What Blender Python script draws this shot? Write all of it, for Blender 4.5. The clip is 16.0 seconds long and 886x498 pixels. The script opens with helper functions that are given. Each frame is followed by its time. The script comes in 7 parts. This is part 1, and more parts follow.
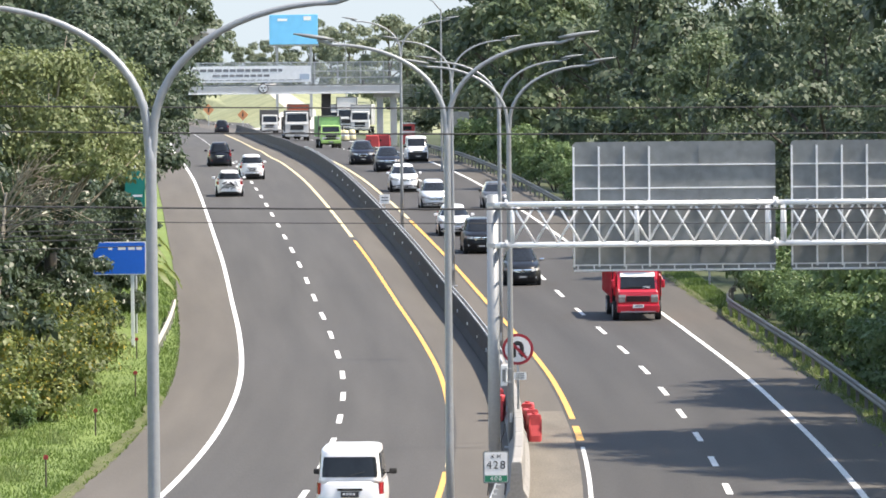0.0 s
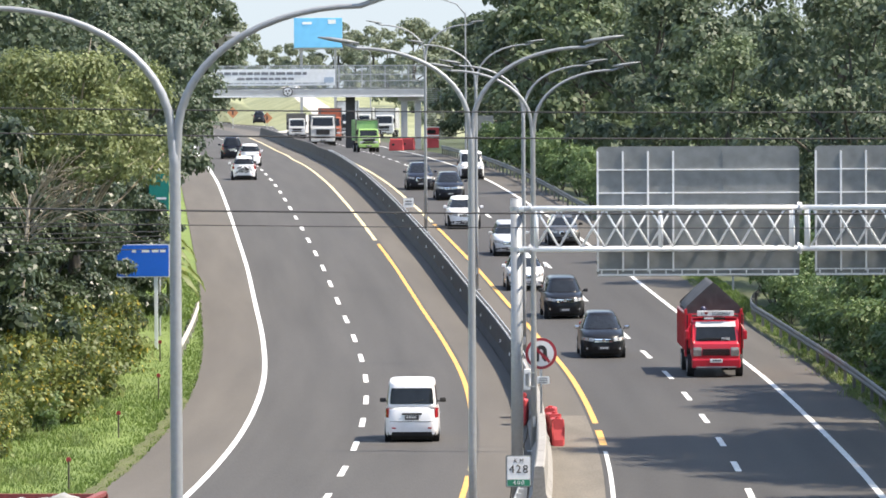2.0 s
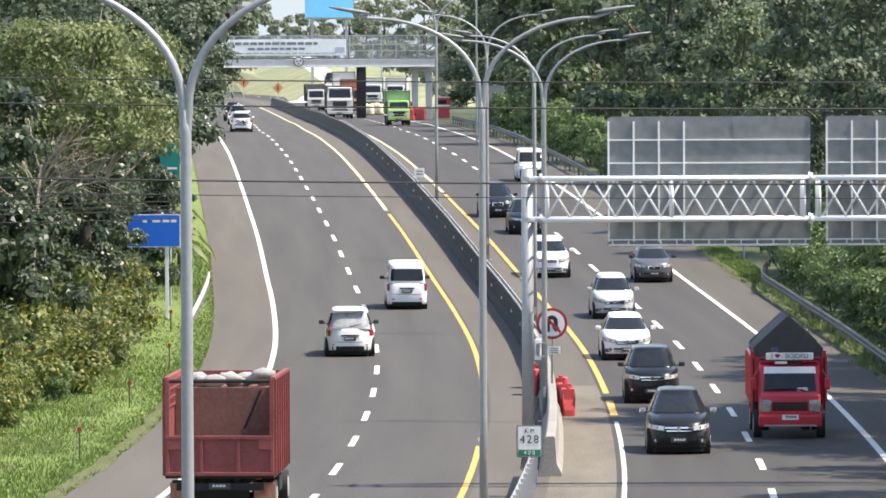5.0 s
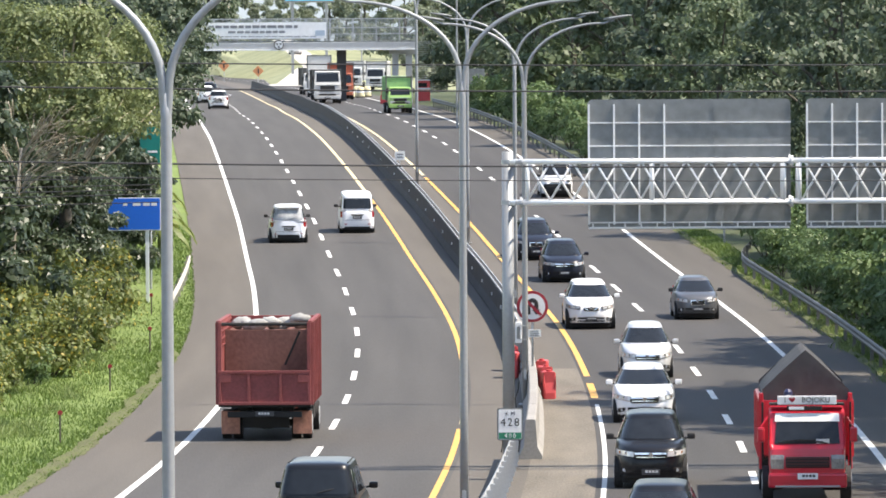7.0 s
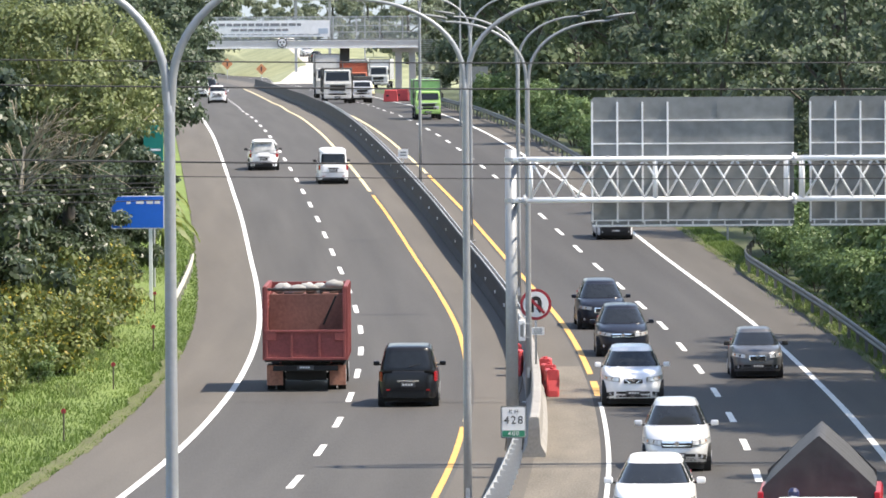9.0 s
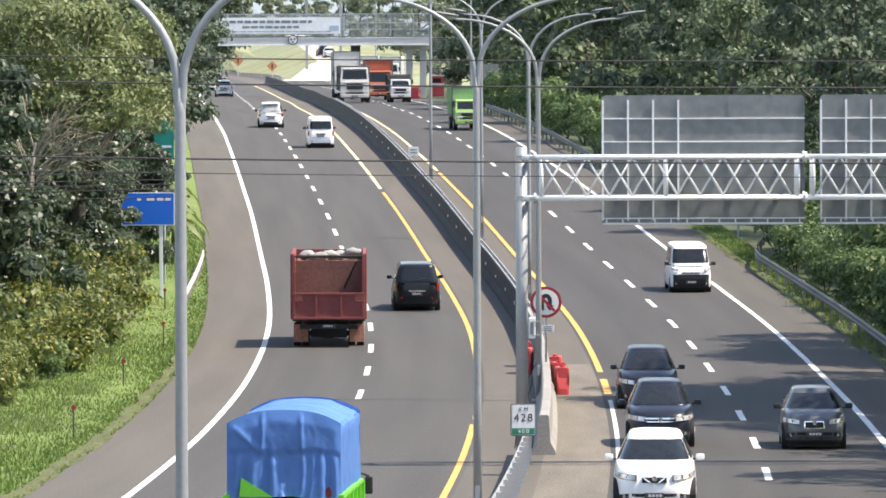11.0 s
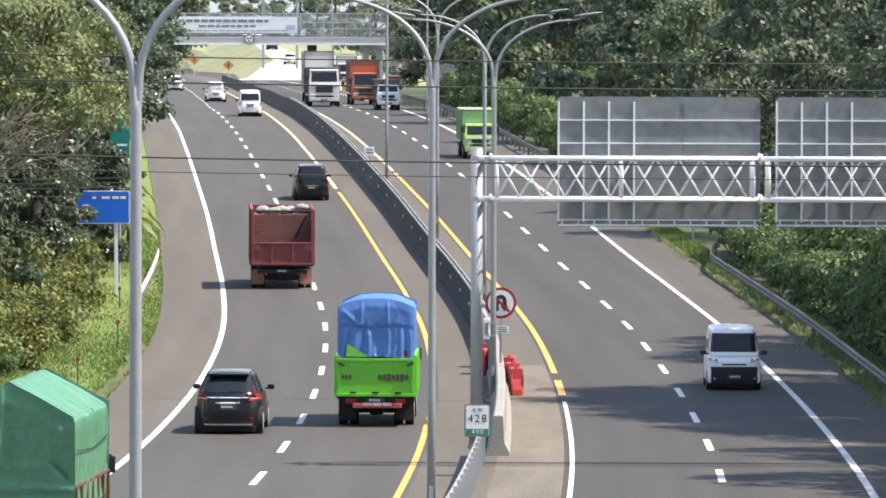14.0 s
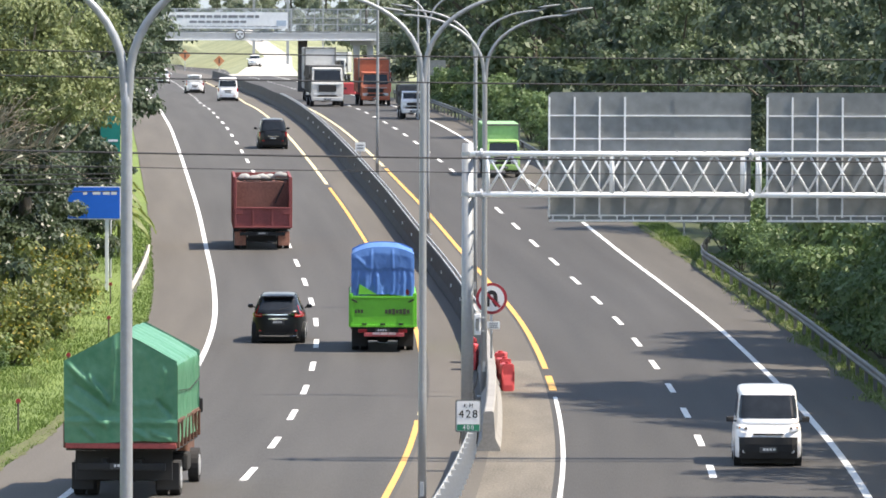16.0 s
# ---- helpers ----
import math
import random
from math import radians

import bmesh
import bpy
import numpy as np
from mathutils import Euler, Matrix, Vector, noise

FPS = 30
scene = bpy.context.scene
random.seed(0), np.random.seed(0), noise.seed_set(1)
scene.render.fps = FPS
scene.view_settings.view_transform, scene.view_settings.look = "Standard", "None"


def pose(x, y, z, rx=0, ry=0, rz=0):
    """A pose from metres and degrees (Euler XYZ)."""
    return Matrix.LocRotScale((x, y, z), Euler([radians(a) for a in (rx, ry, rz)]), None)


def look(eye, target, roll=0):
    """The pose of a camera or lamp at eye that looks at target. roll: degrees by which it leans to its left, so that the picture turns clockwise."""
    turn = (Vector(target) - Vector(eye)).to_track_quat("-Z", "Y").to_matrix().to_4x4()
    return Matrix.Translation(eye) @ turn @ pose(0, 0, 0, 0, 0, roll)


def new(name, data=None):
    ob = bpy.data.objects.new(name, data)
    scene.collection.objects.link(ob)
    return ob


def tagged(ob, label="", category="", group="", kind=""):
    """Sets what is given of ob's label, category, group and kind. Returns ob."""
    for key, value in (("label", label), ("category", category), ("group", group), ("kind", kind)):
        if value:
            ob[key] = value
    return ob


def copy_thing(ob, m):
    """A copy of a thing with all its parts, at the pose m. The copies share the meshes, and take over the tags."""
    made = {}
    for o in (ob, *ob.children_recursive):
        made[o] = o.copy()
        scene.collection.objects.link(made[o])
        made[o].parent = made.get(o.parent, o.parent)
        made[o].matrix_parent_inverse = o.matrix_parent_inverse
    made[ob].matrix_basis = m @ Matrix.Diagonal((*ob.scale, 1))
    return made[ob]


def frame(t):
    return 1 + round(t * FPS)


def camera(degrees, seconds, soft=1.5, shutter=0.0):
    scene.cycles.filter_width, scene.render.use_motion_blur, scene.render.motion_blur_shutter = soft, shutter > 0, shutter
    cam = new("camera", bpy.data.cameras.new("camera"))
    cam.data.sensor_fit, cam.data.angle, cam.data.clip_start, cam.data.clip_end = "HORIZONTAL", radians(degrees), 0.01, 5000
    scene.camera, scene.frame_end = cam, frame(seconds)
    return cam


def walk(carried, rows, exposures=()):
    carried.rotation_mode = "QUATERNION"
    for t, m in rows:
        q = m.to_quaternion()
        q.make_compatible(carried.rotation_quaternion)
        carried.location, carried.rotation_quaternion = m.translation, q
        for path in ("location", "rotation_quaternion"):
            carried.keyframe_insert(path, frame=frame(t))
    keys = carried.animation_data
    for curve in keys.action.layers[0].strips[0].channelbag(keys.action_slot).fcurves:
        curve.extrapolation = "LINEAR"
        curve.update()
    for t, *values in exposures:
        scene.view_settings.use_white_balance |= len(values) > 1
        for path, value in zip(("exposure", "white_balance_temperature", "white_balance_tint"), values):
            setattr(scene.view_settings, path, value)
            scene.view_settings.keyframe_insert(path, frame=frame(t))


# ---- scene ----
EYE_Z = 10.5
TILT = 1.9213
cam = camera(8.1535, 16.0, soft=1.7)
# seconds, lift, turn to the left and lean, in degrees
AIM = [(0.0, 0.4277, -0.1621, -0.504), (0.5, 0.4619, -0.1293, -0.428), (1.0, 0.4784, -0.0787, -0.349), (1.5, 0.4792, -0.0135, -0.318),
       (2.0, 0.4648, 0.0557, -0.268), (2.5, 0.4388, 0.104, -0.249), (3.0, 0.406, 0.1525, -0.257), (3.5, 0.3623, 0.179, -0.225),
       (4.0, 0.3064, 0.1933, -0.227), (6.5, 0.0549, 0.0214, -0.297), (7.0, 0.0319, -0.0226, -0.306), (7.5, 0.0214, -0.051, -0.344),
       (8.0, 0.0213, -0.0543, -0.358), (8.5, 0.0194, -0.0349, -0.39), (9.0, 0.0131, 0.0086, -0.344), (11.5, -0.0108, 0.0962, -0.147),
       (12.0, -0.009, 0.0563, -0.066), (12.5, 0.0, 0.0, 0.0), (13.0, -0.0006, -0.0831, 0.045), (13.5, -0.007, -0.2007, 0.09),
       (14.0, -0.0068, -0.3103, 0.189), (14.5, -0.0084, -0.3835, 0.252), (15.0, -0.0187, -0.4298, 0.276), (15.5, -0.0324, -0.4317, 0.249),
       (16.0, -0.0474, -0.3953, 0.165)]
walk(cam, [(t, pose(0, 0, EYE_Z, 90 - TILT + up, 0, turn) @ pose(0, 0, 0, 0, 0, lean)) for t, up, turn, lean in AIM])

# ---- light ----
SUN_UP, SUN_ROUND = 58.5, 99.0          # elevation; compass bearing from +y towards +x
scene.view_settings.exposure = 1.24
world = bpy.data.worlds.new("sky")
scene.world = world
world.use_nodes = True
sky = world.node_tree.nodes.new("ShaderNodeTexSky")
sky.sky_type, sky.sun_disc = "NISHITA", False
sky.sun_elevation, sky.sun_rotation = radians(SUN_UP), radians(SUN_ROUND)
sky.air_density, sky.dust_density, sky.ozone_density = 1.0, 0.25, 1.0
world.node_tree.nodes["Background"].inputs["Strength"].default_value = 0.15
tint = world.node_tree.nodes.new("ShaderNodeMix")
tint.data_type, tint.blend_type = "RGBA", "MULTIPLY"
tint.inputs["Factor"].default_value, tint.inputs["B"].default_value = 1.0, (1.15, 0.985, 0.875, 1)
world.node_tree.links.new(sky.outputs[0], tint.inputs["A"])
world.node_tree.links.new(tint.outputs["Result"], world.node_tree.nodes["Background"].inputs["Color"])
sun = new("sun", bpy.data.lights.new("sun", "SUN"))
sun.data.energy, sun.data.angle, sun.data.color = 4.1, radians(0.6), (1.0, 0.89, 0.75)
sun_way = Vector((math.sin(radians(SUN_ROUND)) * math.cos(radians(SUN_UP)), math.cos(radians(SUN_ROUND)) * math.cos(radians(SUN_UP)), math.sin(radians(SUN_UP))))
sun.matrix_world = look(sun_way * 100, (0, 0, 0))


# ---- the road's line and grade ----
def smooth(knots, values, q):
    """Cubic through the knots."""
    k, v, q = np.asarray(knots, float), np.asarray(values, float), np.asarray(q, float)
    m = np.gradient(v, k)
    i = np.clip(np.searchsorted(k, q) - 1, 0, len(k) - 2)
    h = k[i + 1] - k[i]
    s = (q - k[i]) / h
    return ((2 * s**3 - 3 * s**2 + 1) * v[i] + (s**3 - 2 * s**2 + s) * h * m[i] + (3 * s**2 - 2 * s**3) * v[i + 1] + (s**3 - s**2) * h * m[i + 1])


GRADE_Y = (-80, 60, 110, 140, 170, 200, 230, 260, 290, 320, 350, 385, 420, 460, 500, 560, 650, 900, 1300)
GRADE_Z = (0.4, 0.33, 0.18, 0.05, -0.16, -0.2, 0.07, 0.62, 1.43, 2.3, 3.11, 3.9, 4.52, 5.0, 5.2, 5.15, 5.1, 5.1, 5.1)
LINE_Y = (-80, 0, 30, 60, 80, 100, 125, 148.6, 174, 200, 226, 252, 278, 305, 331, 357, 383, 410, 437, 460, 487, 519, 558, 592, 700, 800, 900, 1000, 1150, 1300)
LINE_X = (-32, -20, -15, -10.6, -8.2, -6.3, -4.55, -3.6, -3.02, -2.82, -3.05, -3.85, -4.98, -6.2, -7.5, -8.8, -10.1, -11.45, -12.9, -14.15, -15.7, -17.1, -18.9, -20.4, -25.4, -30.5, -37, -45, -60, -78)


def grade(y):
    return smooth(GRADE_Y, GRADE_Z, y)


def line(y):
    """x of the left carriageway's lane line."""
    return smooth(LINE_Y, LINE_X, y)


def bend(y):
    return (float(line(y + 2)) - float(line(y - 2))) / 4


# offsets from the lane line
EDGE_LEFT, YELLOW_LEFT, BARRIER, YELLOW_RIGHT, LANE_RIGHT, EDGE_RIGHT = -3.72, 3.55, 5.6, 7.5, 11.1, 14.5
VERGE_LEFT, VERGE_RIGHT = -6.2, 16.9


def at(y, off, up=0.0):
    return Vector((float(line(y)) + off, y, float(grade(y)) + up))


# ---- materials ----
def mat(name, colour, rough=0.6, metal=0.0, var=0.12, scale=3.0, fine=40.0, bump=0.0, second=None, coords="Object", coat=0.0, spread=0.0, warp=(1, 1, 1)):
    m = bpy.data.materials.new(name)
    m.use_nodes = True
    nt = m.node_tree
    N, L = nt.nodes, nt.links
    b = N["Principled BSDF"]
    b.inputs["Roughness"].default_value, b.inputs["Metallic"].default_value = rough, metal
    b.inputs["Coat Weight"].default_value = coat
    b.inputs["Coat Roughness"].default_value = 0.08
    tc = N.new("ShaderNodeTexCoord")
    out = tc.outputs["UV" if coords == "UV" else "Object"]
    if coords == "World":
        out = N.new("ShaderNodeNewGeometry").outputs["Position"]
    mp = N.new("ShaderNodeMapping")
    mp.inputs["Scale"].default_value = warp
    L.new(out, mp.inputs[0])
    big, small = N.new("ShaderNodeTexNoise"), N.new("ShaderNodeTexNoise")
    big.inputs["Scale"].default_value, big.inputs["Detail"].default_value = scale, 4
    small.inputs["Scale"].default_value, small.inputs["Detail"].default_value = fine, 3
    L.new(mp.outputs[0], big.inputs["Vector"])
    L.new(mp.outputs[0], small.inputs["Vector"])
    add = N.new("ShaderNodeMath")
    add.operation = "ADD"
    L.new(big.outputs["Fac"], add.inputs[0])
    L.new(small.outputs["Fac"], add.inputs[1])
    fac = add.outputs[0]
    if spread:
        info = N.new("ShaderNodeObjectInfo")
        isl = N.new("ShaderNodeNewGeometry")
        r = N.new("ShaderNodeMath")
        r.operation = "MULTIPLY_ADD"
        L.new(isl.outputs["Random Per Island"], r.inputs[0])
        r.inputs[1].default_value = spread
        L.new(fac, r.inputs[2])
        r2 = N.new("ShaderNodeMath")
        r2.operation = "MULTIPLY_ADD"
        L.new(info.outputs["Random"], r2.inputs[0])
        r2.inputs[1].default_value = spread * 0.5
        L.new(r.outputs[0], r2.inputs[2])
        sub = N.new("ShaderNodeMath")
        sub.operation = "SUBTRACT"
        L.new(r2.outputs[0], sub.inputs[0])
        sub.inputs[1].default_value = spread * 0.75
        fac = sub.outputs[0]
    ramp = N.new("ShaderNodeMapRange")
    ramp.inputs["From Min"].default_value, ramp.inputs["From Max"].default_value = 0.55, 1.45
    L.new(fac, ramp.inputs[0])
    mix = N.new("ShaderNodeMix")
    mix.data_type = "RGBA"
    lo = tuple(c * (1 - var) for c in colour)
    hi = second or tuple(min(1.0, c * (1 + var)) for c in colour)
    mix.inputs["A"].default_value, mix.inputs["B"].default_value = (*lo, 1), (*hi, 1)
    L.new(ramp.outputs[0], mix.inputs["Factor"])
    L.new(mix.outputs["Result"], b.inputs["Base Color"])
    if bump:
        bp = N.new("ShaderNodeBump")
        bp.inputs["Strength"].default_value, bp.inputs["Distance"].default_value = min(1.0, bump), 0.02
        L.new(small.outputs["Fac"], bp.inputs["Height"])
        L.new(bp.outputs[0], b.inputs["Normal"])
    return m


def leaf_mat(name, colour, second, spread=0.14, gloss=0.55):
    m = mat(name, colour, gloss, 0, 0.3, 0.45, 1.6, 0, second, spread=spread)
    N, L = m.node_tree.nodes, m.node_tree.links
    tr = N.new("ShaderNodeBsdfTranslucent")
    mixed = N.new("ShaderNodeMixShader")
    mixed.inputs[0].default_value = 0.35
    L.new(N["Mix"].outputs["Result"], tr.inputs["Color"])
    L.new(N["Principled BSDF"].outputs[0], mixed.inputs[1])
    L.new(tr.outputs[0], mixed.inputs[2])
    L.new(mixed.outputs[0], N["Material Output"].inputs["Surface"])
    return m


ASPHALT = mat("asphalt", (0.057, 0.0532, 0.0492), 0.85, 0, 0.42, 0.9, 40, 0.25, coords="UV", warp=(1.0, 0.03, 1))
# right-hand paving: darker asphalt, with roadside shade also mixed into the tone
DARK_ASPHALT = mat("dark asphalt", (0.0455, 0.0426, 0.0403), 0.85, 0, 0.42, 0.9, 40, 0.25, coords="UV", warp=(1.0, 0.03, 1))
SHADED_SHOULDER = mat("worn shade-darkened asphalt", (0.072, 0.065, 0.056), 0.9, 0, 0.35, 0.8, 40, 0.25, coords="UV", warp=(1.0, 0.05, 1))
SHOULDER = mat("worn asphalt", (0.094, 0.084, 0.071), 0.9, 0, 0.3, 0.8, 40, 0.25, coords="UV", warp=(1.0, 0.05, 1))
APRON = mat("dusty concrete apron", (0.14, 0.124, 0.1), 0.9, 0, 0.45, 1.1, 20, 0.2, coords="UV", warp=(1.0, 0.12, 1))
WHITE_LINE = mat("white road paint", (0.67, 0.67, 0.64), 0.6, 0, 0.22, 0.8, 25, 0, coords="World")
YELLOW_LINE = mat("yellow road paint", (0.61, 0.345, 0.068), 0.6, 0, 0.3, 0.8, 25, 0, coords="World")
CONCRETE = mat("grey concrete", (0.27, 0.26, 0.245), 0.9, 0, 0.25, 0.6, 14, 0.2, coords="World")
# concrete darkened to hold the shade on the barrier's left face
DARK_CONCRETE = mat("shade-dark concrete", (0.056, 0.055, 0.056), 0.9, 0, 0.3, 0.5, 10, 0.2, coords="World")
PALE_CONCRETE = mat("pale new concrete", (0.42, 0.4, 0.36), 0.9, 0, 0.1, 0.05, 3, 0, coords="World")
GRASS = mat("grass", (0.11, 0.165, 0.036), 0.9, 0, 0.3, 0.35, 9, 0.4, (0.18, 0.245, 0.055), coords="World")
EARTH = mat("leaf litter", (0.06, 0.055, 0.03), 0.95, 0, 0.35, 0.3, 6, 0.4, (0.06, 0.09, 0.025), coords="World")
GALV = mat("galvanised steel", (0.42, 0.435, 0.45), 0.55, 0.3, 0.12, 1.5, 20)
POLE_STEEL = mat("weathered galvanised steel", (0.3, 0.312, 0.325), 0.5, 0.3, 0.12, 0.8, 12)
WHITE_STEEL = mat("white painted steel", (0.77, 0.78, 0.79), 0.45, 0, 0.06, 2, 15)
PANEL_BACK = mat("grey panel back", (0.2, 0.212, 0.216), 0.5, 0.1, 0.3, 0.7, 4)
BLACK = mat("black rubber", (0.022, 0.022, 0.023), 0.8, 0, 0.2, 4, 40)
UNDER = mat("dark underbody", (0.02, 0.02, 0.02), 0.9, 0, 0.2, 4, 40)
GLASS = mat("dark car glass", (0.016, 0.019, 0.023), 0.06, 0, 0.35, 1.5, 5)
GLASS.node_tree.nodes["Principled BSDF"].inputs["Specular IOR Level"].default_value = 0.34
CHROME = mat("chrome", (0.75, 0.76, 0.78), 0.15, 1.0, 0.05, 2, 20)
RED_GLASS = mat("red lamp glass", (0.3, 0.014, 0.018), 0.15, 0, 0.2, 3, 20)
CLEAR_LAMP = mat("clear lamp glass", (0.6, 0.61, 0.63), 0.1, 0.25, 0.35, 7, 30)
AMBER_LAMP = mat("amber lamp glass", (0.5, 0.2, 0.06), 0.2, 0, 0.2, 4, 20)
PALE_RED = mat("pale red lamp rim", (0.62, 0.26, 0.26), 0.2, 0, 0.2, 4, 20)
PLATE = mat("dark number plate", (0.05, 0.05, 0.055), 0.5, 0, 0.1, 6, 40)
PLATE_BARS = mat("plate lettering", (0.6, 0.6, 0.6), 0.5, 0, 0.1, 6, 40)
BLUE_SIGN = mat("blue sign sheeting", (0.012, 0.14, 0.66), 0.4, 0, 0.06, 1, 8)
WHITE_SIGN = mat("white sign sheeting", (0.78, 0.78, 0.78), 0.45, 0, 0.05, 1, 8)
GREEN_SIGN = mat("green sign sheeting", (0.02, 0.2, 0.11), 0.45, 0, 0.05, 1, 8)
RED_SIGN = mat("red sign sheeting", (0.32, 0.02, 0.035), 0.45, 0, 0.08, 1, 8)
BLACK_SIGN = mat("black sign sheeting", (0.02, 0.02, 0.022), 0.5, 0, 0.08, 1, 8)
RED_PLASTIC = mat("red plastic", (0.5, 0.06, 0.065), 0.6, 0, 0.15, 2, 12)
# rail steel: dull with dirt, and darkened further for the shade it stands in
DULL_STEEL = mat("weathered shade-toned steel", (0.14, 0.145, 0.14), 0.65, 0.2, 0.25, 1.2, 15)
PALE_YELLOW = mat("pale yellow road paint", (0.58, 0.5, 0.3), 0.7, 0, 0.2, 0.8, 25, 0, coords="World")
# grass for the distance, its colour paled to hold the haze
HAZED_GRASS = mat("haze-paled grass", (0.17, 0.195, 0.085), 0.9, 0, 0.3, 0.08, 0.6, 0, (0.32, 0.33, 0.19), coords="World")
BARK = mat("bark", (0.07, 0.062, 0.05), 0.9, 0, 0.3, 2, 18, 0.5)


def paint(name, colour, metal=0.0, rough=0.3):
    dark = max(colour) < 0.06
    m = mat(name, colour, rough, metal, 0.06, 0.8, 6, 0, coat=0.14 if dark else 0.35)
    m.node_tree.nodes["Principled BSDF"].inputs["Specular IOR Level"].default_value = 0.3 if dark else 0.5
    return m


# ---- mesh helpers ----
def mesh_of(name, verts, faces, material, shade=False):
    me = bpy.data.meshes.new(name)
    me.from_pydata([tuple(v) for v in verts], [], faces)
    me.materials.append(material)
    if shade:
        me.shade_smooth()
    me.update()
    return me


def part(name, bm, material, parent=None, label="", shade=False):
    """One mesh object out of a bmesh, under a thing or a part."""
    me = bpy.data.meshes.new(name)
    bmesh.ops.recalc_face_normals(bm, faces=bm.faces)
    bm.to_mesh(me)
    bm.free()
    me.materials.append(material)
    if shade:
        me.shade_smooth()
    ob = new(name, me)
    ob.parent = parent
    return tagged(ob, label)


def box(size, place=(0, 0, 0), bevel=0.0, turn=None, bm=None):
    bm = bm or bmesh.new()
    r = bmesh.ops.create_cube(bm, size=1.0)
    m = Matrix.Translation(place) @ (turn or Matrix.Identity(4)) @ Matrix.Diagonal((*size, 1))
    bmesh.ops.transform(bm, matrix=m, verts=r["verts"])
    if bevel:
        edges = {e for v in r["verts"] for e in v.link_edges}
        bmesh.ops.bevel(bm, geom=list(edges), offset=bevel, segments=2, affect="EDGES", profile=0.6)
    return bm


def rod(p, q, r, bm=None, seg=10, r2=None):
    """A round bar from p to q."""
    bm = bm or bmesh.new()
    p, q = Vector(p), Vector(q)
    d = q - p
    m = Matrix.Translation((p + q) / 2) @ d.to_track_quat("Z", "Y").to_matrix().to_4x4()
    bmesh.ops.create_cone(bm, cap_ends=True, segments=seg, radius1=r, radius2=r if r2 is None else r2, depth=d.length, matrix=m)
    return bm


def tube(points, radii, bm=None, seg=10):
    """A bent round bar through points."""
    bm = bm or bmesh.new()
    pts = [Vector(p) for p in points]
    rings = []
    for i, p in enumerate(pts):
        d = (pts[min(i + 1, len(pts) - 1)] - pts[max(i - 1, 0)]).normalized()
        q = d.to_track_quat("Z", "Y").to_matrix()
        r = radii[i] if hasattr(radii, "__len__") else radii
        rings.append([bm.verts.new(p + q @ Vector((math.cos(a) * r, math.sin(a) * r, 0))) for a in [2 * math.pi * k / seg for k in range(seg)]])
    for a, b in zip(rings[:-1], rings[1:]):
        off = min(range(seg), key=lambda k: sum((a[j].co - b[(j + k) % seg].co).length for j in range(0, seg, 3)))
        for k in range(seg):
            bm.faces.new((a[k], a[(k + 1) % seg], b[(k + 1 + off) % seg], b[(k + off) % seg]))
    bm.faces.new(rings[0][::-1])
    bm.faces.new(rings[-1])
    return bm


def prism(outline, x0, x1, bm=None, bevel=0.0, axis="x"):
    """A side outline of (y, z) drawn out from x0 to x1."""
    bm = bm or bmesh.new()
    a = [bm.verts.new((x0, y, z)) for y, z in outline]
    b = [bm.verts.new((x1, y, z)) for y, z in outline]
    n = len(a)
    faces = [bm.faces.new(a), bm.faces.new(b[::-1])]
    for i in range(n):
        faces.append(bm.faces.new((a[i], b[i], b[(i + 1) % n], a[(i + 1) % n])))
    if bevel:
        edges = list({e for f in faces[:2] for e in f.edges})
        bmesh.ops.bevel(bm, geom=edges, offset=bevel, segments=3, affect="EDGES", profile=0.5)
    return bm


def thing(name, label, category, m=None, group=""):
    ob = new(name)
    ob.empty_display_size = 0.2
    if m is not None:
        ob.matrix_world = m
    return tagged(ob, label, category, group)


def ribbon(y0, y1, left, right, up0, up1=None, step=4.0):
    """A strip that follows the road between two offsets."""
    ys = np.arange(y0, y1 + 0.01, step) if y1 - y0 > step else np.linspace(y0, y1, 3)
    xs, zs = line(ys), grade(ys)
    verts, faces = [], []
    for x, y, z in zip(xs, ys, zs):
        verts += [(x + left, y, z + up0), (x + right, y, z + (up0 if up1 is None else up1))]
    for i in range(len(ys) - 1):
        faces.append((2 * i, 2 * i + 1, 2 * i + 3, 2 * i + 2))
    return verts, faces


def road_strip(name, y0, y1, left, right, up0, up1, material, label, category):
    """A strip of road, with (offset, y) as its surface coordinates."""
    verts, faces = ribbon(y0, y1, left, right, up0, up1)
    ob = structure(name, verts, faces, material, label, category)
    uv = ob.data.uv_layers.new(name="along")
    for loop in ob.data.loops:
        uv.data[loop.index].uv = ((left, right)[loop.vertex_index % 2], verts[loop.vertex_index][1])
    return ob


def structure(name, verts, faces, material, label, category):
    return tagged(new(name, mesh_of(name, verts, faces, material)), label, category, kind="structure")


def profile_run(y0, y1, section, step=4.0):
    """A closed section of (offset, up) drawn along the road."""
    ys = np.arange(y0, y1 + 0.01, step)
    xs, zs = line(ys), grade(ys)
    n = len(section)
    verts, faces = [], []
    for x, y, z in zip(xs, ys, zs):
        verts += [(x + o, y, z + u) for o, u in section]
    for i in range(len(ys) - 1):
        for k in range(n):
            faces.append((i * n + k, i * n + (k + 1) % n, (i + 1) * n + (k + 1) % n, (i + 1) * n + k))
    faces += [tuple(range(n))[::-1], tuple(range((len(ys) - 1) * n, len(ys) * n))]
    return verts, faces


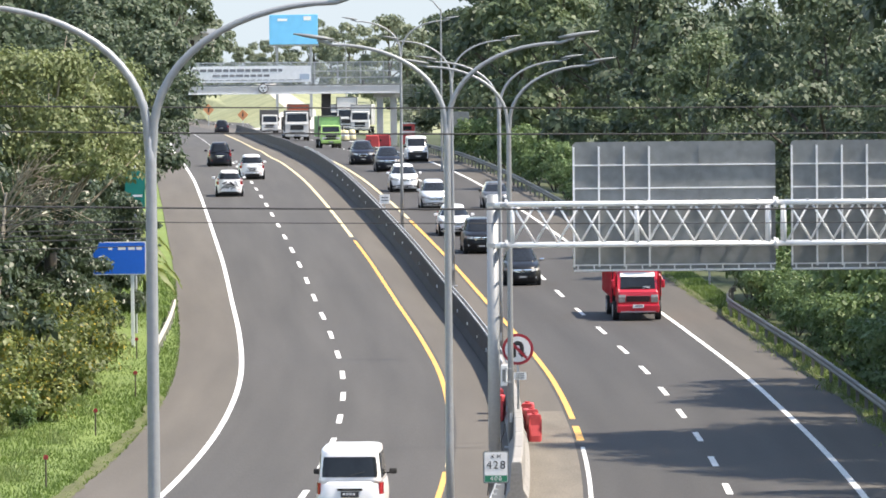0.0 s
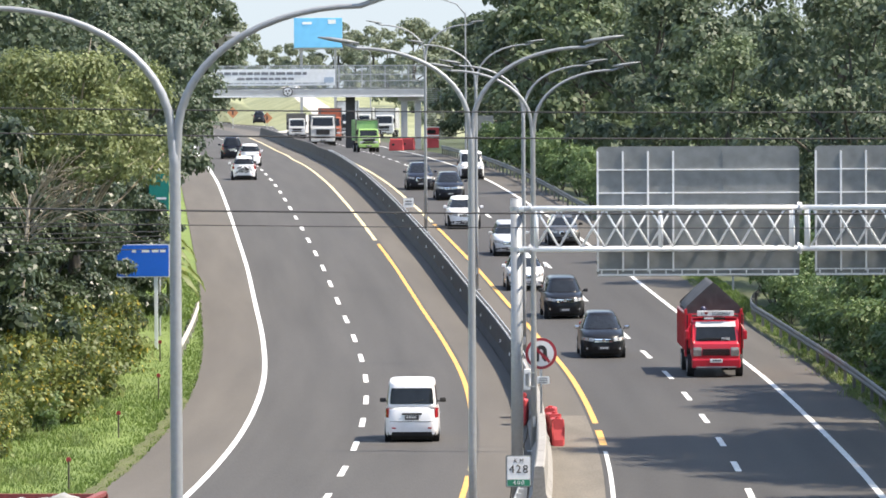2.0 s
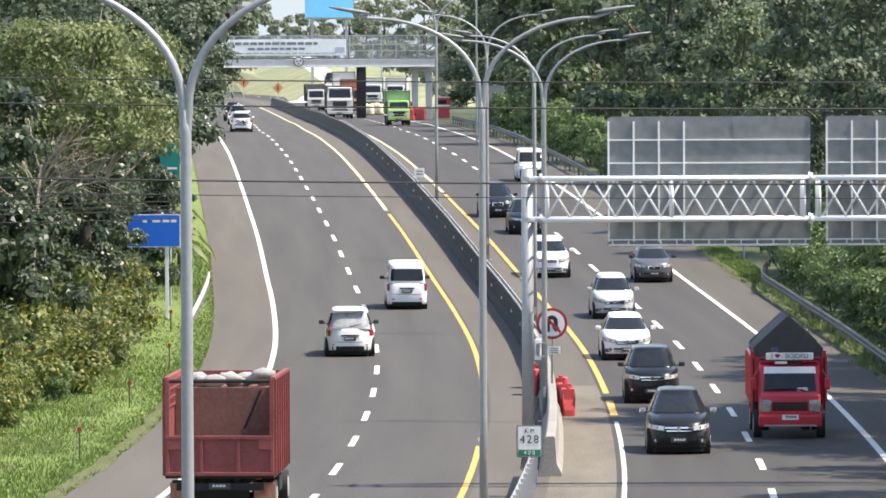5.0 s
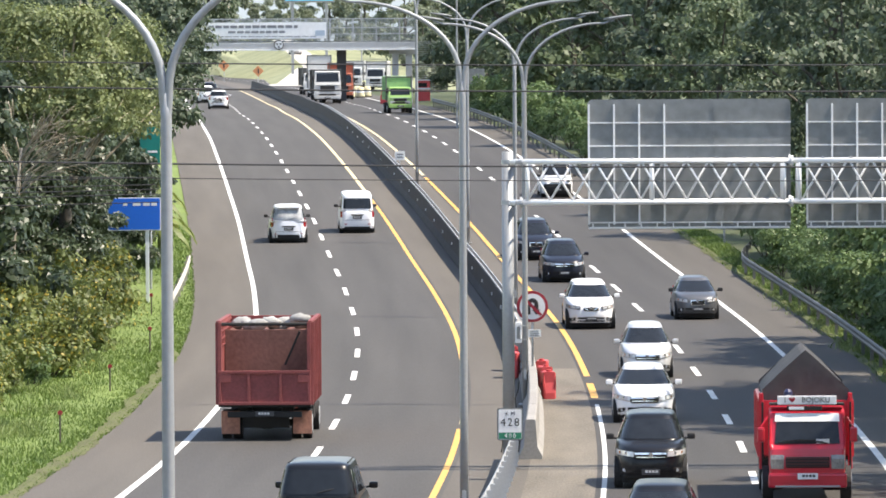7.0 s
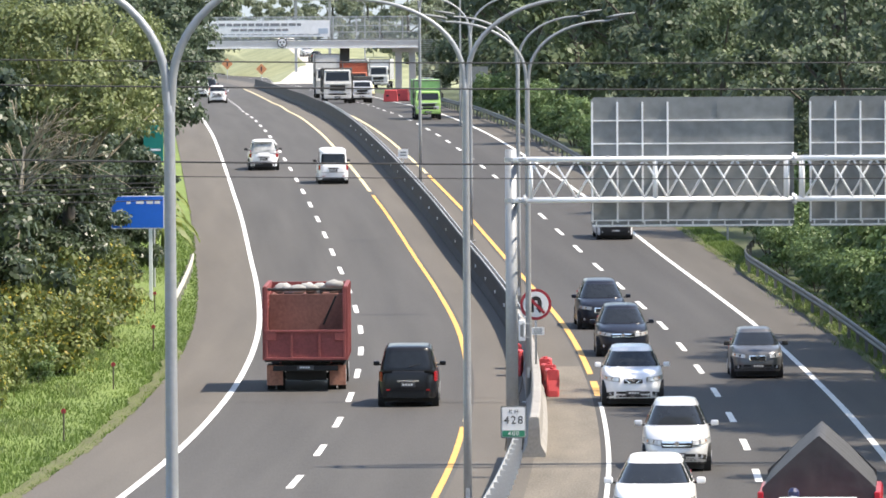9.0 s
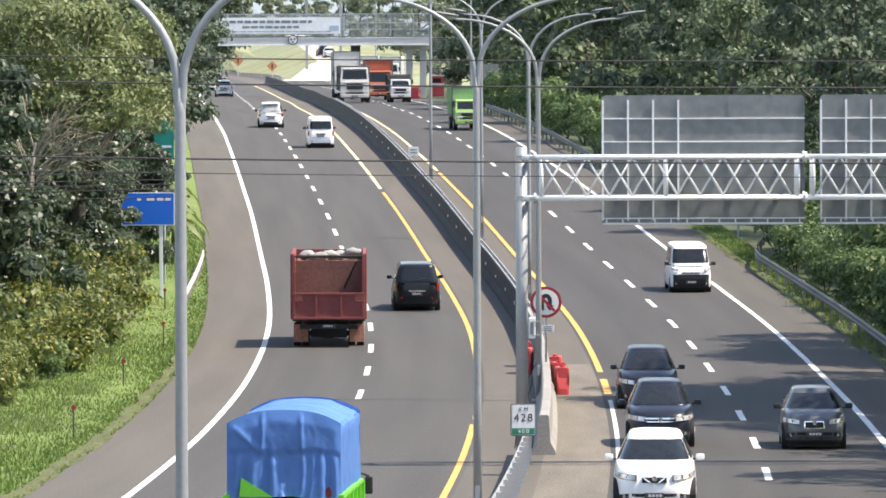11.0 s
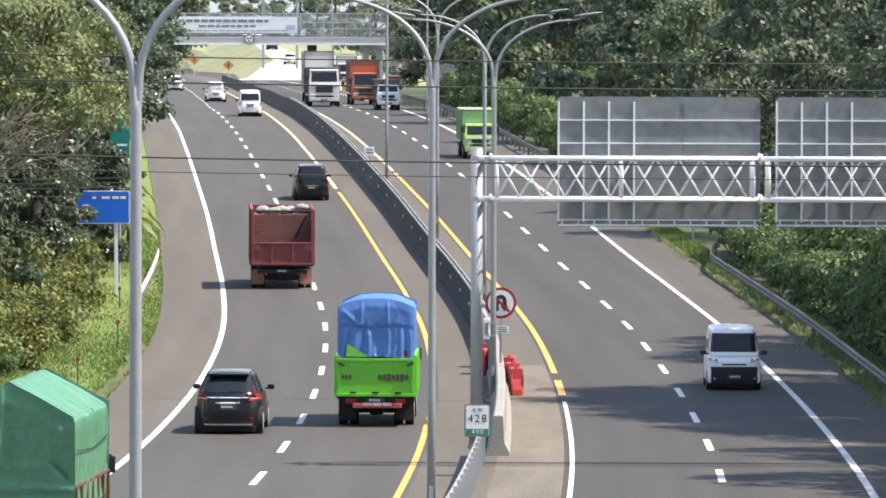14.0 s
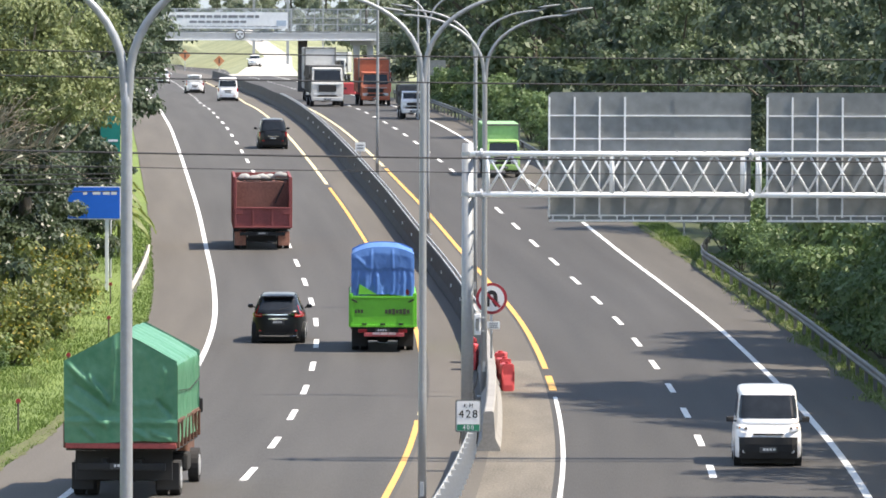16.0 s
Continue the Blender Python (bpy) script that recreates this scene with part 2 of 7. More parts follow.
# ---- ground and road ----
def build_ground():
    ys = np.concatenate([np.arange(-80, 620, 10), np.arange(620, 1300, 20), np.arange(1300, 4200, 200)])
    offs = np.array([-3000, -900, -400, -160, -80, -50, -36, -26, -18, -14, -11, -9, -7.4, -6.0, -2, 5.5, 12, 16.7, 18.0, 20, 24, 30, 40, 60, 90, 160, 400, 900, 3000.0])
    verts, faces = [], []
    n = len(offs)
    for y in ys:
        yy = min(float(y), 1300.0)
        x0, z0 = float(line(yy)), float(grade(yy))
        for o in offs:
            if -6.1 < o < 16.8:
                z = z0 - 0.08
            elif o < 0:
                z = z0 - 0.03 + 0.35 * min(1, (-6 - o) / 6) + 0.15 * noise.noise((o * 0.3, y * 0.05, 0))
            else:
                z = z0 - 0.03 - 0.5 * min(1, (o - 16.7) / 8) + 0.15 * noise.noise((o * 0.3, y * 0.05, 5))
            rise = min(1.0, max(0.0, (y - 930) / 260)) ** 1.3
            if o > 17:
                z += 5 * rise
            verts.append((x0 + o, y, z))
    for i in range(len(ys) - 1):
        for k in range(n - 1):
            faces.append((i * n + k, i * n + k + 1, (i + 1) * n + k + 1, (i + 1) * n + k))
    g = structure("ground", verts, faces, GRASS, "green grassy ground beside the motorway", "ground")
    g.data.shade_smooth()
    g.data.materials.append(EARTH)
    g.data.materials.append(HAZED_GRASS)
    for f in g.data.polygons:
        o = f.center.x - float(line(min(f.center.y, 1300)))
        if o < -11.6 and f.center.y < 600 or o > 17.3 and f.center.y < 800:
            f.material_index = 1
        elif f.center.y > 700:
            # far ground gets the grass with haze in its colour
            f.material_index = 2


build_ground()
road_strip("road_left", -80, 1200, EDGE_LEFT - 0.1, YELLOW_LEFT + 0.2, 0.0, None, ASPHALT, "dark grey asphalt carriageway leading away", "road")
road_strip("road_right", -80, 1200, YELLOW_RIGHT - 0.2, EDGE_RIGHT + 0.1, 0.0, None, DARK_ASPHALT, "dark grey asphalt carriageway of oncoming lanes", "road")
road_strip("shoulder_left", -80, 1200, VERGE_LEFT, EDGE_LEFT - 0.1, -0.03, 0.0, SHOULDER, "worn brownish asphalt hard shoulder", "shoulder")
road_strip("shoulder_inner_left", -80, 1200, YELLOW_LEFT + 0.2, BARRIER, 0.0, None, SHOULDER, "worn asphalt strip along the median barrier", "shoulder")
road_strip("shoulder_inner_right", 204, 1200, BARRIER, YELLOW_RIGHT - 0.2, 0.0, None, SHOULDER, "worn asphalt strip along the median barrier", "shoulder")
road_strip("apron", -80, 204, BARRIER, YELLOW_RIGHT - 0.2, 0.0, None, APRON, "pale dusty concrete strip beside the median", "apron")
road_strip("shoulder_right", -80, 1200, EDGE_RIGHT + 0.1, VERGE_RIGHT, 0.0, -0.03, SHADED_SHOULDER, "worn dark asphalt hard shoulder", "shoulder")


def marking(name, y0, y1, off, wide, material, label, step=4.0):
    structure(name, *ribbon(y0, y1, off - wide / 2, off + wide / 2, 0.006, step=step), material, label, "road marking")


marking("edge_line_left", 20, 1150, EDGE_LEFT, 0.19, WHITE_LINE, "solid white edge line on asphalt")
marking("edge_line_right", 20, 1150, EDGE_RIGHT, 0.19, WHITE_LINE, "solid white edge line on asphalt")
marking("yellow_line_left", 20, 174, YELLOW_LEFT, 0.16, YELLOW_LINE, "solid yellow line along the inner edge")
marking("yellow_line_left_worn", 174.5, 202, YELLOW_LEFT, 0.09, PALE_YELLOW, "thin worn pale line along the inner edge")
marking("yellow_line_left_far", 202.5, 330, YELLOW_LEFT, 0.17, YELLOW_LINE, "solid yellow line along the inner edge")
# the far stretches use a paler yellow than the near ones
marking("yellow_line_left_faded", 330, 740, YELLOW_LEFT, 0.2, PALE_YELLOW, "faded pale yellow line along the inner edge")
marking("yellow_line_right_faded", 350, 740, YELLOW_RIGHT, 0.2, PALE_YELLOW, "faded pale yellow line along the inner edge")
marking("yellow_line_right", 199.5, 350, YELLOW_RIGHT, 0.19, YELLOW_LINE, "solid yellow line along the inner edge")
marking("yellow_line_right_end", 187.5, 196, YELLOW_RIGHT, 0.22, YELLOW_LINE, "short yellow end of the inner line")
marking("inner_line_right", 20, 187, YELLOW_RIGHT, 0.12, WHITE_LINE, "thin white line along the concrete strip")


def dashes(off, first):
    for k in range(76):
        y = first + 13.0 * k
        v, f = ribbon(y - 2.5, y + 2.5, off - 0.09, off + 0.09, 0.006, step=6)
        m = mesh_of("lane_dash", v, f, WHITE_LINE)
        tagged(new("lane_dash", m), "white dash of the lane line", "road marking", "lane dashes", "structure")


dashes(0.0, 148.6 - 9 * 13)
dashes(LANE_RIGHT, 150.0 - 9 * 13)

# median barrier: a concrete wall with a sloped foot, and pale strips along its cap
SECTION = [(-0.3, -0.1), (-0.3, 0.08), (-0.17, 0.32), (-0.13, 0.98), (-0.09, 1.02), (0.09, 1.02), (0.13, 0.98), (0.17, 0.32), (0.3, 0.08), (0.3, -0.1)]


def build_barrier():
    b = thing("median_barrier", "long weathered grey concrete median barrier", "barrier")
    tagged(b, kind="structure")
    y = 158.0
    while y < 740:
        long = 7.8 if y < 600 else 39.8
        v, f = profile_run(y, y + long, [(BARRIER + o, u) for o, u in SECTION], long / 4)
        # blocks past y = 215 carry that face's shade in their colour
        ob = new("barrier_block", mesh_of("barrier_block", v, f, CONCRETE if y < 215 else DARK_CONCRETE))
        ob.parent = b
        y += long + 0.06
    # thin strips added for the bright edges of the wall's top
    for side in (-0.08, 0.1):
        v, f = profile_run(215, 470, [(BARRIER + side - 0.018, 1.02), (BARRIER + side + 0.018, 1.02), (BARRIER + side + 0.018, 1.07), (BARRIER + side - 0.018, 1.07)])
        ob = new("cap_edge_strip", mesh_of("cap_edge_strip", v, f, GALV))
        ob.parent = b
    # small reflectors on the wall's face
    studs = mesh_of("reflector", *box_data((0.05, 0.16, 0.12)), WHITE_SIGN)
    for y in np.arange(222, 420, 9.0):
        for dx in (-0.21,):
            ob = new("reflector", studs)
            ob.parent = b
            ob.location = at(y, BARRIER + dx, 0.62 + 0.1 * noise.noise((y, 0, 0)))


def box_data(size):
    x, y, z = (s / 2 for s in size)
    v = [(a, b, c) for a in (-x, x) for b in (-y, y) for c in (-z, z)]
    return v, [(0, 1, 3, 2), (4, 6, 7, 5), (0, 4, 5, 1), (2, 3, 7, 6), (0, 2, 6, 4), (1, 5, 7, 3)]


build_barrier()

WBEAM = [(0.0, -0.16), (0.035, -0.12), (0.05, -0.07), (0.012, -0.02), (0.012, 0.02), (0.05, 0.07), (0.035, 0.12), (0.0, 0.16),
         (-0.008, 0.16), (0.027, 0.115), (0.042, 0.07), (0.004, 0.02), (0.004, -0.02), (0.042, -0.07), (0.027, -0.12), (-0.008, -0.16)]


def guard_rail(name, label, path, face, up=0.6, gap=4.0, material=None):
    """A W-beam rail on posts; path: a function of y giving the offset; face: which side the beam faces."""
    g = thing(name, label, "guard rail")
    y0, y1, off = path
    ys = np.arange(y0, y1 + 0.01, 2.0)
    verts, faces, n = [], [], len(WBEAM)
    for y in ys:
        c = at(y, off(y), up)
        verts += [(c.x + face * (a + 0.06), c.y, c.z + b) for a, b in WBEAM]
    for i in range(len(ys) - 1):
        for k in range(n):
            faces.append((i * n + k, i * n + (k + 1) % n, (i + 1) * n + (k + 1) % n, (i + 1) * n + k))
    ob = new("beam", mesh_of("beam", verts, faces, material or GALV))
    ob.parent = g
    post = mesh_of("post", *box_data((0.11, 0.14, up + 0.5)), material or GALV)
    for y in np.arange(y0 + 1, y1, gap):
        ob = new("post", post)
        ob.parent = g
        ob.location = at(y, off(y), (up + 0.5) / 2 - 0.35)
    return g


guard_rail("guard_rail", "grey galvanised W-beam guard rail before bushes", (150, 262, lambda y: 17.2), -1, material=DULL_STEEL)
guard_rail("guard_rail", "grey galvanised W-beam guard rail turned away at its end", (262, 274, lambda y: 17.2 + 0.02 * (y - 262) ** 1.7), -1, material=DULL_STEEL)
guard_rail("guard_rail", "weathered pale W-beam guard rail beside grass", (236, 266, lambda y: -7.0 + 0.0225 * (y - 238)), 1, 0.62, 4.0, mat("peeling pale rail paint", (0.42, 0.39, 0.34), 0.8, 0, 0.4, 2.5, 8))
guard_rail("guard_rail", "pale galvanised W-beam guard rail before the gantry post", (96, 158, lambda y: BARRIER - 0.35 - 0.0006 * (158 - y) ** 1.5), -1, 0.7, 2.0, GALV)
guard_rail("guard_rail", "grey guard rail along the far verge", (330, 520, lambda y: 16.6), -1, material=DULL_STEEL)


# ---- street lamps in the median ----
def lamp_post():
    p = thing("street_lamp", "tall grey galvanised double-arm street lamp on the median", "street lamp", group="median street lamps")
    part("base_plate", box((0.4, 0.4, 0.04), (0, 0, 0.02), 0.01), POLE_STEEL, p)
    part("pole", tube([(0, 0, 0), (0, 0, 3), (0, 0, 6.5), (0, 0, 9.3), (0, 0, 9.62)], [0.092, 0.086, 0.077, 0.072, 0.055], seg=14), POLE_STEEL, p, shade=True)
    part("inspection_door", box((0.09, 0.02, 0.3), (0, -0.104, 0.9), 0.005), GALV, p)
    for s in (-1, 1):
        pts, rr = [(0, 0, 9.0), (s * 0.018, 0, 9.35)], [0.045, 0.056]
        for k in range(15):
            u = k / 14
            a = u * math.pi / 2
            x = 2.35 * (1 - math.cos(a)) ** 1.02
            z = 9.55 + 1.75 * math.sin(a) ** 0.92
            pts.append((s * (0.03 + x), 0, z))
            rr.append(0.061 - 0.027 * u)
        pts.append((s * 2.7, 0, 11.41))
        rr.append(0.036)
        part("arm", tube(pts, rr, seg=10), POLE_STEEL, p, shade=True)
        head = tube([(s * 2.35, 0, 11.33), (s * 2.6, 0, 11.4), (s * 2.95, 0, 11.5), (s * 3.2, 0, 11.57)], [0.04, 0.085, 0.075, 0.025], seg=10)
        bmesh.ops.scale(head, vec=(1, 1.3, 0.55), verts=head.verts, space=Matrix.Translation((-s * 2.9, 0, -11.5)))
        part("lamp_head", head, PANEL_BACK, p, "slim grey lamp head", shade=True)
    return p


LAMP_YS = (79, 130, 184, 235, 286, 338)
LAMP_OFF = (4.83, 4.77, 5.39, 6.1, 6.6, 6.6)
lamp_a = lamp_post()
for k, (y, o) in enumerate(zip(LAMP_YS, LAMP_OFF)):
    m = Matrix.Translation(at(y, o, 0.0)) @ pose(0, 0, 0, 0, 0, -math.degrees(math.atan(bend(y))))
    if k == 0:
        lamp_a.matrix_world = m
    else:
        copy_thing(lamp_a, m)


# ---- sign gantry ----
def rounded(w, h, r, depth, y, z=0.0, x=0.0, bm=None):
    """An upright plate with round corners, facing -y."""
    bm = bm or bmesh.new()
    pts = []
    for cx, cz, a0 in ((w / 2 - r, h / 2 - r, 0), (-w / 2 + r, h / 2 - r, 90), (-w / 2 + r, -h / 2 + r, 180), (w / 2 - r, -h / 2 + r, 270)):
        for k in range(5):
            a = radians(a0 + k * 22.5)
            pts.append((x + cx + r * math.cos(a), z + cz + r * math.sin(a)))
    a = [bm.verts.new((u, y - depth / 2, v)) for u, v in pts]
    b = [bm.verts.new((u, y + depth / 2, v)) for u, v in pts]
    bm.faces.new(a)
    bm.faces.new(b[::-1])
    for i in range(len(a)):
        bm.faces.new((a[i], a[(i + 1) % len(a)], b[(i + 1) % len(a)], b[i]))
    return bm


def gantry():
    g = thing("sign_gantry", "grey steel sign gantry with white truss beam over the road", "gantry", Matrix.Translation((1.67, 153.7, -0.333)) @ Matrix.Diagonal((1.0247, 1.0247, 1.0247, 1)))
    part("post", tube([(0, 0, 0), (0, 0, 7.95)], [0.15, 0.142], seg=24), POLE_STEEL, g, shade=True)
    part("post_cap", tube([(0, 0, 7.95), (0, 0, 7.965)], [0.139, 0.137], seg=20), GALV, g)
    part("post_far", tube([(17.2, 0, -0.4), (17.2, 0, 7.95)], [0.17, 0.155], seg=20), GALV, g, shade=True)
    zt, zb = 7.72, 6.74
    for k, (x0, x1) in enumerate(((0.35, 6.67), (7.0, 13.3), (13.6, 17.0))):
        for y in (-0.5, 0.5):
            for z in (zt, zb):
                part("chord", rod((x0 - (0.3 if k == 0 else 0.16), y, z), (x1 + 0.17, y, z), 0.057, seg=12), WHITE_STEEL, g, shade=True)
            n = 11 if k < 2 else 6
            for x in (x0 + (0.13 if k == 0 else 0.02), (x0 + x1) / 2 - 0.03, x1 - 0.02):
                if x is not None:
                    part("upright", rod((x, y, zb), (x, y, zt), 0.045, seg=8), WHITE_STEEL, g, shade=True)
            if y < 0:
                step = (x1 - x0 - 0.3) / n
                for i in range(n):
                    a = x0 + 0.15 + i * step
                    part("brace", rod((a, y, zt - 0.05), (a + step * 0.95, y, zb + 0.05), 0.028, seg=6), WHITE_STEEL, g, shade=True)
                    part("brace", rod((a + step * 0.95, -y, zt - 0.05), (a, -y, zb + 0.05), 0.028, seg=6), WHITE_STEEL, g, shade=True)
                    part("brace", rod((a, y, zb), (a + step * 0.95, -y, zb), 0.02, seg=6), WHITE_STEEL, g, shade=True)
                    part("brace", rod((a + step * 0.95, y, zt), (a, -y, zt), 0.02, seg=6), WHITE_STEEL, g, shade=True)
        if k:
            for y in (-0.5, 0.5):
                for z in (zt, zb):
                    part("flange", rod((x0 - 0.19, y, z), (x0 - 0.14, y, z), 0.13, seg=12), WHITE_STEEL, g)
    for z in (zt, zb):
        part("clamp", rod((0, 0, z - 0.05), (0, 0, z + 0.05), 0.158, seg=20), GALV, g)
        part("clamp_arm", box((0.14, 1.12, 0.1), (0.24, 0, z), 0.02), GALV, g)
        for y in (-0.5, 0.5):
            part("flange", rod((0.3, y, z), (0.36, y, z), 0.12, seg=12), GALV, g)
    # sign panels seen from behind
    for x0, x1, cols in ((1.95, 6.87, 5), (7.24, 12.14, 5)):
        p = part("sign_panel", rounded(x1 - x0, 3.15, 0.12, 0.04, 0.72, 7.63, (x0 + x1) / 2), PANEL_BACK, g, "grey back of a large sign panel")
        for i in range(cols + 4):
            x = x0 + 0.02 + i * (x1 - x0 - 0.04) / (cols + 3)
            if i in (4, 6, 7):
                continue
            if i < 4:
                part("stiffener", box((0.045, 0.05, 2.92), (x + 0.01, 0.675, 7.63)), WHITE_STEEL, p)
            else:
                part("stiffener", box((0.02, 0.02, 3.0), (x, 0.69, 7.63)), PANEL_BACK, p)
        for z in (6.22, 8.08, 8.64):
            part("cross_rail", box((x1 - x0, 0.03, 0.032), ((x0 + x1) / 2, 0.68, z)), WHITE_STEEL, p)
        part("bottom_rail", box((x1 - x0 - 0.06, 0.06, 0.05), ((x0 + x1) / 2, 0.69, 6.09), 0.01), WHITE_STEEL, p)
        for i in range(13):
            part("clip", box((0.035, 0.05, 0.1), (x0 + 0.12 + i * (x1 - x0 - 0.24) / 12, 0.675, 6.15), 0.008), WHITE_STEEL, p)
        for i in range(7):
            part("bracket", box((0.06, 0.3, 0.12), (x0 + 0.4 + i * 0.68, 0.6, zt + 0.02)), GALV, p)
    return g


gantry()


def control_box():
    c = thing("control_box", "white control box strapped to a lamp pole", "box", Matrix.Translation(at(184, LAMP_OFF[2], 0.0)))
    part("case", box((0.2, 0.16, 0.62), (-0.2, -0.02, 2.15), 0.02), WHITE_SIGN, c)
    part("door", box((0.1, 0.012, 0.36), (-0.2, -0.108, 2.15), 0.004), PANEL_BACK, c, "grey door panel")
    for z in (1.95, 2.35):
        part("strap", box((0.24, 0.2, 0.03), (-0.08, -0.01, z), 0.005), GALV, c)


control_box()


def post_cable(x, y, loops, label):
    c = thing("cable_loop", label, "cable", pose(x, y, 0.0))
    pts = [(0.02 + 0.1 * math.sin(k * 0.9) * (0.4 + 0.6 * (k % 3 == 0)), -0.17, 0.4 + 0.22 * k) for k in range(loops)]
    part("cable", tube(pts, 0.016, seg=6), BLACK, c)


post_cable(1.88, 153.7, 9, "black cable hanging loose along the gantry post")
post_cable(1.46, 153.6, 5, "black cable hanging loose at the post's foot")


# ---- small signs ----
def text_part(name, body, size, place, material, parent, turn=None, depth=0.003):
    cu = bpy.data.curves.new(name, "FONT")
    cu.body, cu.size, cu.extrude, cu.align_x, cu.align_y = body, size, depth, "CENTER", "CENTER"
    tmp = bpy.data.objects.new(name, cu)
    scene.collection.objects.link(tmp)
    dg = bpy.context.evaluated_depsgraph_get()
    me = bpy.data.meshes.new_from_object(tmp.evaluated_get(dg))
    bpy.data.objects.remove(tmp)
    me.materials.clear()
    me.materials.append(material)
    ob = new(name, me)
    ob.parent = parent
    ob.matrix_basis = Matrix.Translation(place) @ (turn or pose(0, 0, 0, 90))
    return ob


def km_sign():
    s = thing("kilometre_sign", "white kilometre board with green foot on the gantry post", "sign", Matrix.Translation(at(149.6, 5.22, 1.35)))
    part("board", rounded(0.62, 0.78, 0.05, 0.02, 0), DULL_STEEL, s)
    part("white_field", rounded(0.54, 0.55, 0.03, 0.006, -0.014, 0.075), WHITE_SIGN, s)
    part("rim", rounded(0.58, 0.74, 0.045, 0.004, -0.011), GALV, s)
    part("green_field", rounded(0.54, 0.15, 0.02, 0.006, -0.016, -0.28), GREEN_SIGN, s)
    text_part("letter", "K", 0.13, (-0.07, -0.02, 0.25), BLACK_SIGN, s)
    text_part("letter", "M", 0.13, (0.07, -0.02, 0.25), BLACK_SIGN, s)
    for k, (big, small) in enumerate(zip("428", "400")):
        text_part("numeral", big, 0.27, (-0.165 + 0.165 * k, -0.02, 0.04), BLACK_SIGN, s)
        text_part("numeral", small, 0.15, (-0.1 + 0.1 * k, -0.023, -0.28), WHITE_SIGN, s)
    part("strap", box((0.36, 0.36, 0.05), (0.02, 0.22, 0.2), 0.01), GALV, s)
    part("strap", box((0.36, 0.36, 0.05), (0.02, 0.22, -0.2), 0.01), GALV, s)


km_sign()


def no_turn_sign():
    s = thing("no_u_turn_sign", "round red and white no U-turn sign above the barrier", "sign", Matrix.Translation(at(186.5, 5.62, 0.0)))
    part("post", rod((0, 0, 0.9), (0, 0, 3.1), 0.035), GALV, s, shade=True)
    part("disc", rod((0, -0.05, 2.82), (0, -0.03, 2.82), 0.47, seg=40), RED_SIGN, s)
    part("white_face", rod((0, -0.058, 2.82), (0, -0.045, 2.82), 0.385, seg=40), WHITE_SIGN, s)
    bend_pts = [(-0.12, -0.065, 2.58), (-0.12, -0.065, 2.86)] + [(-0.12 * math.cos(a), -0.065, 2.88 + 0.13 * math.sin(a)) for a in (0.4, 0.8, 1.2, 1.57, 1.95, 2.35, 2.75)] + [(0.12, -0.065, 2.86), (0.12, -0.065, 2.72)]
    arrow = tube(bend_pts, 0.062, seg=8)
    bmesh.ops.scale(arrow, vec=(1, 0.1, 1), verts=arrow.verts, space=Matrix.Translation((0, 0.065, 0)))
    part("arrow", arrow, BLACK_SIGN, s)
    head = bmesh.new()
    tri = [head.verts.new(v) for v in ((0.0, -0.068, 2.72), (0.24, -0.068, 2.72), (0.12, -0.068, 2.56), (0.0, -0.062, 2.72), (0.24, -0.062, 2.72), (0.12, -0.062, 2.56))]
    for f in ((0, 1, 2), (5, 4, 3), (0, 3, 4, 1), (1, 4, 5, 2), (2, 5, 3, 0)):
        head.faces.new([tri[i] for i in f])
    part("arrow_head", head, BLACK_SIGN, s)
    part("bar", box((0.74, 0.012, 0.085), (0, -0.075, 2.82), 0, pose(0, 0, 0, 0, 45, 0)), RED_SIGN, s)
    t = thing("plate_sign", "small white plate below the no U-turn sign", "sign", Matrix.Translation(at(186.5, 5.62, 0.0)))
    part("plate", rounded(0.38, 0.22, 0.02, 0.015, -0.06, 2.02, 0.06), WHITE_SIGN, t)
    for k in range(3):
        part("lettering", box((0.26, 0.004, 0.03), (0.06, -0.07, 1.96 + 0.06 * k)), PANEL_BACK, t)


no_turn_sign()


def direction_sign():
    s = thing("direction_sign", "blue direction sign with white edge on a white post in grass", "sign", Matrix.Translation(at(243.5, -7.95, 0.0)))
    part("post", box((0.14, 0.12, 4.3), (0, 0, 2.0), 0.01), WHITE_STEEL, s)
    part("footing", box((0.5, 0.5, 0.16), (0, 0, 0.04), 0.03), PALE_CONCRETE, s)
    part("board", rounded(2.1, 1.3, 0.06, 0.03, -0.08, 3.62, -0.5), WHITE_SIGN, s)
    part("blue_field", rounded(2.02, 1.22, 0.05, 0.01, -0.1, 3.62, -0.5), BLUE_SIGN, s)
    for x, z, w in ((-0.02, 4.0, 0.26), (0.28, 4.0, 0.22), (-0.4, 4.0, 0.3), (-1.2, 3.66, 0.2), (-1.28, 3.4, 0.22), (-1.22, 3.15, 0.42), (-0.85, 4.0, 0.16)):
        part("lettering", box((w, 0.005, 0.11), (x, -0.108, z)), WHITE_SIGN, s)


direction_sign()


def teal_sign():
    s = thing("route_sign", "teal green sign half hidden by foliage", "sign", pose(-11.75, 252, 0.45))
    part("post", rod((0, 0, -0.3), (0, 0, 7.0), 0.05), GALV, s)
    part("board", rounded(0.8, 1.5, 0.06, 0.03, -0.07, 6.0, 0.0), mat("teal sign sheeting", (0.008, 0.2, 0.16), 0.45, 0, 0.15, 2, 10), s)
    part("lettering", box((0.4, 0.006, 0.09), (0.1, -0.09, 5.75)), WHITE_SIGN, s)


teal_sign()


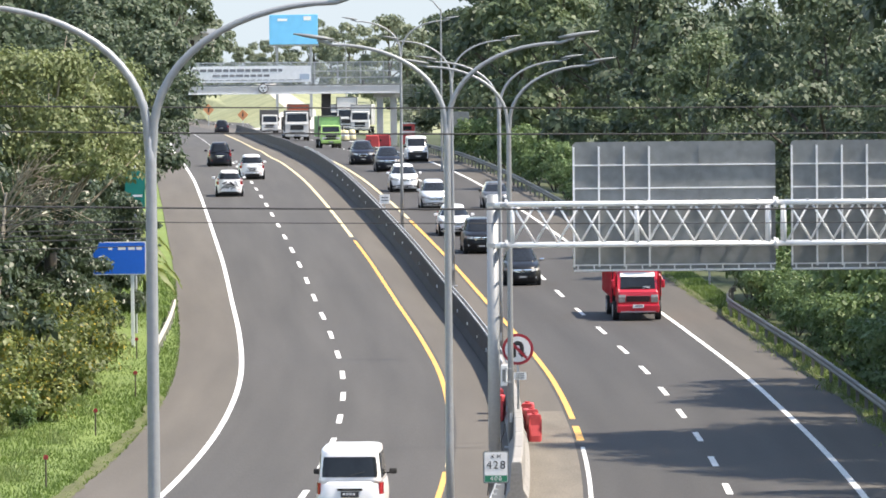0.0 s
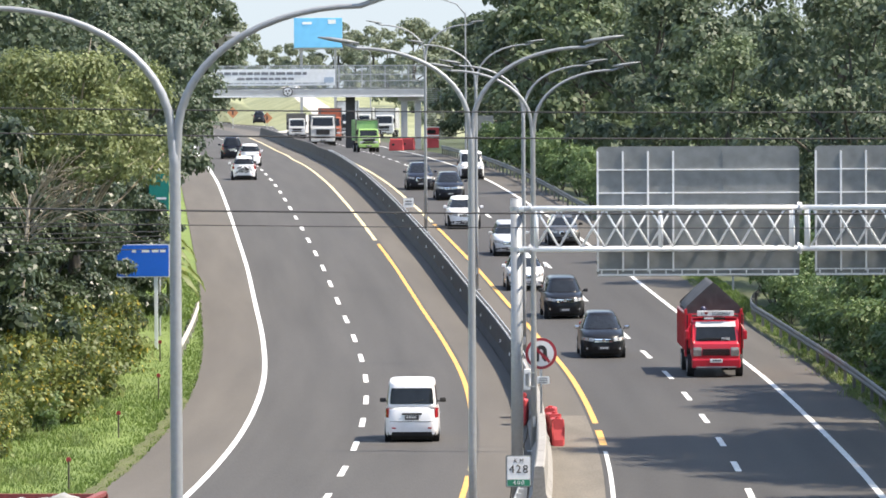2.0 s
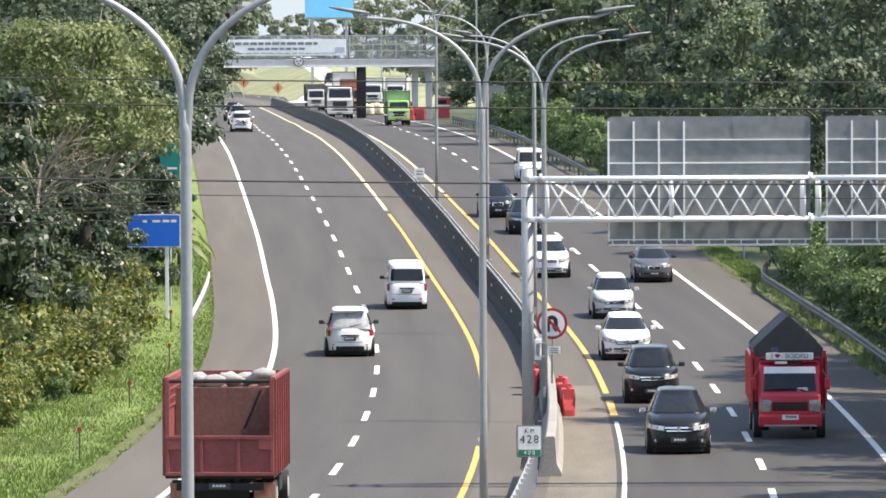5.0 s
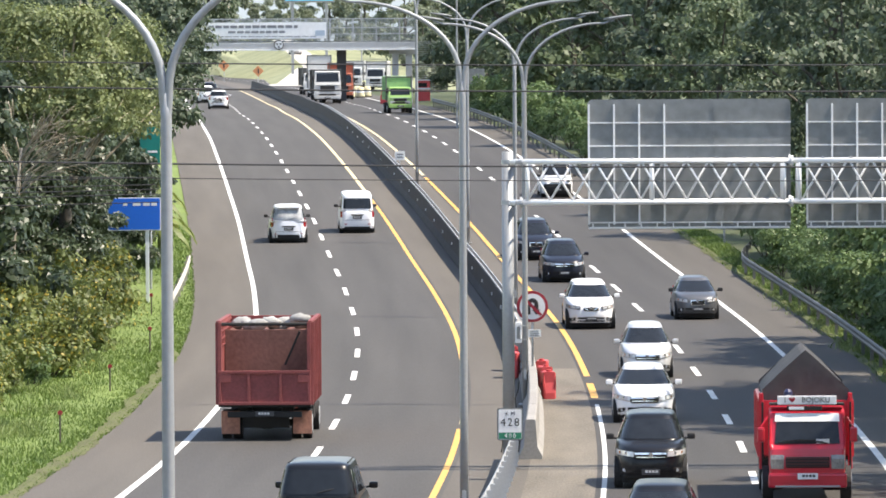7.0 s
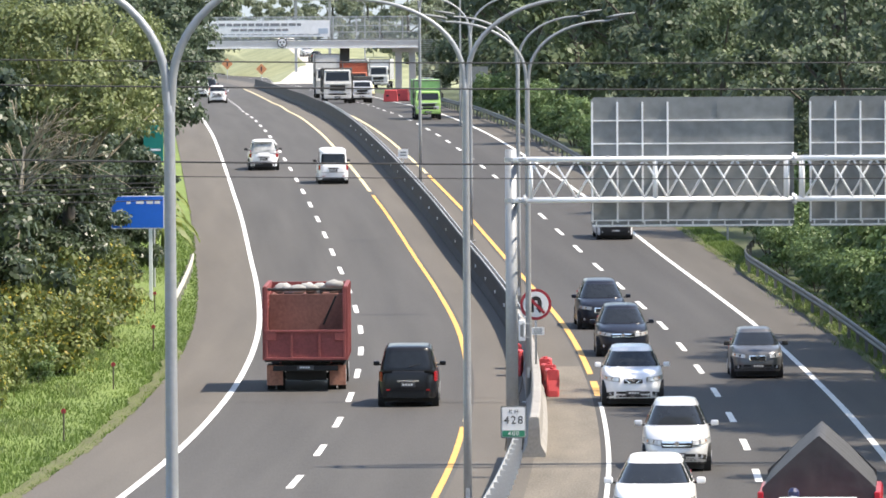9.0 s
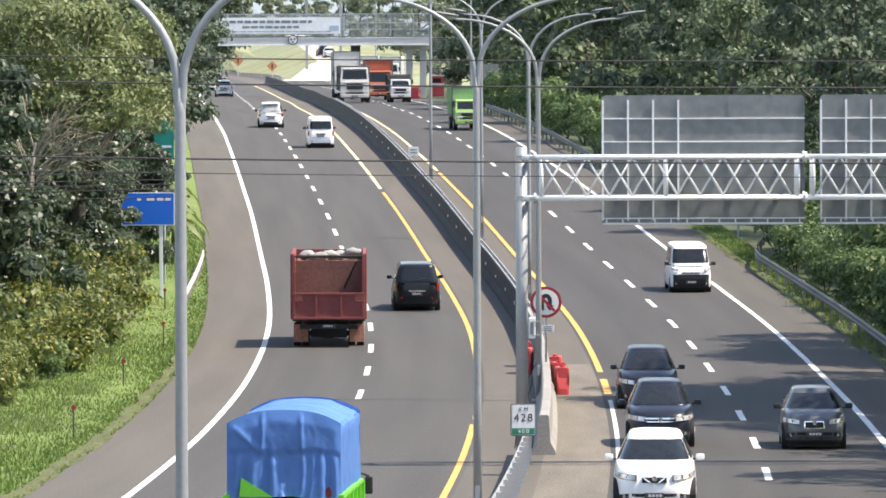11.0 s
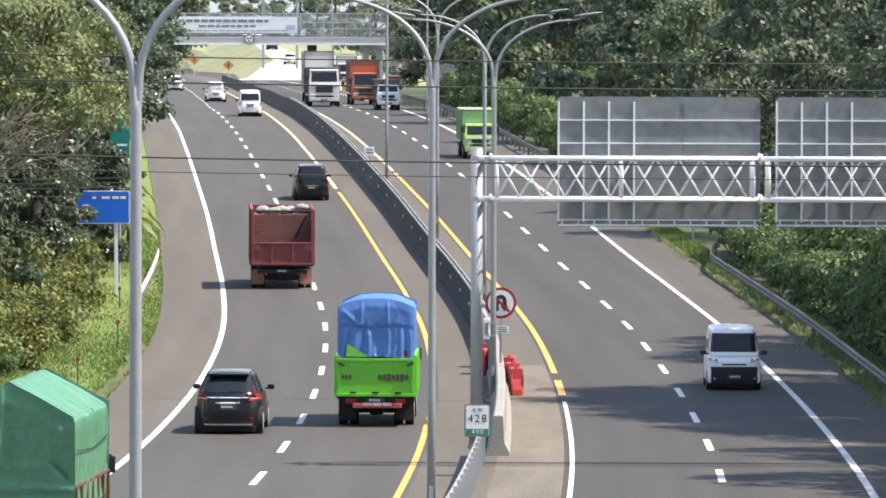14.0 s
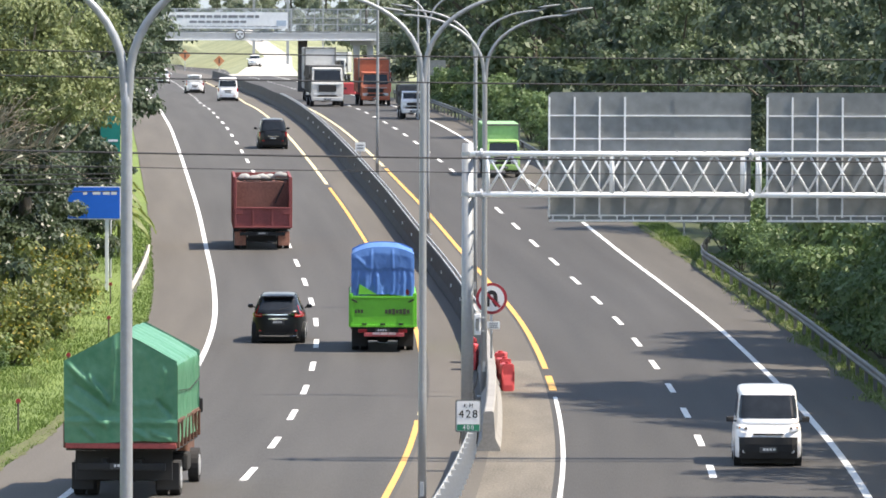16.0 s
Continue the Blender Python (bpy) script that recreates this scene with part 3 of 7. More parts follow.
def small_plate():
    s = thing("plate_sign", "small white plate standing on the median barrier", "sign", Matrix.Translation(at(340, 5.75, 1.0)))
    part("post", rod((0, 0, 0), (0, 0, 0.5), 0.03), GALV, s)
    part("plate", rounded(0.55, 0.5, 0.03, 0.02, -0.04, 0.55), WHITE_SIGN, s)
    for k in range(2):
        part("lettering", box((0.36, 0.005, 0.07), (0, -0.055, 0.47 + 0.16 * k)), PANEL_BACK, s)


small_plate()


def far_sign():
    s = thing("road_sign", "grey back of a road sign beside the far verge", "sign", pose(2.55, 470, float(grade(470))))
    part("board", rounded(1.7, 1.2, 0.05, 0.03, 0, 2.95), PANEL_BACK, s)
    for x in (-0.55, 0.55):
        part("post", rod((x, 0.05, -0.2), (x, 0.05, 3.4), 0.045, seg=8), POLE_STEEL, s)
    p = thing("post", "thin grey steel post behind the guard rail", "post", Matrix.Translation(at(286, 18.4)))
    part("pole", rod((0, 0, -0.2), (0, 0, 2.6), 0.05, seg=10), POLE_STEEL, p)
    part("cap", rod((0, 0, 2.6), (0, 0, 2.64), 0.055, seg=10), GALV, p)


far_sign()


def water_barrier():
    b = thing("water_barrier", "red plastic water-filled barrier beside the median", "barrier", group="water barriers")
    part("body", prism([(-0.5, 0), (-0.5, 0.18), (-0.42, 0.5), (-0.42, 0.82), (0.42, 0.82), (0.42, 0.5), (0.5, 0.18), (0.5, 0)], -0.19, 0.19, bevel=0.07), RED_PLASTIC, b)
    part("slot", box((0.4, 0.2, 0.14), (0, 0.2, 0.42), 0.02), BLACK, b)
    part("filler_cap", rod((0, -0.2, 0.8), (0, -0.2, 0.88), 0.08), RED_PLASTIC, b)
    return b


wb = water_barrier()
wb.matrix_world = Matrix.Translation(at(187.5, 6.1)) @ pose(0, 0, 0, 0, 0, 4)
for y, o, r in ((190.5, 6.02, 8), (194, 5.98, -4), (203, 5.12, 5), (199, 5.12, -6)):
    copy_thing(wb, Matrix.Translation(at(y, o)) @ pose(0, 0, 0, 0, 0, r))


def marker_post():
    d = thing("marker_post", "thin marker post with a red round head in grass", "marker post", group="verge marker posts")
    part("stake", rod((0, 0, -0.1), (0, 0, 0.85), 0.025, seg=8), BARK, d)
    part("head", rod((0, -0.02, 0.86), (0, 0.02, 0.86), 0.07, seg=14), RED_SIGN, d)
    return d


mp = marker_post()
mp.matrix_world = Matrix.Translation(at(165.5, -7.0))
for y, o in ((191, -7.35), (214, -7.15), (236, -7.7)):
    copy_thing(mp, Matrix.Translation(at(y, o)))


# ---- footbridge ----
def footbridge():
    y = 590.0
    b = thing("footbridge", "grey steel footbridge with mesh railings over the motorway", "bridge", pose(0, y, 0))
    x0, x1 = -48.0, -2.2
    mid = (x0 + x1) / 2
    part("girder", box((x1 - x0, 0.35, 0.72), (mid, -1.2, 10.35), 0.03), GALV, b)
    part("girder", box((x1 - x0, 0.35, 0.72), (mid, 1.2, 10.35), 0.03), GALV, b)
    part("deck", box((x1 - x0, 2.6, 0.14), (mid, 0, 10.8), 0.02), PANEL_BACK, b)
    part("ledge", box((x1 - x0, 0.2, 0.12), (mid, -1.42, 10.02), 0.01), WHITE_STEEL, b)
    for yy in (-1.25, 1.25):
        for z in (11.5, 12.1, 12.95):
            part("rail", box((x1 - x0, 0.07, 0.08), (mid, yy, z)), GALV, b)
        for x in np.arange(x0 + 0.2, x1, 2.2):
            part("post", box((0.09, 0.09, 2.1), (x, yy, 11.9)), GALV, b)
        mesh = bmesh.new()
        for x in np.arange(x0, x1, 0.13):
            box((0.022, 0.02, 2.0), (x, yy, 11.9), bm=mesh)
        tagged(part("mesh_infill", mesh, GALV, b, "grey vertical mesh bars"), kind="stuff")
    for x in (-4.2, -2.9):
        part("column", box((0.62, 0.7, 5.2), (x, 0, 7.5), 0.03), GALV, b)
    part("column", box((0.9, 0.9, 5.2), (-9.3, 0, 7.5), 0.05), DARK_CONCRETE, b, "dark concrete pier")
    part("column", rod((-24.5, 0, 4.9), (-24.5, 0, 10.0), 0.13, seg=12), GALV, b)
    part("cross_beam", box((2.6, 1.0, 0.5), (-3.5, 0, 9.8), 0.03), GALV, b)
    # stair going down behind the columns
    for k in range(28):
        part("stair_tread", box((1.8, 0.3, 0.06), (-2.2 + 0.9, 1.5 + 0.3 * k, 10.7 - 0.18 * k)), GALV, b)
    part("stringer", box((0.12, 9.8, 0.35), (-2.2, 5.7, 8.2), 0, pose(0, 0, 0, -31, 0, 0)), GALV, b)
    part("lamp_disc", rod((-15.2, -1.5, 10.5), (-15.2, -1.62, 10.5), 0.47, seg=24), DARK_CONCRETE, b, "dark round plate on the girder")
    part("plate_face", rod((-15.2, -1.62, 10.5), (-15.2, -1.64, 10.5), 0.38, seg=24), WHITE_STEEL, b)
    for x, z in ((-15.36, 10.56), (-15.04, 10.58), (-15.2, 10.3)):
        part("plate_mark", box((0.17, 0.02, 0.16), (x, -1.65, z), 0.008), DARK_CONCRETE, b)
    n = thing("banner", "long white cloth banner with unreadable lettering on the bridge railing", "banner", pose(0, y - 1.36, 0))
    cloth = mat("weathered white cloth", (0.82, 0.83, 0.84), 0.8, 0, 0.12, 0.5, 3)
    ink = mat("grey banner print", (0.2, 0.21, 0.23), 0.8, 0, 0.4, 2.5, 8)
    part("cloth", box((12.2, 0.02, 1.55), (-16.8, 0, 11.85)), cloth, n)
    part("blue_end", box((0.9, 0.01, 0.5), (-11.3, -0.02, 11.6)), mat("pale blue print", (0.42, 0.5, 0.6), 0.8), n)
    for x0, x1, z, h in ((-21.9, -13.4, 12.22, 0.26), (-20.0, -14.6, 11.72, 0.22), (-22.2, -11.6, 11.3, 0.06)):
        x = x0
        while x < x1:
            w = min(0.45 + 0.8 * abs(noise.noise((x * 3.1, z, 0))), x1 - x)
            if w < 0.1:
                break
            part("lettering", box((w, 0.01, h), (x + w / 2, -0.02, z)), ink, n)
            x += w + 0.12


footbridge()


# ---- billboards and far things ----
def billboard(name, x, y, z, w, h, material, label):
    b = thing(name, label, "billboard", pose(x, y, 0))
    part("panel", box((w, 0.5, h), (0, 0, z), 0.05), material, b)
    part("frame", box((w + 0.3, 0.3, 0.3), (0, 0.2, z - h / 2 - 0.1)), POLE_STEEL, b)
    for dx in (-w * 0.35, w * 0.35):
        part("leg", box((0.4, 0.4, z + 2), (dx, 0.5, (z - 2) / 2 - 0.6)), POLE_STEEL, b)
    return b


SKY_BLUE = mat("sky-blue billboard sheeting", (0.16, 0.5, 0.82), 0.5, 0, 0.12, 0.15, 1.0)
bb = billboard("billboard", -18.8, 900, 19.0, 7.0, 4.3, SKY_BLUE, "large sky-blue billboard on steel legs above trees")
part("white_mark", box((1.1, 0.02, 0.6), (2.0, -0.27, 20.6)), WHITE_SIGN, bb)
part("white_mark", box((1.4, 0.02, 0.35), (-1.6, -0.27, 20.4)), WHITE_SIGN, bb)


# a pale concrete ramp that climbs the far slope
def ramp():
    verts, faces = [], []
    path = [(-18.5, 812, 5.15, 10.3), (-17.6, 826, 5.35, 8.0), (-18.5, 880, 6.0, 6.4), (-19.2, 950, 6.9, 5.2), (-18.9, 962, 7.05, 4.2), (-24.4, 1060, 9.4, 3.6), (-29, 1150, 11.4, 3.6)]
    for x, y, z, w in path:
        verts += [(x - w / 2, y, z), (x + w / 2, y, z)]
    for i in range(len(path) - 1):
        faces.append((2 * i, 2 * i + 1, 2 * i + 3, 2 * i + 2))
    structure("far_ramp", verts, faces, PALE_CONCRETE, "pale concrete road climbing a grassy slope", "road")
    # grassy banks added so that the raised ramp casts no shadow on the slope
    for side in (-1, 1):
        bank = []
        for x, y, z, w in path:
            e = x + side * w / 2
            bank += [(e, y, z), (e + side * 11.0, y, z - 4.0)]
        structure("far_bank", bank, [(2 * i, 2 * i + 1, 2 * i + 3, 2 * i + 2) for i in range(len(path) - 1)], HAZED_GRASS, "added grassy bank beside the climbing road", "ground")


ramp()


# glowing wall added behind everything, in place of the low hazy sky
def haze():
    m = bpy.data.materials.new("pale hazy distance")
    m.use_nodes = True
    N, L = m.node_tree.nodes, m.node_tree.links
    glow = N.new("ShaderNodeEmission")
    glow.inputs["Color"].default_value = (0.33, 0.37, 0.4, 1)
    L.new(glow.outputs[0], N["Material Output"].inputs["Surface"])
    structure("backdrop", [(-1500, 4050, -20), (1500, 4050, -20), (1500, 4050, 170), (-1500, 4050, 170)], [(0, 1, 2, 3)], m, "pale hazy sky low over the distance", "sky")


haze()


# ---- trees ----
LEAF_DARK = leaf_mat("dark broad leaves", (0.04, 0.066, 0.038), (0.13, 0.172, 0.098), 0.22)
LEAF_GLOSSY = leaf_mat("glossy broad leaves", (0.036, 0.058, 0.032), (0.1, 0.135, 0.07), 0.22, gloss=0.4)
LEAF_MID = leaf_mat("mid green leaves", (0.065, 0.105, 0.05), (0.18, 0.23, 0.115), 0.22)
LEAF_BUSH = leaf_mat("bright shrub leaves", (0.07, 0.105, 0.028), (0.25, 0.29, 0.085), 0.34)
LEAF_LIGHT = leaf_mat("light feathery leaves", (0.11, 0.15, 0.055), (0.26, 0.3, 0.12))
LEAF_SHRUB = leaf_mat("fresh green shrub leaves", (0.085, 0.145, 0.055), (0.2, 0.29, 0.11))
LEAF_YELLOW = leaf_mat("yellow petals", (0.3, 0.24, 0.03), (0.6, 0.48, 0.08))
# distance haze is mixed into the colour of these far leaves
LEAF_HAZED = leaf_mat("haze-paled leaves", (0.15, 0.185, 0.125), (0.27, 0.31, 0.21))
PALE_BARK = mat("pale bark", (0.36, 0.31, 0.235), 0.9, 0, 0.25, 2, 18, 0.4)


def leaf_cloud(name, rng, clumps, per, size, material, parent=None, droop=0.3):
    """Leaves in clumps: centres and radii; each leaf is a bent blade of four corners."""
    n = len(clumps) * per
    c = np.repeat(np.array([q[:3] for q in clumps]), per, axis=0)
    r = np.repeat(np.array([q[3] for q in clumps]), per)
    d = rng.normal(size=(n, 3))
    d /= np.linalg.norm(d, axis=1)[:, None]
    d[:, 2] = np.abs(d[:, 2]) * rng.choice([1, 1, 1, -0.55], n)
    rad = r * rng.uniform(0.55, 1.08, n)
    p = c + d * rad[:, None] * np.array([1, 1, 0.8])
    nrm = d * 0.9 + rng.normal(size=(n, 3)) * 0.42
    nrm[:, 2] += 0.25
    nrm /= np.linalg.norm(nrm, axis=1)[:, None]
    u = np.cross(nrm, rng.normal(size=(n, 3)))
    u /= np.linalg.norm(u, axis=1)[:, None] + 1e-9
    v = np.cross(nrm, u)
    s = size * rng.uniform(0.6, 1.3, n)[:, None]
    tip = p + u * s
    a, b = p + v * s * 0.42 + u * s * 0.45, p - v * s * 0.42 + u * s * 0.45
    tip[:, 2] -= droop * s[:, 0]
    verts = np.stack([p, a, tip, b], axis=1).reshape(-1, 3)
    me = bpy.data.meshes.new(name)
    me.vertices.add(4 * n)
    me.vertices.foreach_set("co", verts.astype(np.float32).ravel())
    me.loops.add(4 * n)
    me.loops.foreach_set("vertex_index", np.arange(4 * n, dtype=np.int32))
    me.polygons.add(n)
    me.polygons.foreach_set("loop_start", np.arange(0, 4 * n, 4, dtype=np.int32))
    me.materials.append(material)
    me.update(calc_edges=True)
    me.validate()
    ob = new(name, me)
    ob.parent = parent
    return ob


def tree(rng, high, wide, material, label, leaf=0.3, clump=34, per=420, low=0.25, pale=False):
    t = thing("tree", label, "tree")
    trunk_top = high * 0.6
    part("trunk", tube([(0, 0, -0.6), (0.1, 0, high * 0.15), (-0.1, 0.1, high * 0.35), (0.1, 0, trunk_top)], [high * 0.028, high * 0.022, high * 0.018, high * 0.008], seg=9), BARK, t, shade=True)
    clumps, boughs = [], max(12, clump // 6)
    for k in range(boughs if not pale else 0):
        # boughs stand round the crown, each a mass of small clumps with gaps between them
        q = (k + rng.uniform(0, 0.8)) / boughs
        a = k * 2.4 + rng.uniform(-0.5, 0.5)
        out = wide / 2 * math.sqrt(max(0.05, 1 - (2 * q - 0.75) ** 2 * 0.62)) * rng.uniform(0.65, 0.92)
        mid = (out * math.cos(a), out * math.sin(a), high * (low + (0.93 - low) * q))
        for j in range(max(4, clump * 5 // (6 * boughs))):
            d = rng.normal(size=3)
            d /= np.linalg.norm(d)
            r = rng.uniform(0.06, 0.12) * wide
            spread = 0.17 * wide * rng.uniform(0.4, 1.0)
            clumps.append((mid[0] + d[0] * spread, mid[1] + d[1] * spread, max(mid[2] + (abs(d[2]) - 0.25) * spread * 0.8, r * 0.6), r))
    for k in range(clump - len(clumps)):
        # looser leaves inside the crown, over its whole height
        a, h = rng.uniform(0, 2 * math.pi), rng.uniform(low, 0.95)
        q = (h - low) / (1 - low)
        out = wide / 2 * math.sqrt(max(0.05, 1 - (2 * q - 0.75) ** 2 * 0.62)) * (rng.uniform(0.05, 0.45) if not pale else rng.uniform(0.4, 1.0))
        r = rng.uniform(0.13, 0.2) * wide if not pale else rng.uniform(0.08, 0.17) * wide
        clumps.append((out * math.cos(a), out * math.sin(a), max(high * h - r * 0.4, r * 0.6), r))
    for c in clumps[::9 if not pale else 7]:
        z0 = max(high * 0.15, c[2] * 0.6)
        bough = tube([(0, 0, z0), (c[0] * 0.4, c[1] * 0.4, (z0 + c[2]) / 2), (c[0] * 0.9, c[1] * 0.9, c[2]), (c[0] * 1.2, c[1] * 1.2, c[2] + (1.0 if pale else 0.2))], [high * (0.009 if not pale else 0.005), high * (0.006 if not pale else 0.004), high * 0.003, high * 0.0012], seg=6)
        part("limb", bough, PALE_BARK if pale else BARK, t, shade=True)
    leaf_cloud("crown", rng, clumps, per, leaf, material, t)
    return t


def shrub(rng, high, wide, material, label, leaf=0.16, clump=14, per=260, flowers=False):
    t = thing("shrub", label, "shrub")
    clumps = []
    for k in range(clump):
        a, o = rng.uniform(0, 2 * math.pi), math.sqrt(rng.uniform(0, 1)) * wide * 0.38
        r = rng.uniform(0.13, 0.26) * wide
        z = rng.uniform(0.25, 1.0) * high - r * 0.5
        clumps.append((o * math.cos(a), o * math.sin(a), max(z, r * 0.4), r))
    for c in clumps[::5]:
        part("stem", tube([(c[0] * 0.1, c[1] * 0.1, -0.2), (c[0] * 0.6, c[1] * 0.6, c[2] * 0.5), c[:3]], [0.04, 0.03, 0.015], seg=5), BARK, t)
    leaf_cloud("foliage", rng, clumps, per, leaf, material, t)
    if flowers:
        tagged(leaf_cloud("blossom", rng, [(x, y, z, r * 1.06) for x, y, z, r in clumps], per // 7, leaf * 0.75, LEAF_YELLOW, t), "yellow blossom", kind="stuff")
    return t


rng = np.random.default_rng(7)
stock = {
    "dark": tree(rng, 14, 10, LEAF_DARK, "tall dark green broadleaf tree in a dense stand", 0.28, 108, 112, 0.12),
    "mid": tree(rng, 13, 9.5, LEAF_MID, "tall mid-green broadleaf tree in a dense stand", 0.27, 108, 112, 0.12),
    "edge": tree(rng, 14, 9.6, LEAF_DARK, "dark broadleaf tree overhanging the hard shoulder", 0.25, 120, 160, 0.4),
    "broad": tree(rng, 13, 9, LEAF_GLOSSY, "glossy large-leaved tree behind shrubs", 0.28, 120, 170, 0.1),
    "light": tree(rng, 13, 8, LEAF_LIGHT, "yellow-green feathery tree with pale branches", 0.16, 90, 300, 0.62, pale=True),
    "dark_far": tree(rng, 14, 10, LEAF_DARK, "tall dark green broadleaf tree in a dense stand", 0.4, 90, 80, 0.12),
    "mid_far": tree(rng, 13, 9.5, LEAF_MID, "tall mid-green broadleaf tree in a dense stand", 0.4, 90, 80, 0.12),
    "edge_far": tree(rng, 14, 9.6, LEAF_DARK, "dark broadleaf tree overhanging the hard shoulder", 0.36, 110, 110, 0.4),
    "far": tree(rng, 15, 13, LEAF_HAZED, "far skyline tree with haze put into its green", 0.55, 46, 110, 0.1),
    "bush": shrub(rng, 3.2, 3.6, LEAF_SHRUB, "dense green shrub on the verge", 0.21, 22, 105),
    "gold": shrub(rng, 3.4, 3.4, LEAF_BUSH, "green shrub with yellow flowers on the verge", 0.17, 26, 135, True),
}
used = set()


def plant(kind, x, y, scale=1.0, z=None, turn=None):
    ground = z if z is not None else float(grade(y)) + 0.1
    m = Matrix.Translation((x, y, ground)) @ pose(0, 0, 0, 0, 0, turn if turn is not None else rng.uniform(0, 360)) @ Matrix.Diagonal((scale, scale, scale, 1))
    if y > 335 and kind in ("dark", "mid", "edge"):
        kind += "_far"
    ob = stock[kind]
    if kind not in used:
        used.add(kind)
        ob.matrix_world = m
        return ob
    c = copy_thing(ob, m)
    c.scale = (scale, scale, scale)
    return c


def woods():
    # left stand: trees overhanging the shoulder, then the taller ones behind
    for y, off, kind, s in ((276, -10.9, "edge", 0.85), (290, -10.6, "edge", 0.85), (309, -9.6, "edge", 0.9), (329, -9.3, "edge", 0.95), (352, -9.6, "edge", 0.98), (378, -10.2, "edge", 1.0),
                            (406, -11.4, "edge", 1.05), (438, -11.9, "edge", 1.1), (474, -12.4, "edge", 1.15), (512, -12.9, "edge", 1.2), (556, -13, "edge", 1.2),
                            (224, -10.6, "light", 0.95), (229, -13.6, "broad", 0.6), (240, -12.9, "broad", 0.58), (241.5, -10.5, "broad", 0.43), (249, -9.9, "broad", 0.55), (258, -10.6, "broad", 0.56), (266, -10.2, "broad", 0.56), (275, -10.0, "broad", 0.58), (221, -11.4, "broad", 0.55), (268, -10.8, "broad", 0.5), (282, -10.6, "broad", 0.5), (252, -12.8, "broad", 0.62), (210, -13.0, "broad", 0.56), (200, -14.2, "broad", 0.6), (218, -12.6, "broad", 0.62), (227, -11.9, "broad", 0.52), (236, -11.6, "broad", 0.53), (231, -13.6, "broad", 0.56), (246, -11.0, "broad", 0.5), (222, -14.6, "broad", 0.54), (256, -11.6, "edge", 0.55), (215, -15.4, "broad", 0.9), (196, -13.6, "broad", 0.85), (232, -13.8, "broad", 0.75), (262, -16, "dark", 1.05), (284, -16, "dark", 1.05), (305, -16, "dark", 1.1),
                            (214, -18.5, "dark", 1.1), (232, -20, "dark", 1.2), (180, -16, "mid", 0.75), (196, -20, "dark", 1.0), (330, -17, "dark", 1.2), (380, -18, "dark", 1.3)):
        plant(kind, float(line(y)) + off, y, s)
    for y, off, kind, s in ((228, -9.5, "gold", 0.95), (237, -9.9, "gold", 0.85), (219, -9.6, "gold", 0.92), (208, -9.6, "gold", 0.9), (198, -9.7, "gold", 0.85), (213, -11.2, "gold", 1.15), (203, -12.0, "gold", 1.2), (150, -9.9, "gold", 0.5), (157, -10.6, "gold", 0.75), (163, -9.9, "gold", 0.55), (168, -11.2, "gold", 1.0), (175, -10.2, "gold", 0.65), (181, -11.4, "gold", 1.1), (188, -10.4, "gold", 0.8), (193, -9.9, "bush", 0.4),
                            (196, -11.4, "gold", 1.1), (204, -10.5, "gold", 0.9), (211, -11.6, "gold", 1.1), (217, -10.2, "gold", 0.75), (221, -9.7, "bush", 0.4), (226, -11.0, "gold", 0.95), (236, -10.8, "gold", 0.95), (248, -10.4, "gold", 0.8),
                            (256, -10.0, "bush", 0.7), (266, -9.6, "bush", 0.6), (278, -9.4, "bush", 0.7), (292, -9.2, "bush", 0.7), (150, -12.6, "bush", 1.0), (160, -13.2, "gold", 1.2), (176, -13.6, "bush", 1.3), (188, -13.4, "gold", 1.3)):
        plant(kind, float(line(y)) + off, y, s)
    # right stand
    for y, off, kind, s in ((226, 26, "mid", 0.8), (242, 27, "mid", 0.9), (258, 27.6, "dark", 0.85), (274, 26.6, "dark", 0.92), (290, 24.4, "dark", 1.0), (306, 25.5, "dark", 1.1), (322, 21.5, "mid", 0.84),
                            (340, 24.5, "mid", 0.8), (356, 23.4, "dark", 0.82), (374, 25.4, "mid", 0.84), (392, 23.6, "dark", 1.0), (412, 25, "dark", 0.86), (432, 21.8, "mid", 1.05), (455, 23.5, "mid", 1.15), (478, 22.6, "dark", 1.1),
                            (505, 23.2, "dark", 1.15), (535, 24.2, "dark", 1.15), (565, 25.5, "dark", 1.15), (284, 32, "dark", 0.75), (330, 31, "dark", 0.74), (520, 27.5, "dark", 1.3)):
        plant(kind, float(line(y)) + off, y, s)
    for y in np.arange(300, 600, 33.0):
        plant("dark", float(line(y)) + 31 + rng.uniform(-2, 2), y, rng.uniform(0.72, 0.82) if y < 400 else rng.uniform(0.9, 1.05))
    # trees beside the near right shoulder, which throw their shade over the outer lane
    for y, off, kind, s in ((120, 25.4, "mid", 1.4), (134, 25.6, "dark", 1.45), (147, 26.0, "mid", 1.45), (158, 25.6, "mid", 1.4), (168, 26.0, "edge", 1.4), (177, 24.4, "edge", 1.55), (185, 23.8, "edge", 1.55), (192, 25.2, "mid", 1.45), (207, 25.4, "edge", 1.35), (216, 26.4, "mid", 1.4), (201, 23.5, "mid", 0.62), (213, 23, "mid", 0.6)):
        plant(kind, float(line(y)) + off, y, s)
    for y in np.arange(186, 330, 4.2):
        if 280 < y < 316:
            continue
        near = 18.6 if y < 262 else 18.6 + 0.02 * (y - 262)
        plant("bush", float(line(y)) + near + rng.uniform(0, 0.9), y, rng.uniform(0.55, 0.85))
        plant("bush", float(line(y)) + near + rng.uniform(1.6, 3.2), y + 2, rng.uniform(0.95, 1.3))
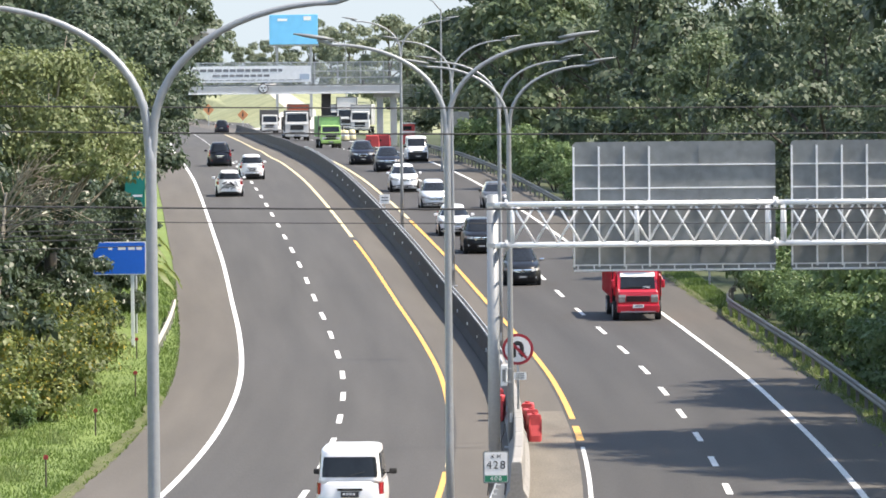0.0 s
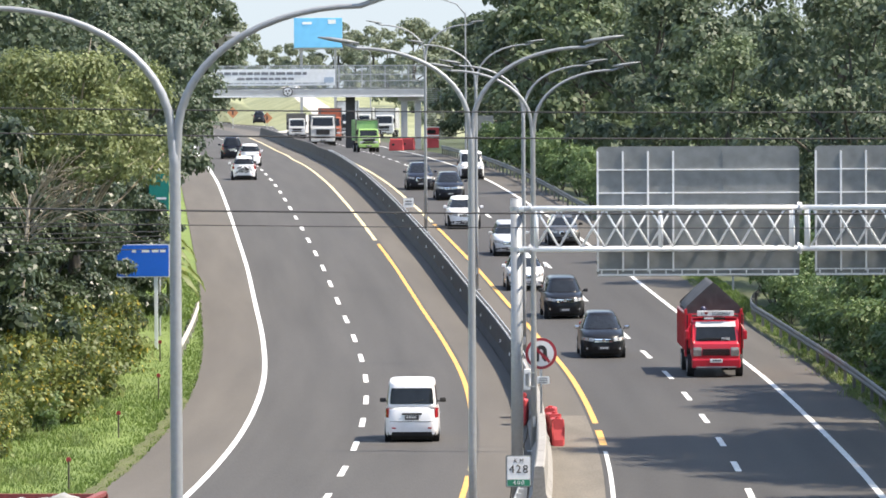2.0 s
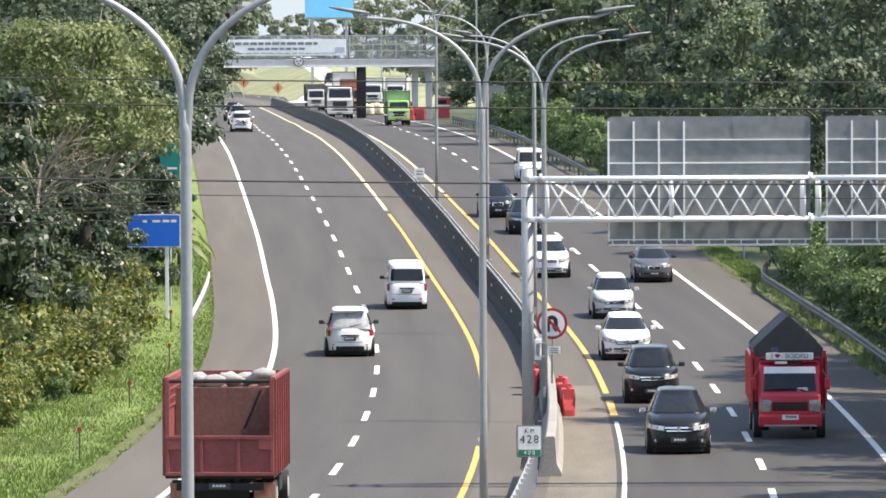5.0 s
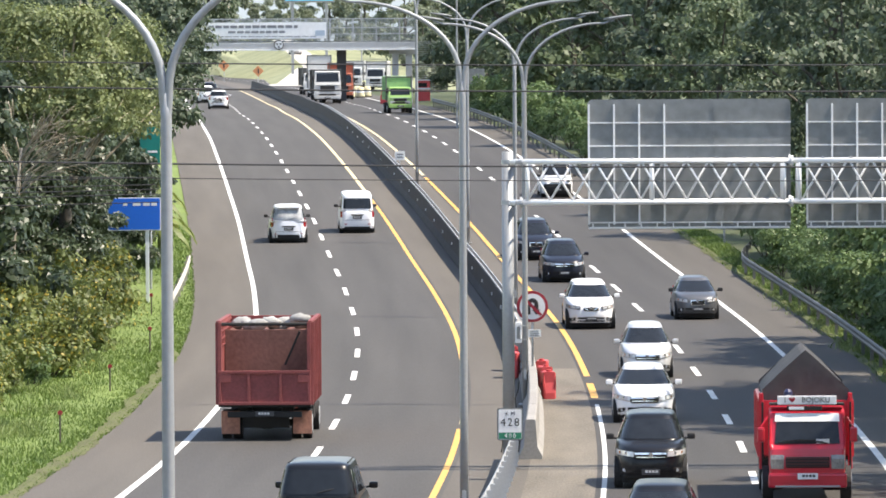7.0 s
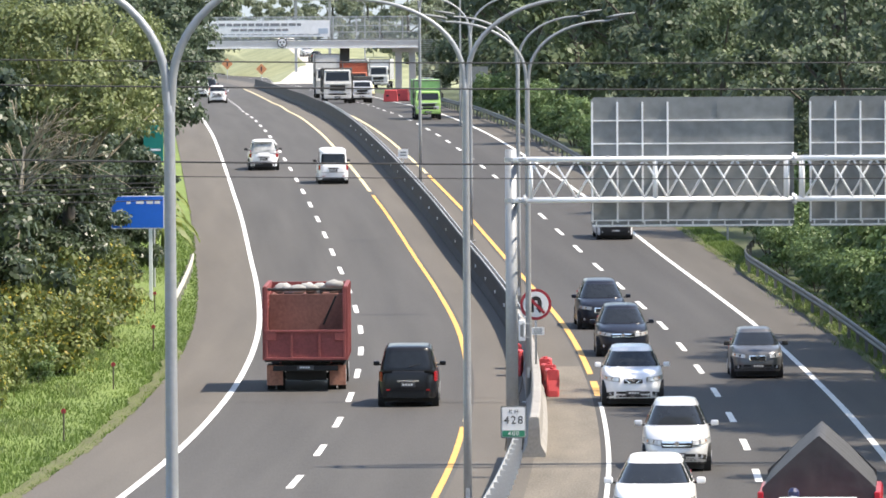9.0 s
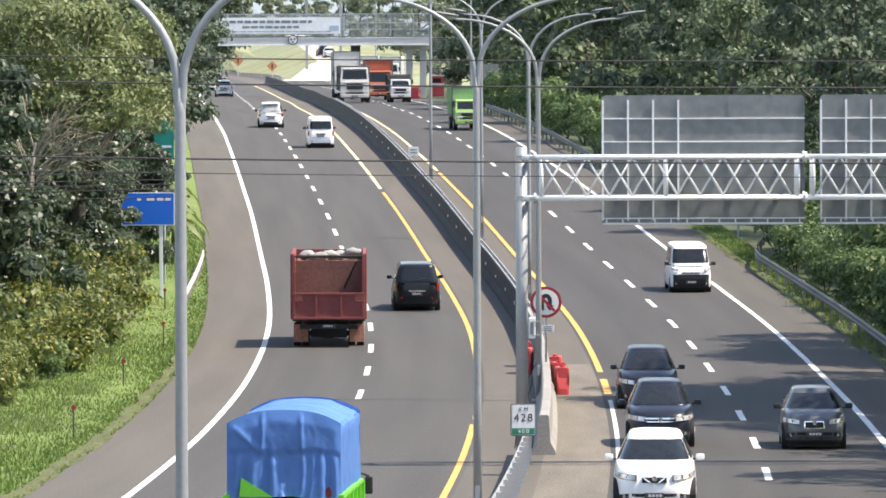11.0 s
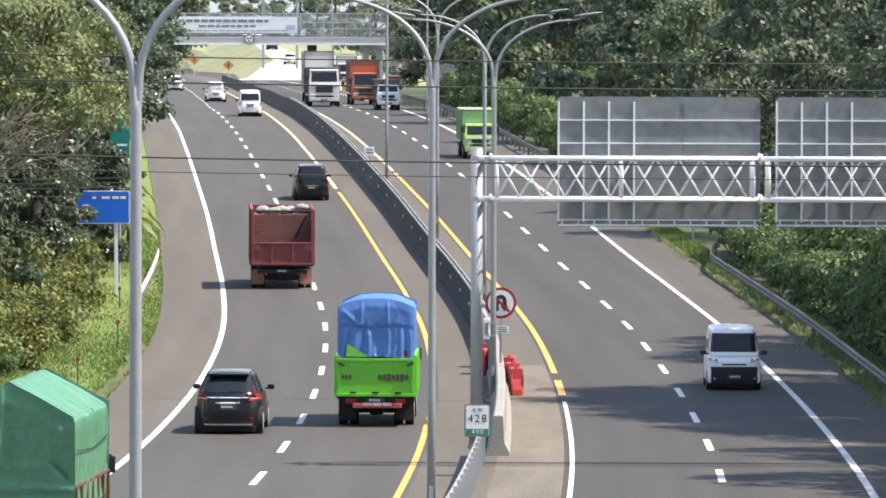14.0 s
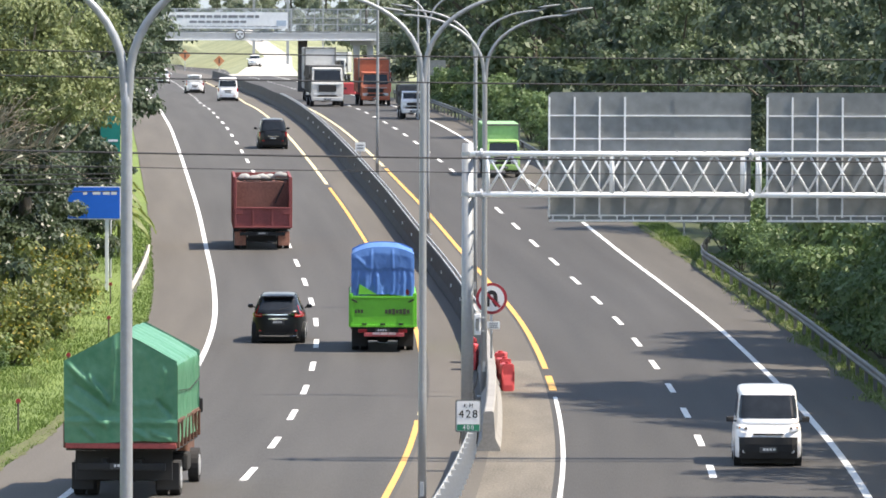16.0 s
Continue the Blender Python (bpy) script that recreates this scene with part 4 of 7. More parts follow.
    for y in np.arange(335, 480, 9.0):
        plant("bush", float(line(y)) + rng.uniform(17.9, 18.9), y, rng.uniform(0.6, 1.0))
    # unseen trees added beside and behind the eye, to darken reflections in the cars
    for y in np.arange(-150, 112, 17.0):
        for off in (-17.5, 27.5):
            plant("dark_far", float(line(max(y, -80))) + off + rng.uniform(-2, 2), y, rng.uniform(0.95, 1.25))
    for x in np.arange(-70, 40, 14.0):
        plant("mid_far", x, -165 + rng.uniform(-6, 6), rng.uniform(1.0, 1.3), z=0.3)
    # dark stand beside the far bend
    for x, y, s in ((2.6, 585, 0.72), (5.2, 600, 0.95), (8.4, 612, 1.0), (4.0, 640, 0.85)):
        plant("dark", x, y, s, z=5, turn=40 * s)
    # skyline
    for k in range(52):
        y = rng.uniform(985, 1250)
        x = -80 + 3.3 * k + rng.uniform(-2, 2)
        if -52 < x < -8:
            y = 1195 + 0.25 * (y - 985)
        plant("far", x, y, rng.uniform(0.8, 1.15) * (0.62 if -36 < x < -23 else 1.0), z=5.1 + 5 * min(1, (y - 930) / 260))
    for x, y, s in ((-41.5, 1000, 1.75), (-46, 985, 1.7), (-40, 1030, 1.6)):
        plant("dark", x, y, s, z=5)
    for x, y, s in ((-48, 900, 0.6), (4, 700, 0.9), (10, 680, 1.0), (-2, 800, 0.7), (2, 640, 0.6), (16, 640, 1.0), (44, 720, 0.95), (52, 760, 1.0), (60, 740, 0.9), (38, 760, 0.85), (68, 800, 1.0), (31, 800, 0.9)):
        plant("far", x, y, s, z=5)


woods()


def bare_tree():
    """A half-bare tree whose pale twigs fan out over the shrubs."""
    t = thing("bare_tree", "half-bare tree with a fan of pale dry twigs among foliage", "tree", pose(-14.1, 208, -0.1))
    r = np.random.default_rng(23)
    part("trunk", tube([(-0.5, 0, -0.4), (-0.35, 0.1, 2.5), (-0.1, 0, 5.2), (0.1, 0, 7.2)], [0.13, 0.11, 0.085, 0.05], seg=9), PALE_BARK, t, shade=True)
    for k in range(17):
        root = np.array([-0.12 + 0.2 * (k / 17), 0, 5.4 + 1.7 * k / 17])
        a = math.radians(r.uniform(22, 72) if k % 5 else r.uniform(95, 150))
        far, bend = r.uniform(1.8, 3.6), r.uniform(0.1, 0.5)
        depth = r.uniform(-0.9, 0.5)
        pts = []
        for i in range(6):
            u = i / 5
            pts.append(root + np.array([math.cos(a) * far * u, depth * u, math.sin(a) * far * u * 0.85 + bend * u * (1 - u) * 2 - 0.25 * u * u]) + r.normal(size=3) * 0.05 * u)
        bm = tube([tuple(q) for q in pts], [0.032 * (1 - 0.75 * i / 5) for i in range(6)], seg=6)
        for j in range(7):
            i = 1 + j % 4
            q = pts[i] + (pts[i + 1] - pts[i]) * r.uniform()
            d = (pts[i + 1] - pts[i]) / np.linalg.norm(pts[i + 1] - pts[i]) + r.normal(size=3) * 0.38
            long = r.uniform(0.5, 1.4)
            tube([tuple(q), tuple(q + d * long * 0.5), tuple(q + d * long + np.array([0, 0, -0.12]))], [0.014, 0.01, 0.005], bm, seg=5)
        part("limb", bm, PALE_BARK, t, shade=True)
    leaf_cloud("crown", r, [(r.uniform(0.5, 3.6), r.uniform(-0.3, 0.6), r.uniform(7.6, 9.4), r.uniform(0.3, 0.6)) for k in range(9)], 130, 0.15, LEAF_LIGHT, t)


bare_tree()


def grass_blades():
    n = 110000
    r = np.random.default_rng(5)
    y = r.uniform(138, 300, n)
    off = np.where(r.uniform(size=n) < 0.72, -6.15 - r.uniform(0, 1, n) ** 1.2 * 6.6, 16.9 + r.uniform(0, 1.6, n))
    x, z = line(y) + off, grade(y) - 0.03
    z = z + np.where(off < 0, 0.35 * np.clip((-6 - off) / 6, 0, 1), 0)
    tall = r.uniform(0.04, 0.14, n) * np.where(np.abs(off + 6.3) < 0.3, 0.6, 1.0)
    a = r.uniform(0, 2 * np.pi, n)
    wdt = r.uniform(0.012, 0.03, n)
    base = np.stack([x, y, z - 0.02], 1)
    side = np.stack([np.cos(a) * wdt, np.sin(a) * wdt, np.zeros(n)], 1)
    tip = base + np.stack([r.normal(size=n) * 0.05, r.normal(size=n) * 0.05, tall + 0.02], 1)
    v = np.stack([base - side, base + side, tip], 1).reshape(-1, 3)
    me = bpy.data.meshes.new("grass_tufts")
    me.vertices.add(3 * n)
    me.vertices.foreach_set("co", v.astype(np.float32).ravel())
    me.loops.add(3 * n)
    me.loops.foreach_set("vertex_index", np.arange(3 * n, dtype=np.int32))
    me.polygons.add(n)
    me.polygons.foreach_set("loop_start", np.arange(0, 3 * n, 3, dtype=np.int32))
    me.materials.append(leaf_mat("grass blades", (0.1, 0.175, 0.033), (0.18, 0.255, 0.055), 0.6))
    me.update(calc_edges=True)
    tagged(new("grass_tufts", me), "uneven green and straw grass along the verge", "grass", kind="stuff")


grass_blades()


LITTER = mat("brown leaf litter on soil", (0.085, 0.08, 0.036), 0.95, 0, 0.3, 0.5, 12, 0.3, (0.115, 0.135, 0.042), coords="World")


def verge_litter(name, y0, y1, near, sign, wide, label):
    """A strip of litter with a ragged edge that creeps over the shoulder's rim."""
    verts, faces = [], []
    ys = np.arange(y0, y1, 0.6)
    for y in ys:
        x, z = float(line(y)), float(grade(y))
        a = near - sign * (0.06 + 0.2 * noise.noise((y * 0.35, 2.0, near)) + 0.16 * noise.noise((y * 1.7, 5.0, near)))
        b = near + sign * wide * (0.75 + 0.5 * noise.noise((y * 0.21, 9.0, near)) + 0.3 * noise.noise((y * 1.1, 3.0, near)))
        za = z - 0.03 * min(1.0, max(0.0, sign * (a - near) / 2.4 + 1.0)) + 0.012
        verts += [(x + a, y, za), (x + (a + b) / 2, y, z + 0.035), (x + b, y, z + 0.02 + (0.058 * abs(b - near) if sign < 0 else -0.03 * abs(b - near)))]
    for i in range(len(ys) - 1):
        for k in range(2):
            faces.append((3 * i + k, 3 * i + k + 1, 3 * i + k + 4, 3 * i + k + 3))
    structure(name, verts, faces, LITTER, label, "soil")


verge_litter("verge_litter_left", 120, 215, VERGE_LEFT, -1, 0.45, "brown leaf litter and soil along the shoulder")
verge_litter("verge_litter_right", 150, 300, VERGE_RIGHT, 1, 0.4, "brown leaf litter and soil along the shoulder")


def weeds():
    """Taller weeds in loose clumps on the left verge, and fringes that hang over the shoulder's rim."""
    r = np.random.default_rng(11)
    pts = []
    for k in range(150):
        y = r.uniform(140, 262)
        o = -7.9 - r.uniform(0, 1) ** 0.8 * 2.6 if k < 100 else 16.95 + r.uniform(0, 0.9)
        m = int(r.uniform(60, 170))
        sp = r.uniform(0.2, 0.6)
        pts.append(np.stack([np.full(m, o) + r.normal(size=m) * sp * 0.7, np.full(m, y) + r.normal(size=m) * sp * 1.6, r.uniform(0.1, 0.36, m) * r.uniform(0.5, 1.2)], 1))
    q = np.concatenate(pts)
    n = len(q)
    off, y, tall = q[:, 0], q[:, 1], q[:, 2]
    x, z = line(y) + off, grade(y) - 0.03 + np.where(off < 0, 0.35 * np.clip((-6 - off) / 6, 0, 1), 0)
    a = r.uniform(0, 2 * np.pi, n)
    wd = r.uniform(0.008, 0.022, n)
    base = np.stack([x, y, z - 0.03], 1)
    side = np.stack([np.cos(a) * wd, np.sin(a) * wd, np.zeros(n)], 1)
    lean = np.stack([r.normal(size=n) * 0.35, r.normal(size=n) * 0.35, np.ones(n)], 1)
    mid = base + lean * (tall * 0.6)[:, None]
    tip = base + lean * np.array([1.5, 1.5, 1.0]) * tall[:, None]
    v = np.stack([base, mid - side, tip, mid + side], 1).reshape(-1, 3)
    me = bpy.data.meshes.new("weeds")
    me.from_pydata(v.tolist(), [], [(4 * i, 4 * i + 1, 4 * i + 2, 4 * i + 3) for i in range(n)])
    me.materials.append(leaf_mat("weed blades", (0.12, 0.19, 0.05), (0.28, 0.34, 0.12), 0.6))
    tagged(new("weeds", me), "loose clumps of taller pale weeds on the verge", "weeds", kind="stuff")


weeds()


def banana_plant(y, off, s):
    t = thing("banana_plant", "banana plant with broad split leaves beside the shoulder", "plant", Matrix.Translation(at(y, off, 0.1)) @ Matrix.Diagonal((s, s, s, 1)))
    part("stem", tube([(0, 0, -0.2), (0.05, 0, 1.0), (0, 0.05, 2.0)], [0.14, 0.12, 0.07], seg=10), LEAF_BUSH, t)
    green = leaf_mat("banana leaf", (0.1, 0.15, 0.03), (0.26, 0.3, 0.08))
    for k in range(9):
        a = k * 2.4
        g = bmesh.new()
        cols = []
        for i in range(8):
            u = i / 7
            reach, up = 1.7 * u, 2.0 + 1.0 * u - 1.9 * u * u + 0.25 * math.sin(k)
            wd = 0.26 * math.sin(math.pi * min(0.97, u * 0.9 + 0.08)) + 0.02
            cx, cy = math.cos(a) * reach, math.sin(a) * reach
            px, py = -math.sin(a) * wd, math.cos(a) * wd
            cols.append([g.verts.new((cx - px, cy - py, up - 0.1 * (i % 2))), g.verts.new((cx, cy, up + 0.06)), g.verts.new((cx + px, cy + py, up - 0.1 * (i % 2)))])
        for p, q in zip(cols[:-1], cols[1:]):
            for m in range(2):
                g.faces.new((p[m], p[m + 1], q[m + 1], q[m]))
        part("leaf", g, green, t)


banana_plant(268, -7.6, 0.95)
banana_plant(292, -7.8, 0.9)


# ---- overhead cables ----
CABLE = mat("black cable", (0.03, 0.03, 0.032), 0.6, 0, 0.1, 2, 20)


def cable(za, zb, sag, y=98.0, r=0.012):
    """A cable across the road from x = -22 to x = 22."""
    pts = [(-22 + 44 * k / 24, y, za + (zb - za) * k / 24 - sag * (1 - (k / 12 - 1) ** 2)) for k in range(25)]
    tagged(part("overhead_cable", tube(pts, r, seg=6), CABLE), "thin black cable strung across the road", "cable", "overhead cables")


# heights at both ends, and the sag between
for za, zb, sag, r in ((10.65, 10.25, 0.28, 0.012), (10.29, 9.83, 0.3, 0.014), (9.12, 8.63, 0.3, 0.016), (8.9, 8.44, 0.32, 0.008)):
    cable(za, zb, sag, r=r)


def side_cables():
    """A bundle placed to fit the camera's view, at a guessed depth, ending beside a lamp post."""
    for k, (za, zb) in enumerate(((8.5, 8.42), (8.36, 8.3), (8.24, 8.22), (8.12, 8.14), (8.02, 8.0))):
        pts = [(-22 + 17.5 * i / 12, 98 + 0.3 * k, za + (zb - za) * i / 12 - 0.1 * (1 - (i / 6 - 1) ** 2)) for i in range(13)]
        tagged(part("overhead_cable", tube(pts, 0.009, seg=6), CABLE), "thin black cable beside the trees", "cable", "overhead cables")


side_cables()


# ---- things by the far bridge ----
def booth():
    c = thing("road_booth", "red and white portable booth beside the bridge stair", "booth", pose(-1.6, 586, 5.15))
    part("shell", box((1.4, 1.2, 1.9), (0, 0, 0.95), 0.03), RED_PLASTIC, c)
    part("white_band", box((1.42, 1.22, 0.16), (0, 0, 1.15), 0.01), WHITE_SIGN, c)
    part("roof", box((1.5, 1.3, 0.1), (0, 0, 1.95), 0.02), WHITE_SIGN, c)
    part("window", box((0.8, 0.02, 0.4), (0, -0.61, 1.5), 0.01), GLASS, c)


booth()
for x, y, r in ((-4.7, 560, 85), (-3.7, 566, 70)):
    copy_thing(wb, pose(x, y, 5.15, 0, 0, r) @ Matrix.Diagonal((1.3, 1.3, 1.3, 1)))
DRUM = mat("pale yellow drum", (0.68, 0.6, 0.36), 0.6, 0, 0.2, 2, 8)


def drum():
    d = thing("traffic_drum", "pale yellow traffic drum on the road", "traffic drum", group="traffic drums")
    part("shell", tube([(0, 0, 0), (0, 0, 0.3), (0, 0, 0.7), (0, 0, 1.05), (0, 0, 1.1)], [0.42, 0.4, 0.36, 0.32, 0.2], seg=16), DRUM, d, shade=True)
    part("band", tube([(0, 0, 0.5), (0, 0, 0.72)], [0.395, 0.372], seg=16), WHITE_SIGN, d)
    part("foot", tube([(0, 0, 0), (0, 0, 0.08)], [0.5, 0.48], seg=16), BLACK, d)
    return d


dr = drum()
dr.matrix_world = pose(-8.9, 622, 5.12)
for x, y in ((-8.0, 628), (-9.6, 634), (-8.6, 640), (-7.4, 636), (-10.2, 650)):
    copy_thing(dr, pose(x, y, 5.12))


def warning_sign(x, y, z):
    s = thing("warning_sign", "orange diamond warning sign on a post", "sign", pose(x, y, z), "warning signs")
    part("post", rod((0, 0, 0), (0, 0, 2.6), 0.05), GALV, s)
    part("plate", box((1.15, 0.03, 1.15), (0, -0.06, 2.3), 0.01, pose(0, 0, 0, 0, 45, 0)), mat("faded orange sign sheeting", (0.55, 0.24, 0.11), 0.6), s)
    part("symbol", box((0.18, 0.01, 0.7), (0, -0.085, 2.3)), BLACK_SIGN, s)


warning_sign(-31.2, 900, 5.2)
warning_sign(-26.4, 905, 4.4)


def far_house():
    h = thing("house", "pale far house with a grey roof among trees", "house", pose(-36.2, 1010, 11))
    part("wall", box((4.2, 4, 9), (0, 0, 4), 0.05), PALE_CONCRETE, h)
    part("roof", prism([(-2.3, 8.5), (0, 9.3), (2.3, 8.5)], -2.4, 2.4), PANEL_BACK, h)
    for x in (-1.3, 0, 1.3):
        for z in (4.6, 6.9):
            part("window", box((0.7, 0.05, 1.1), (x, -2.02, z), 0.02), GLASS, h)
    t = thing("water_tower", "white round water tower above the trees", "tower", pose(42, 1150, 6))
    part("tank", tube([(0, 0, 9), (0, 0, 10.5), (0, 0, 12.5), (0, 0, 14)], [2.5, 5, 5, 2], seg=24), WHITE_STEEL, t, shade=True)
    part("shaft", rod((0, 0, 0), (0, 0, 9.5), 1.6, seg=16), PALE_CONCRETE, t)
    m = thing("lattice_mast", "white lattice mast on the skyline", "mast", pose(58, 1160, 6))
    for sx, sy in ((-1, -1), (1, -1), (1, 1), (-1, 1)):
        part("leg", rod((sx * 1.2, sy * 1.2, 0), (sx * 0.6, sy * 0.6, 22), 0.16, seg=6), WHITE_STEEL, m)
    for k in range(8):
        part("brace", rod((-1.1, -1.1, 2 + 2.4 * k), (1.1, -1.1, 4 + 2.4 * k), 0.1, seg=6), WHITE_STEEL, m)


far_house()


def far_lamp(x, y, z, high, s):
    p = thing("street_lamp", "single-arm street lamp far along the road", "street lamp", pose(x, y, z), "far street lamps")
    part("pole", rod((0, 0, 0), (0, 0, high), 0.09, r2=0.06), POLE_STEEL, p)
    part("arm", tube([(0, 0, high - 0.1), (s * 0.6, 0, high + 0.6), (s * 1.6, 0, high + 0.95), (s * 2.3, 0, high + 1.0)], [0.06, 0.05, 0.045, 0.04], seg=8), POLE_STEEL, p)
    part("lamp_head", box((0.9, 0.3, 0.14), (s * 2.6, 0, high + 1.0), 0.04), WHITE_STEEL, p)


far_lamp(-27.5, 420, 4.6, 10.4, 1)
far_lamp(-9.5, 760, 5.1, 10.2, -1)
far_lamp(1.2, 430, 4.6, 11.3, -1)

# ---- vehicles ----
def wheel(parent, x, y, r, w, rim=None):
    t = part("wheel", rod((x - w / 2, y, r), (x + w / 2, y, r), r, seg=22), BLACK, parent)
    s = 1 if x > 0 else -1
    part("rim", rod((x + s * (w / 2 - 0.02), y, r), (x + s * (w / 2 + 0.012), y, r), r * 0.62, seg=18), rim or GALV, t, "silver wheel rim")
    return t


def grid_part(name, grid, material, parent, label="", depth=0.02, inward=(0, 0, 0)):
    """A curved panel over a grid of points, with thickness towards a point."""
    bm = bmesh.new()
    rows, cols = len(grid), len(grid[0])
    c = Vector(inward)
    front = [[bm.verts.new(p) for p in row] for row in grid]
    back = [[bm.verts.new(Vector(p) + (c - Vector(p)).normalized() * depth) for p in row] for row in grid]
    for i in range(rows - 1):
        for j in range(cols - 1):
            bm.faces.new((front[i][j], front[i][j + 1], front[i + 1][j + 1], front[i + 1][j]))
            bm.faces.new((back[i + 1][j], back[i + 1][j + 1], back[i][j + 1], back[i][j]))
    for i in range(rows - 1):
        for j in (0, cols - 1):
            bm.faces.new((front[i][j], front[i + 1][j], back[i + 1][j], back[i][j]))
    for j in range(cols - 1):
        for i in (0, rows - 1):
            bm.faces.new((front[i][j], front[i][j + 1], back[i][j + 1], back[i][j]))
    return part(name, bm, material, parent, label, shade=False)


def pane(parent, name, corners, inset, material=None, proud=0.008, label=""):
    """A flat pane on a four-cornered face, shrunk by (low, high, side) fractions."""
    a, b, c, d = (Vector(v) for v in corners)
    lo, hi, si = inset
    def pt(u, v):
        return a.lerp(b, u).lerp(d.lerp(c, u), v)
    q = [pt(si, lo), pt(1 - si, lo), pt(1 - si, 1 - hi), pt(si, 1 - hi)]
    n = (q[1] - q[0]).cross(q[3] - q[0]).normalized()
    bm = bmesh.new()
    v = [bm.verts.new(p + n * proud) for p in q] + [bm.verts.new(p - n * 0.02) for p in q]
    bm.faces.new(v[:4])
    bm.faces.new(v[7:3:-1])
    for i in range(4):
        bm.faces.new((v[i], v[i + 4], v[(i + 1) % 4 + 4], v[(i + 1) % 4]))
    return part(name, bm, material or GLASS, parent, label)


def plate(parent, y, z, face, w=0.43, material=None, bars=None):
    p = part("number_plate", box((w, 0.02, 0.14), (0, y, z), 0.006), material or PLATE, parent, "number plate")
    for x in (-0.14, -0.06, 0.02, 0.1):
        part("plate_bar", box((0.06, 0.006, 0.055), (x, y + face * 0.012, z + 0.01)), bars or PLATE_BARS, p)


def rim_of(k, n):
    """Round-cornered outline of half sizes one, k of 0..1 round it."""
    a = 2 * math.pi * k
    c, s = math.cos(a), math.sin(a)
    return math.copysign(abs(c) ** (2 / n), c), math.copysign(abs(s) ** (2 / n), s)


def car(name, label, material, long=4.4, wide=1.74, high=1.68, belt=1.02, nose=0.8, hood_long=1.08, screen=0.9, rear_in=0.3, tail=1.0, roof_in=0.315, ride=0.2, wheel_r=0.31,
        square=4.0, cab_square=5.0, lamps="tall", rack=False, spoiler=False, low_black=False, chrome_strip=False, deco=False, grille="bar", glass_low=0.15, rear_low=0.2,
        rear_high=0.9, plate_z=0.66, category="car", mirror=None, black_nose=False, rear_glass=None, front_plate=0.4, rim=None):
    """Built facing +y, its middle over the ground point."""
    c = thing(name, label, category)
    h, w = long / 2, wide / 2
    M = 56

    def top_z(y):
        front = h - hood_long
        if y < front:
            return tail + (belt - tail) * min(1, max(0, (y + h) / 0.8))
        q = (y - front) / hood_long
        return belt - 0.02 + (nose - belt) * (0.42 * q + 0.58 * q ** 2.6)

    def skin(x, z, face, proud=0.0):
        """Point of the body's end at x and height z; face 1 front, -1 rear."""
        q = min(1, max(0, (z - ride) / (nose if face > 0 else tail)))
        tuck = 0.06 * abs(q - 0.45) ** 2 * 4 + 0.05 * max(0, 0.25 - q) * 2
        y = (h - tuck * (1.3 if face > 0 else 0.7)) * max(0.0, 1 - min(0.999, abs(x) / w) ** square) ** (1 / square)
        return Vector((x, face * (y + proud), z))

    bm = bmesh.new()
    rings = []
    for q in (0.0, 0.06, 0.25, 0.45, 0.65, 0.82, 0.93, 1.0):
        ring = []
        for k in range(M):
            ux, uy = rim_of(k / M, square)
            y = uy * h
            zt = top_z(y)
            z = ride + q * (zt - ride)
            tuck = 0.06 * abs(q - 0.45) ** 2 * 4 + 0.05 * max(0, 0.25 - q) * 2
            side = 1 - (0.05 if q < 0.03 else 0) - 0.07 * max(0, q - 0.6) ** 1.5 * 3 - (0.03 if q > 0.99 else 0)
            ring.append(bm.verts.new((ux * w * side, uy * (h - tuck * (1.3 if uy > 0 else 0.7)), z)))
        rings.append(ring)
    for s, up in ((0.9, 0.022), (0.6, 0.04), (0.3, 0.05)):
        rings.append([bm.verts.new((v.co.x * s, v.co.y * (1 - (1 - s) * 0.25) if s > 0.8 else v.co.y * s, top_z(v.co.y * (1 - (1 - s) * 0.25) if s > 0.8 else v.co.y * s) + up)) for v in rings[7]])
    for a, b in zip(rings[:-1], rings[1:]):
        for k in range(M):
            bm.faces.new((a[k], a[(k + 1) % M], b[(k + 1) % M], b[k]))
    bm.faces.new(rings[0][::-1])
    bm.faces.new(rings[-1])
    part("body", bm, material, c, shade=True)
    part("underbody", box((wide - 0.35, long - 0.6, 0.3), (0, 0, ride + 0.02)), UNDER, c)

    # cabin: round-cornered outline from the belt to the roof
    yb0, yb1 = -h + 0.05, h - hood_long + 0.16
    yt0, yt1 = yb0 + rear_in, yb1 - screen
    zb, zt = belt - 0.05, high - 0.095

    def cab(v):
        e = v ** 1.15
        return yb0 + (yt0 - yb0) * e, yb1 + (yt1 - yb1) * (0.92 * v + 0.08 * v * v), w - 0.05 - (roof_in - 0.05) * v ** 1.12, zb + (zt - zb) * v

    bm = bmesh.new()
    rings = []
    for v in (0, 0.15, 0.35, 0.55, 0.75, 0.9, 1.0):
        y0, y1, ww, z = cab(v)
        rings.append([bm.verts.new((rim_of(k / M, cab_square)[0] * ww, (y0 + y1) / 2 + rim_of(k / M, cab_square)[1] * (y1 - y0) / 2, z)) for k in range(M)])
    y0, y1, ww, z = cab(1.0)
    for s, up in ((0.965, 0.035), (0.88, 0.062), (0.7, 0.082), (0.4, 0.095)):
        rings.append([bm.verts.new((rim_of(k / M, cab_square)[0] * ww * s, (y0 + y1) / 2 + rim_of(k / M, cab_square)[1] * (y1 - y0) / 2 * (1 - (1 - s) * 0.8), z + up)) for k in range(M)])
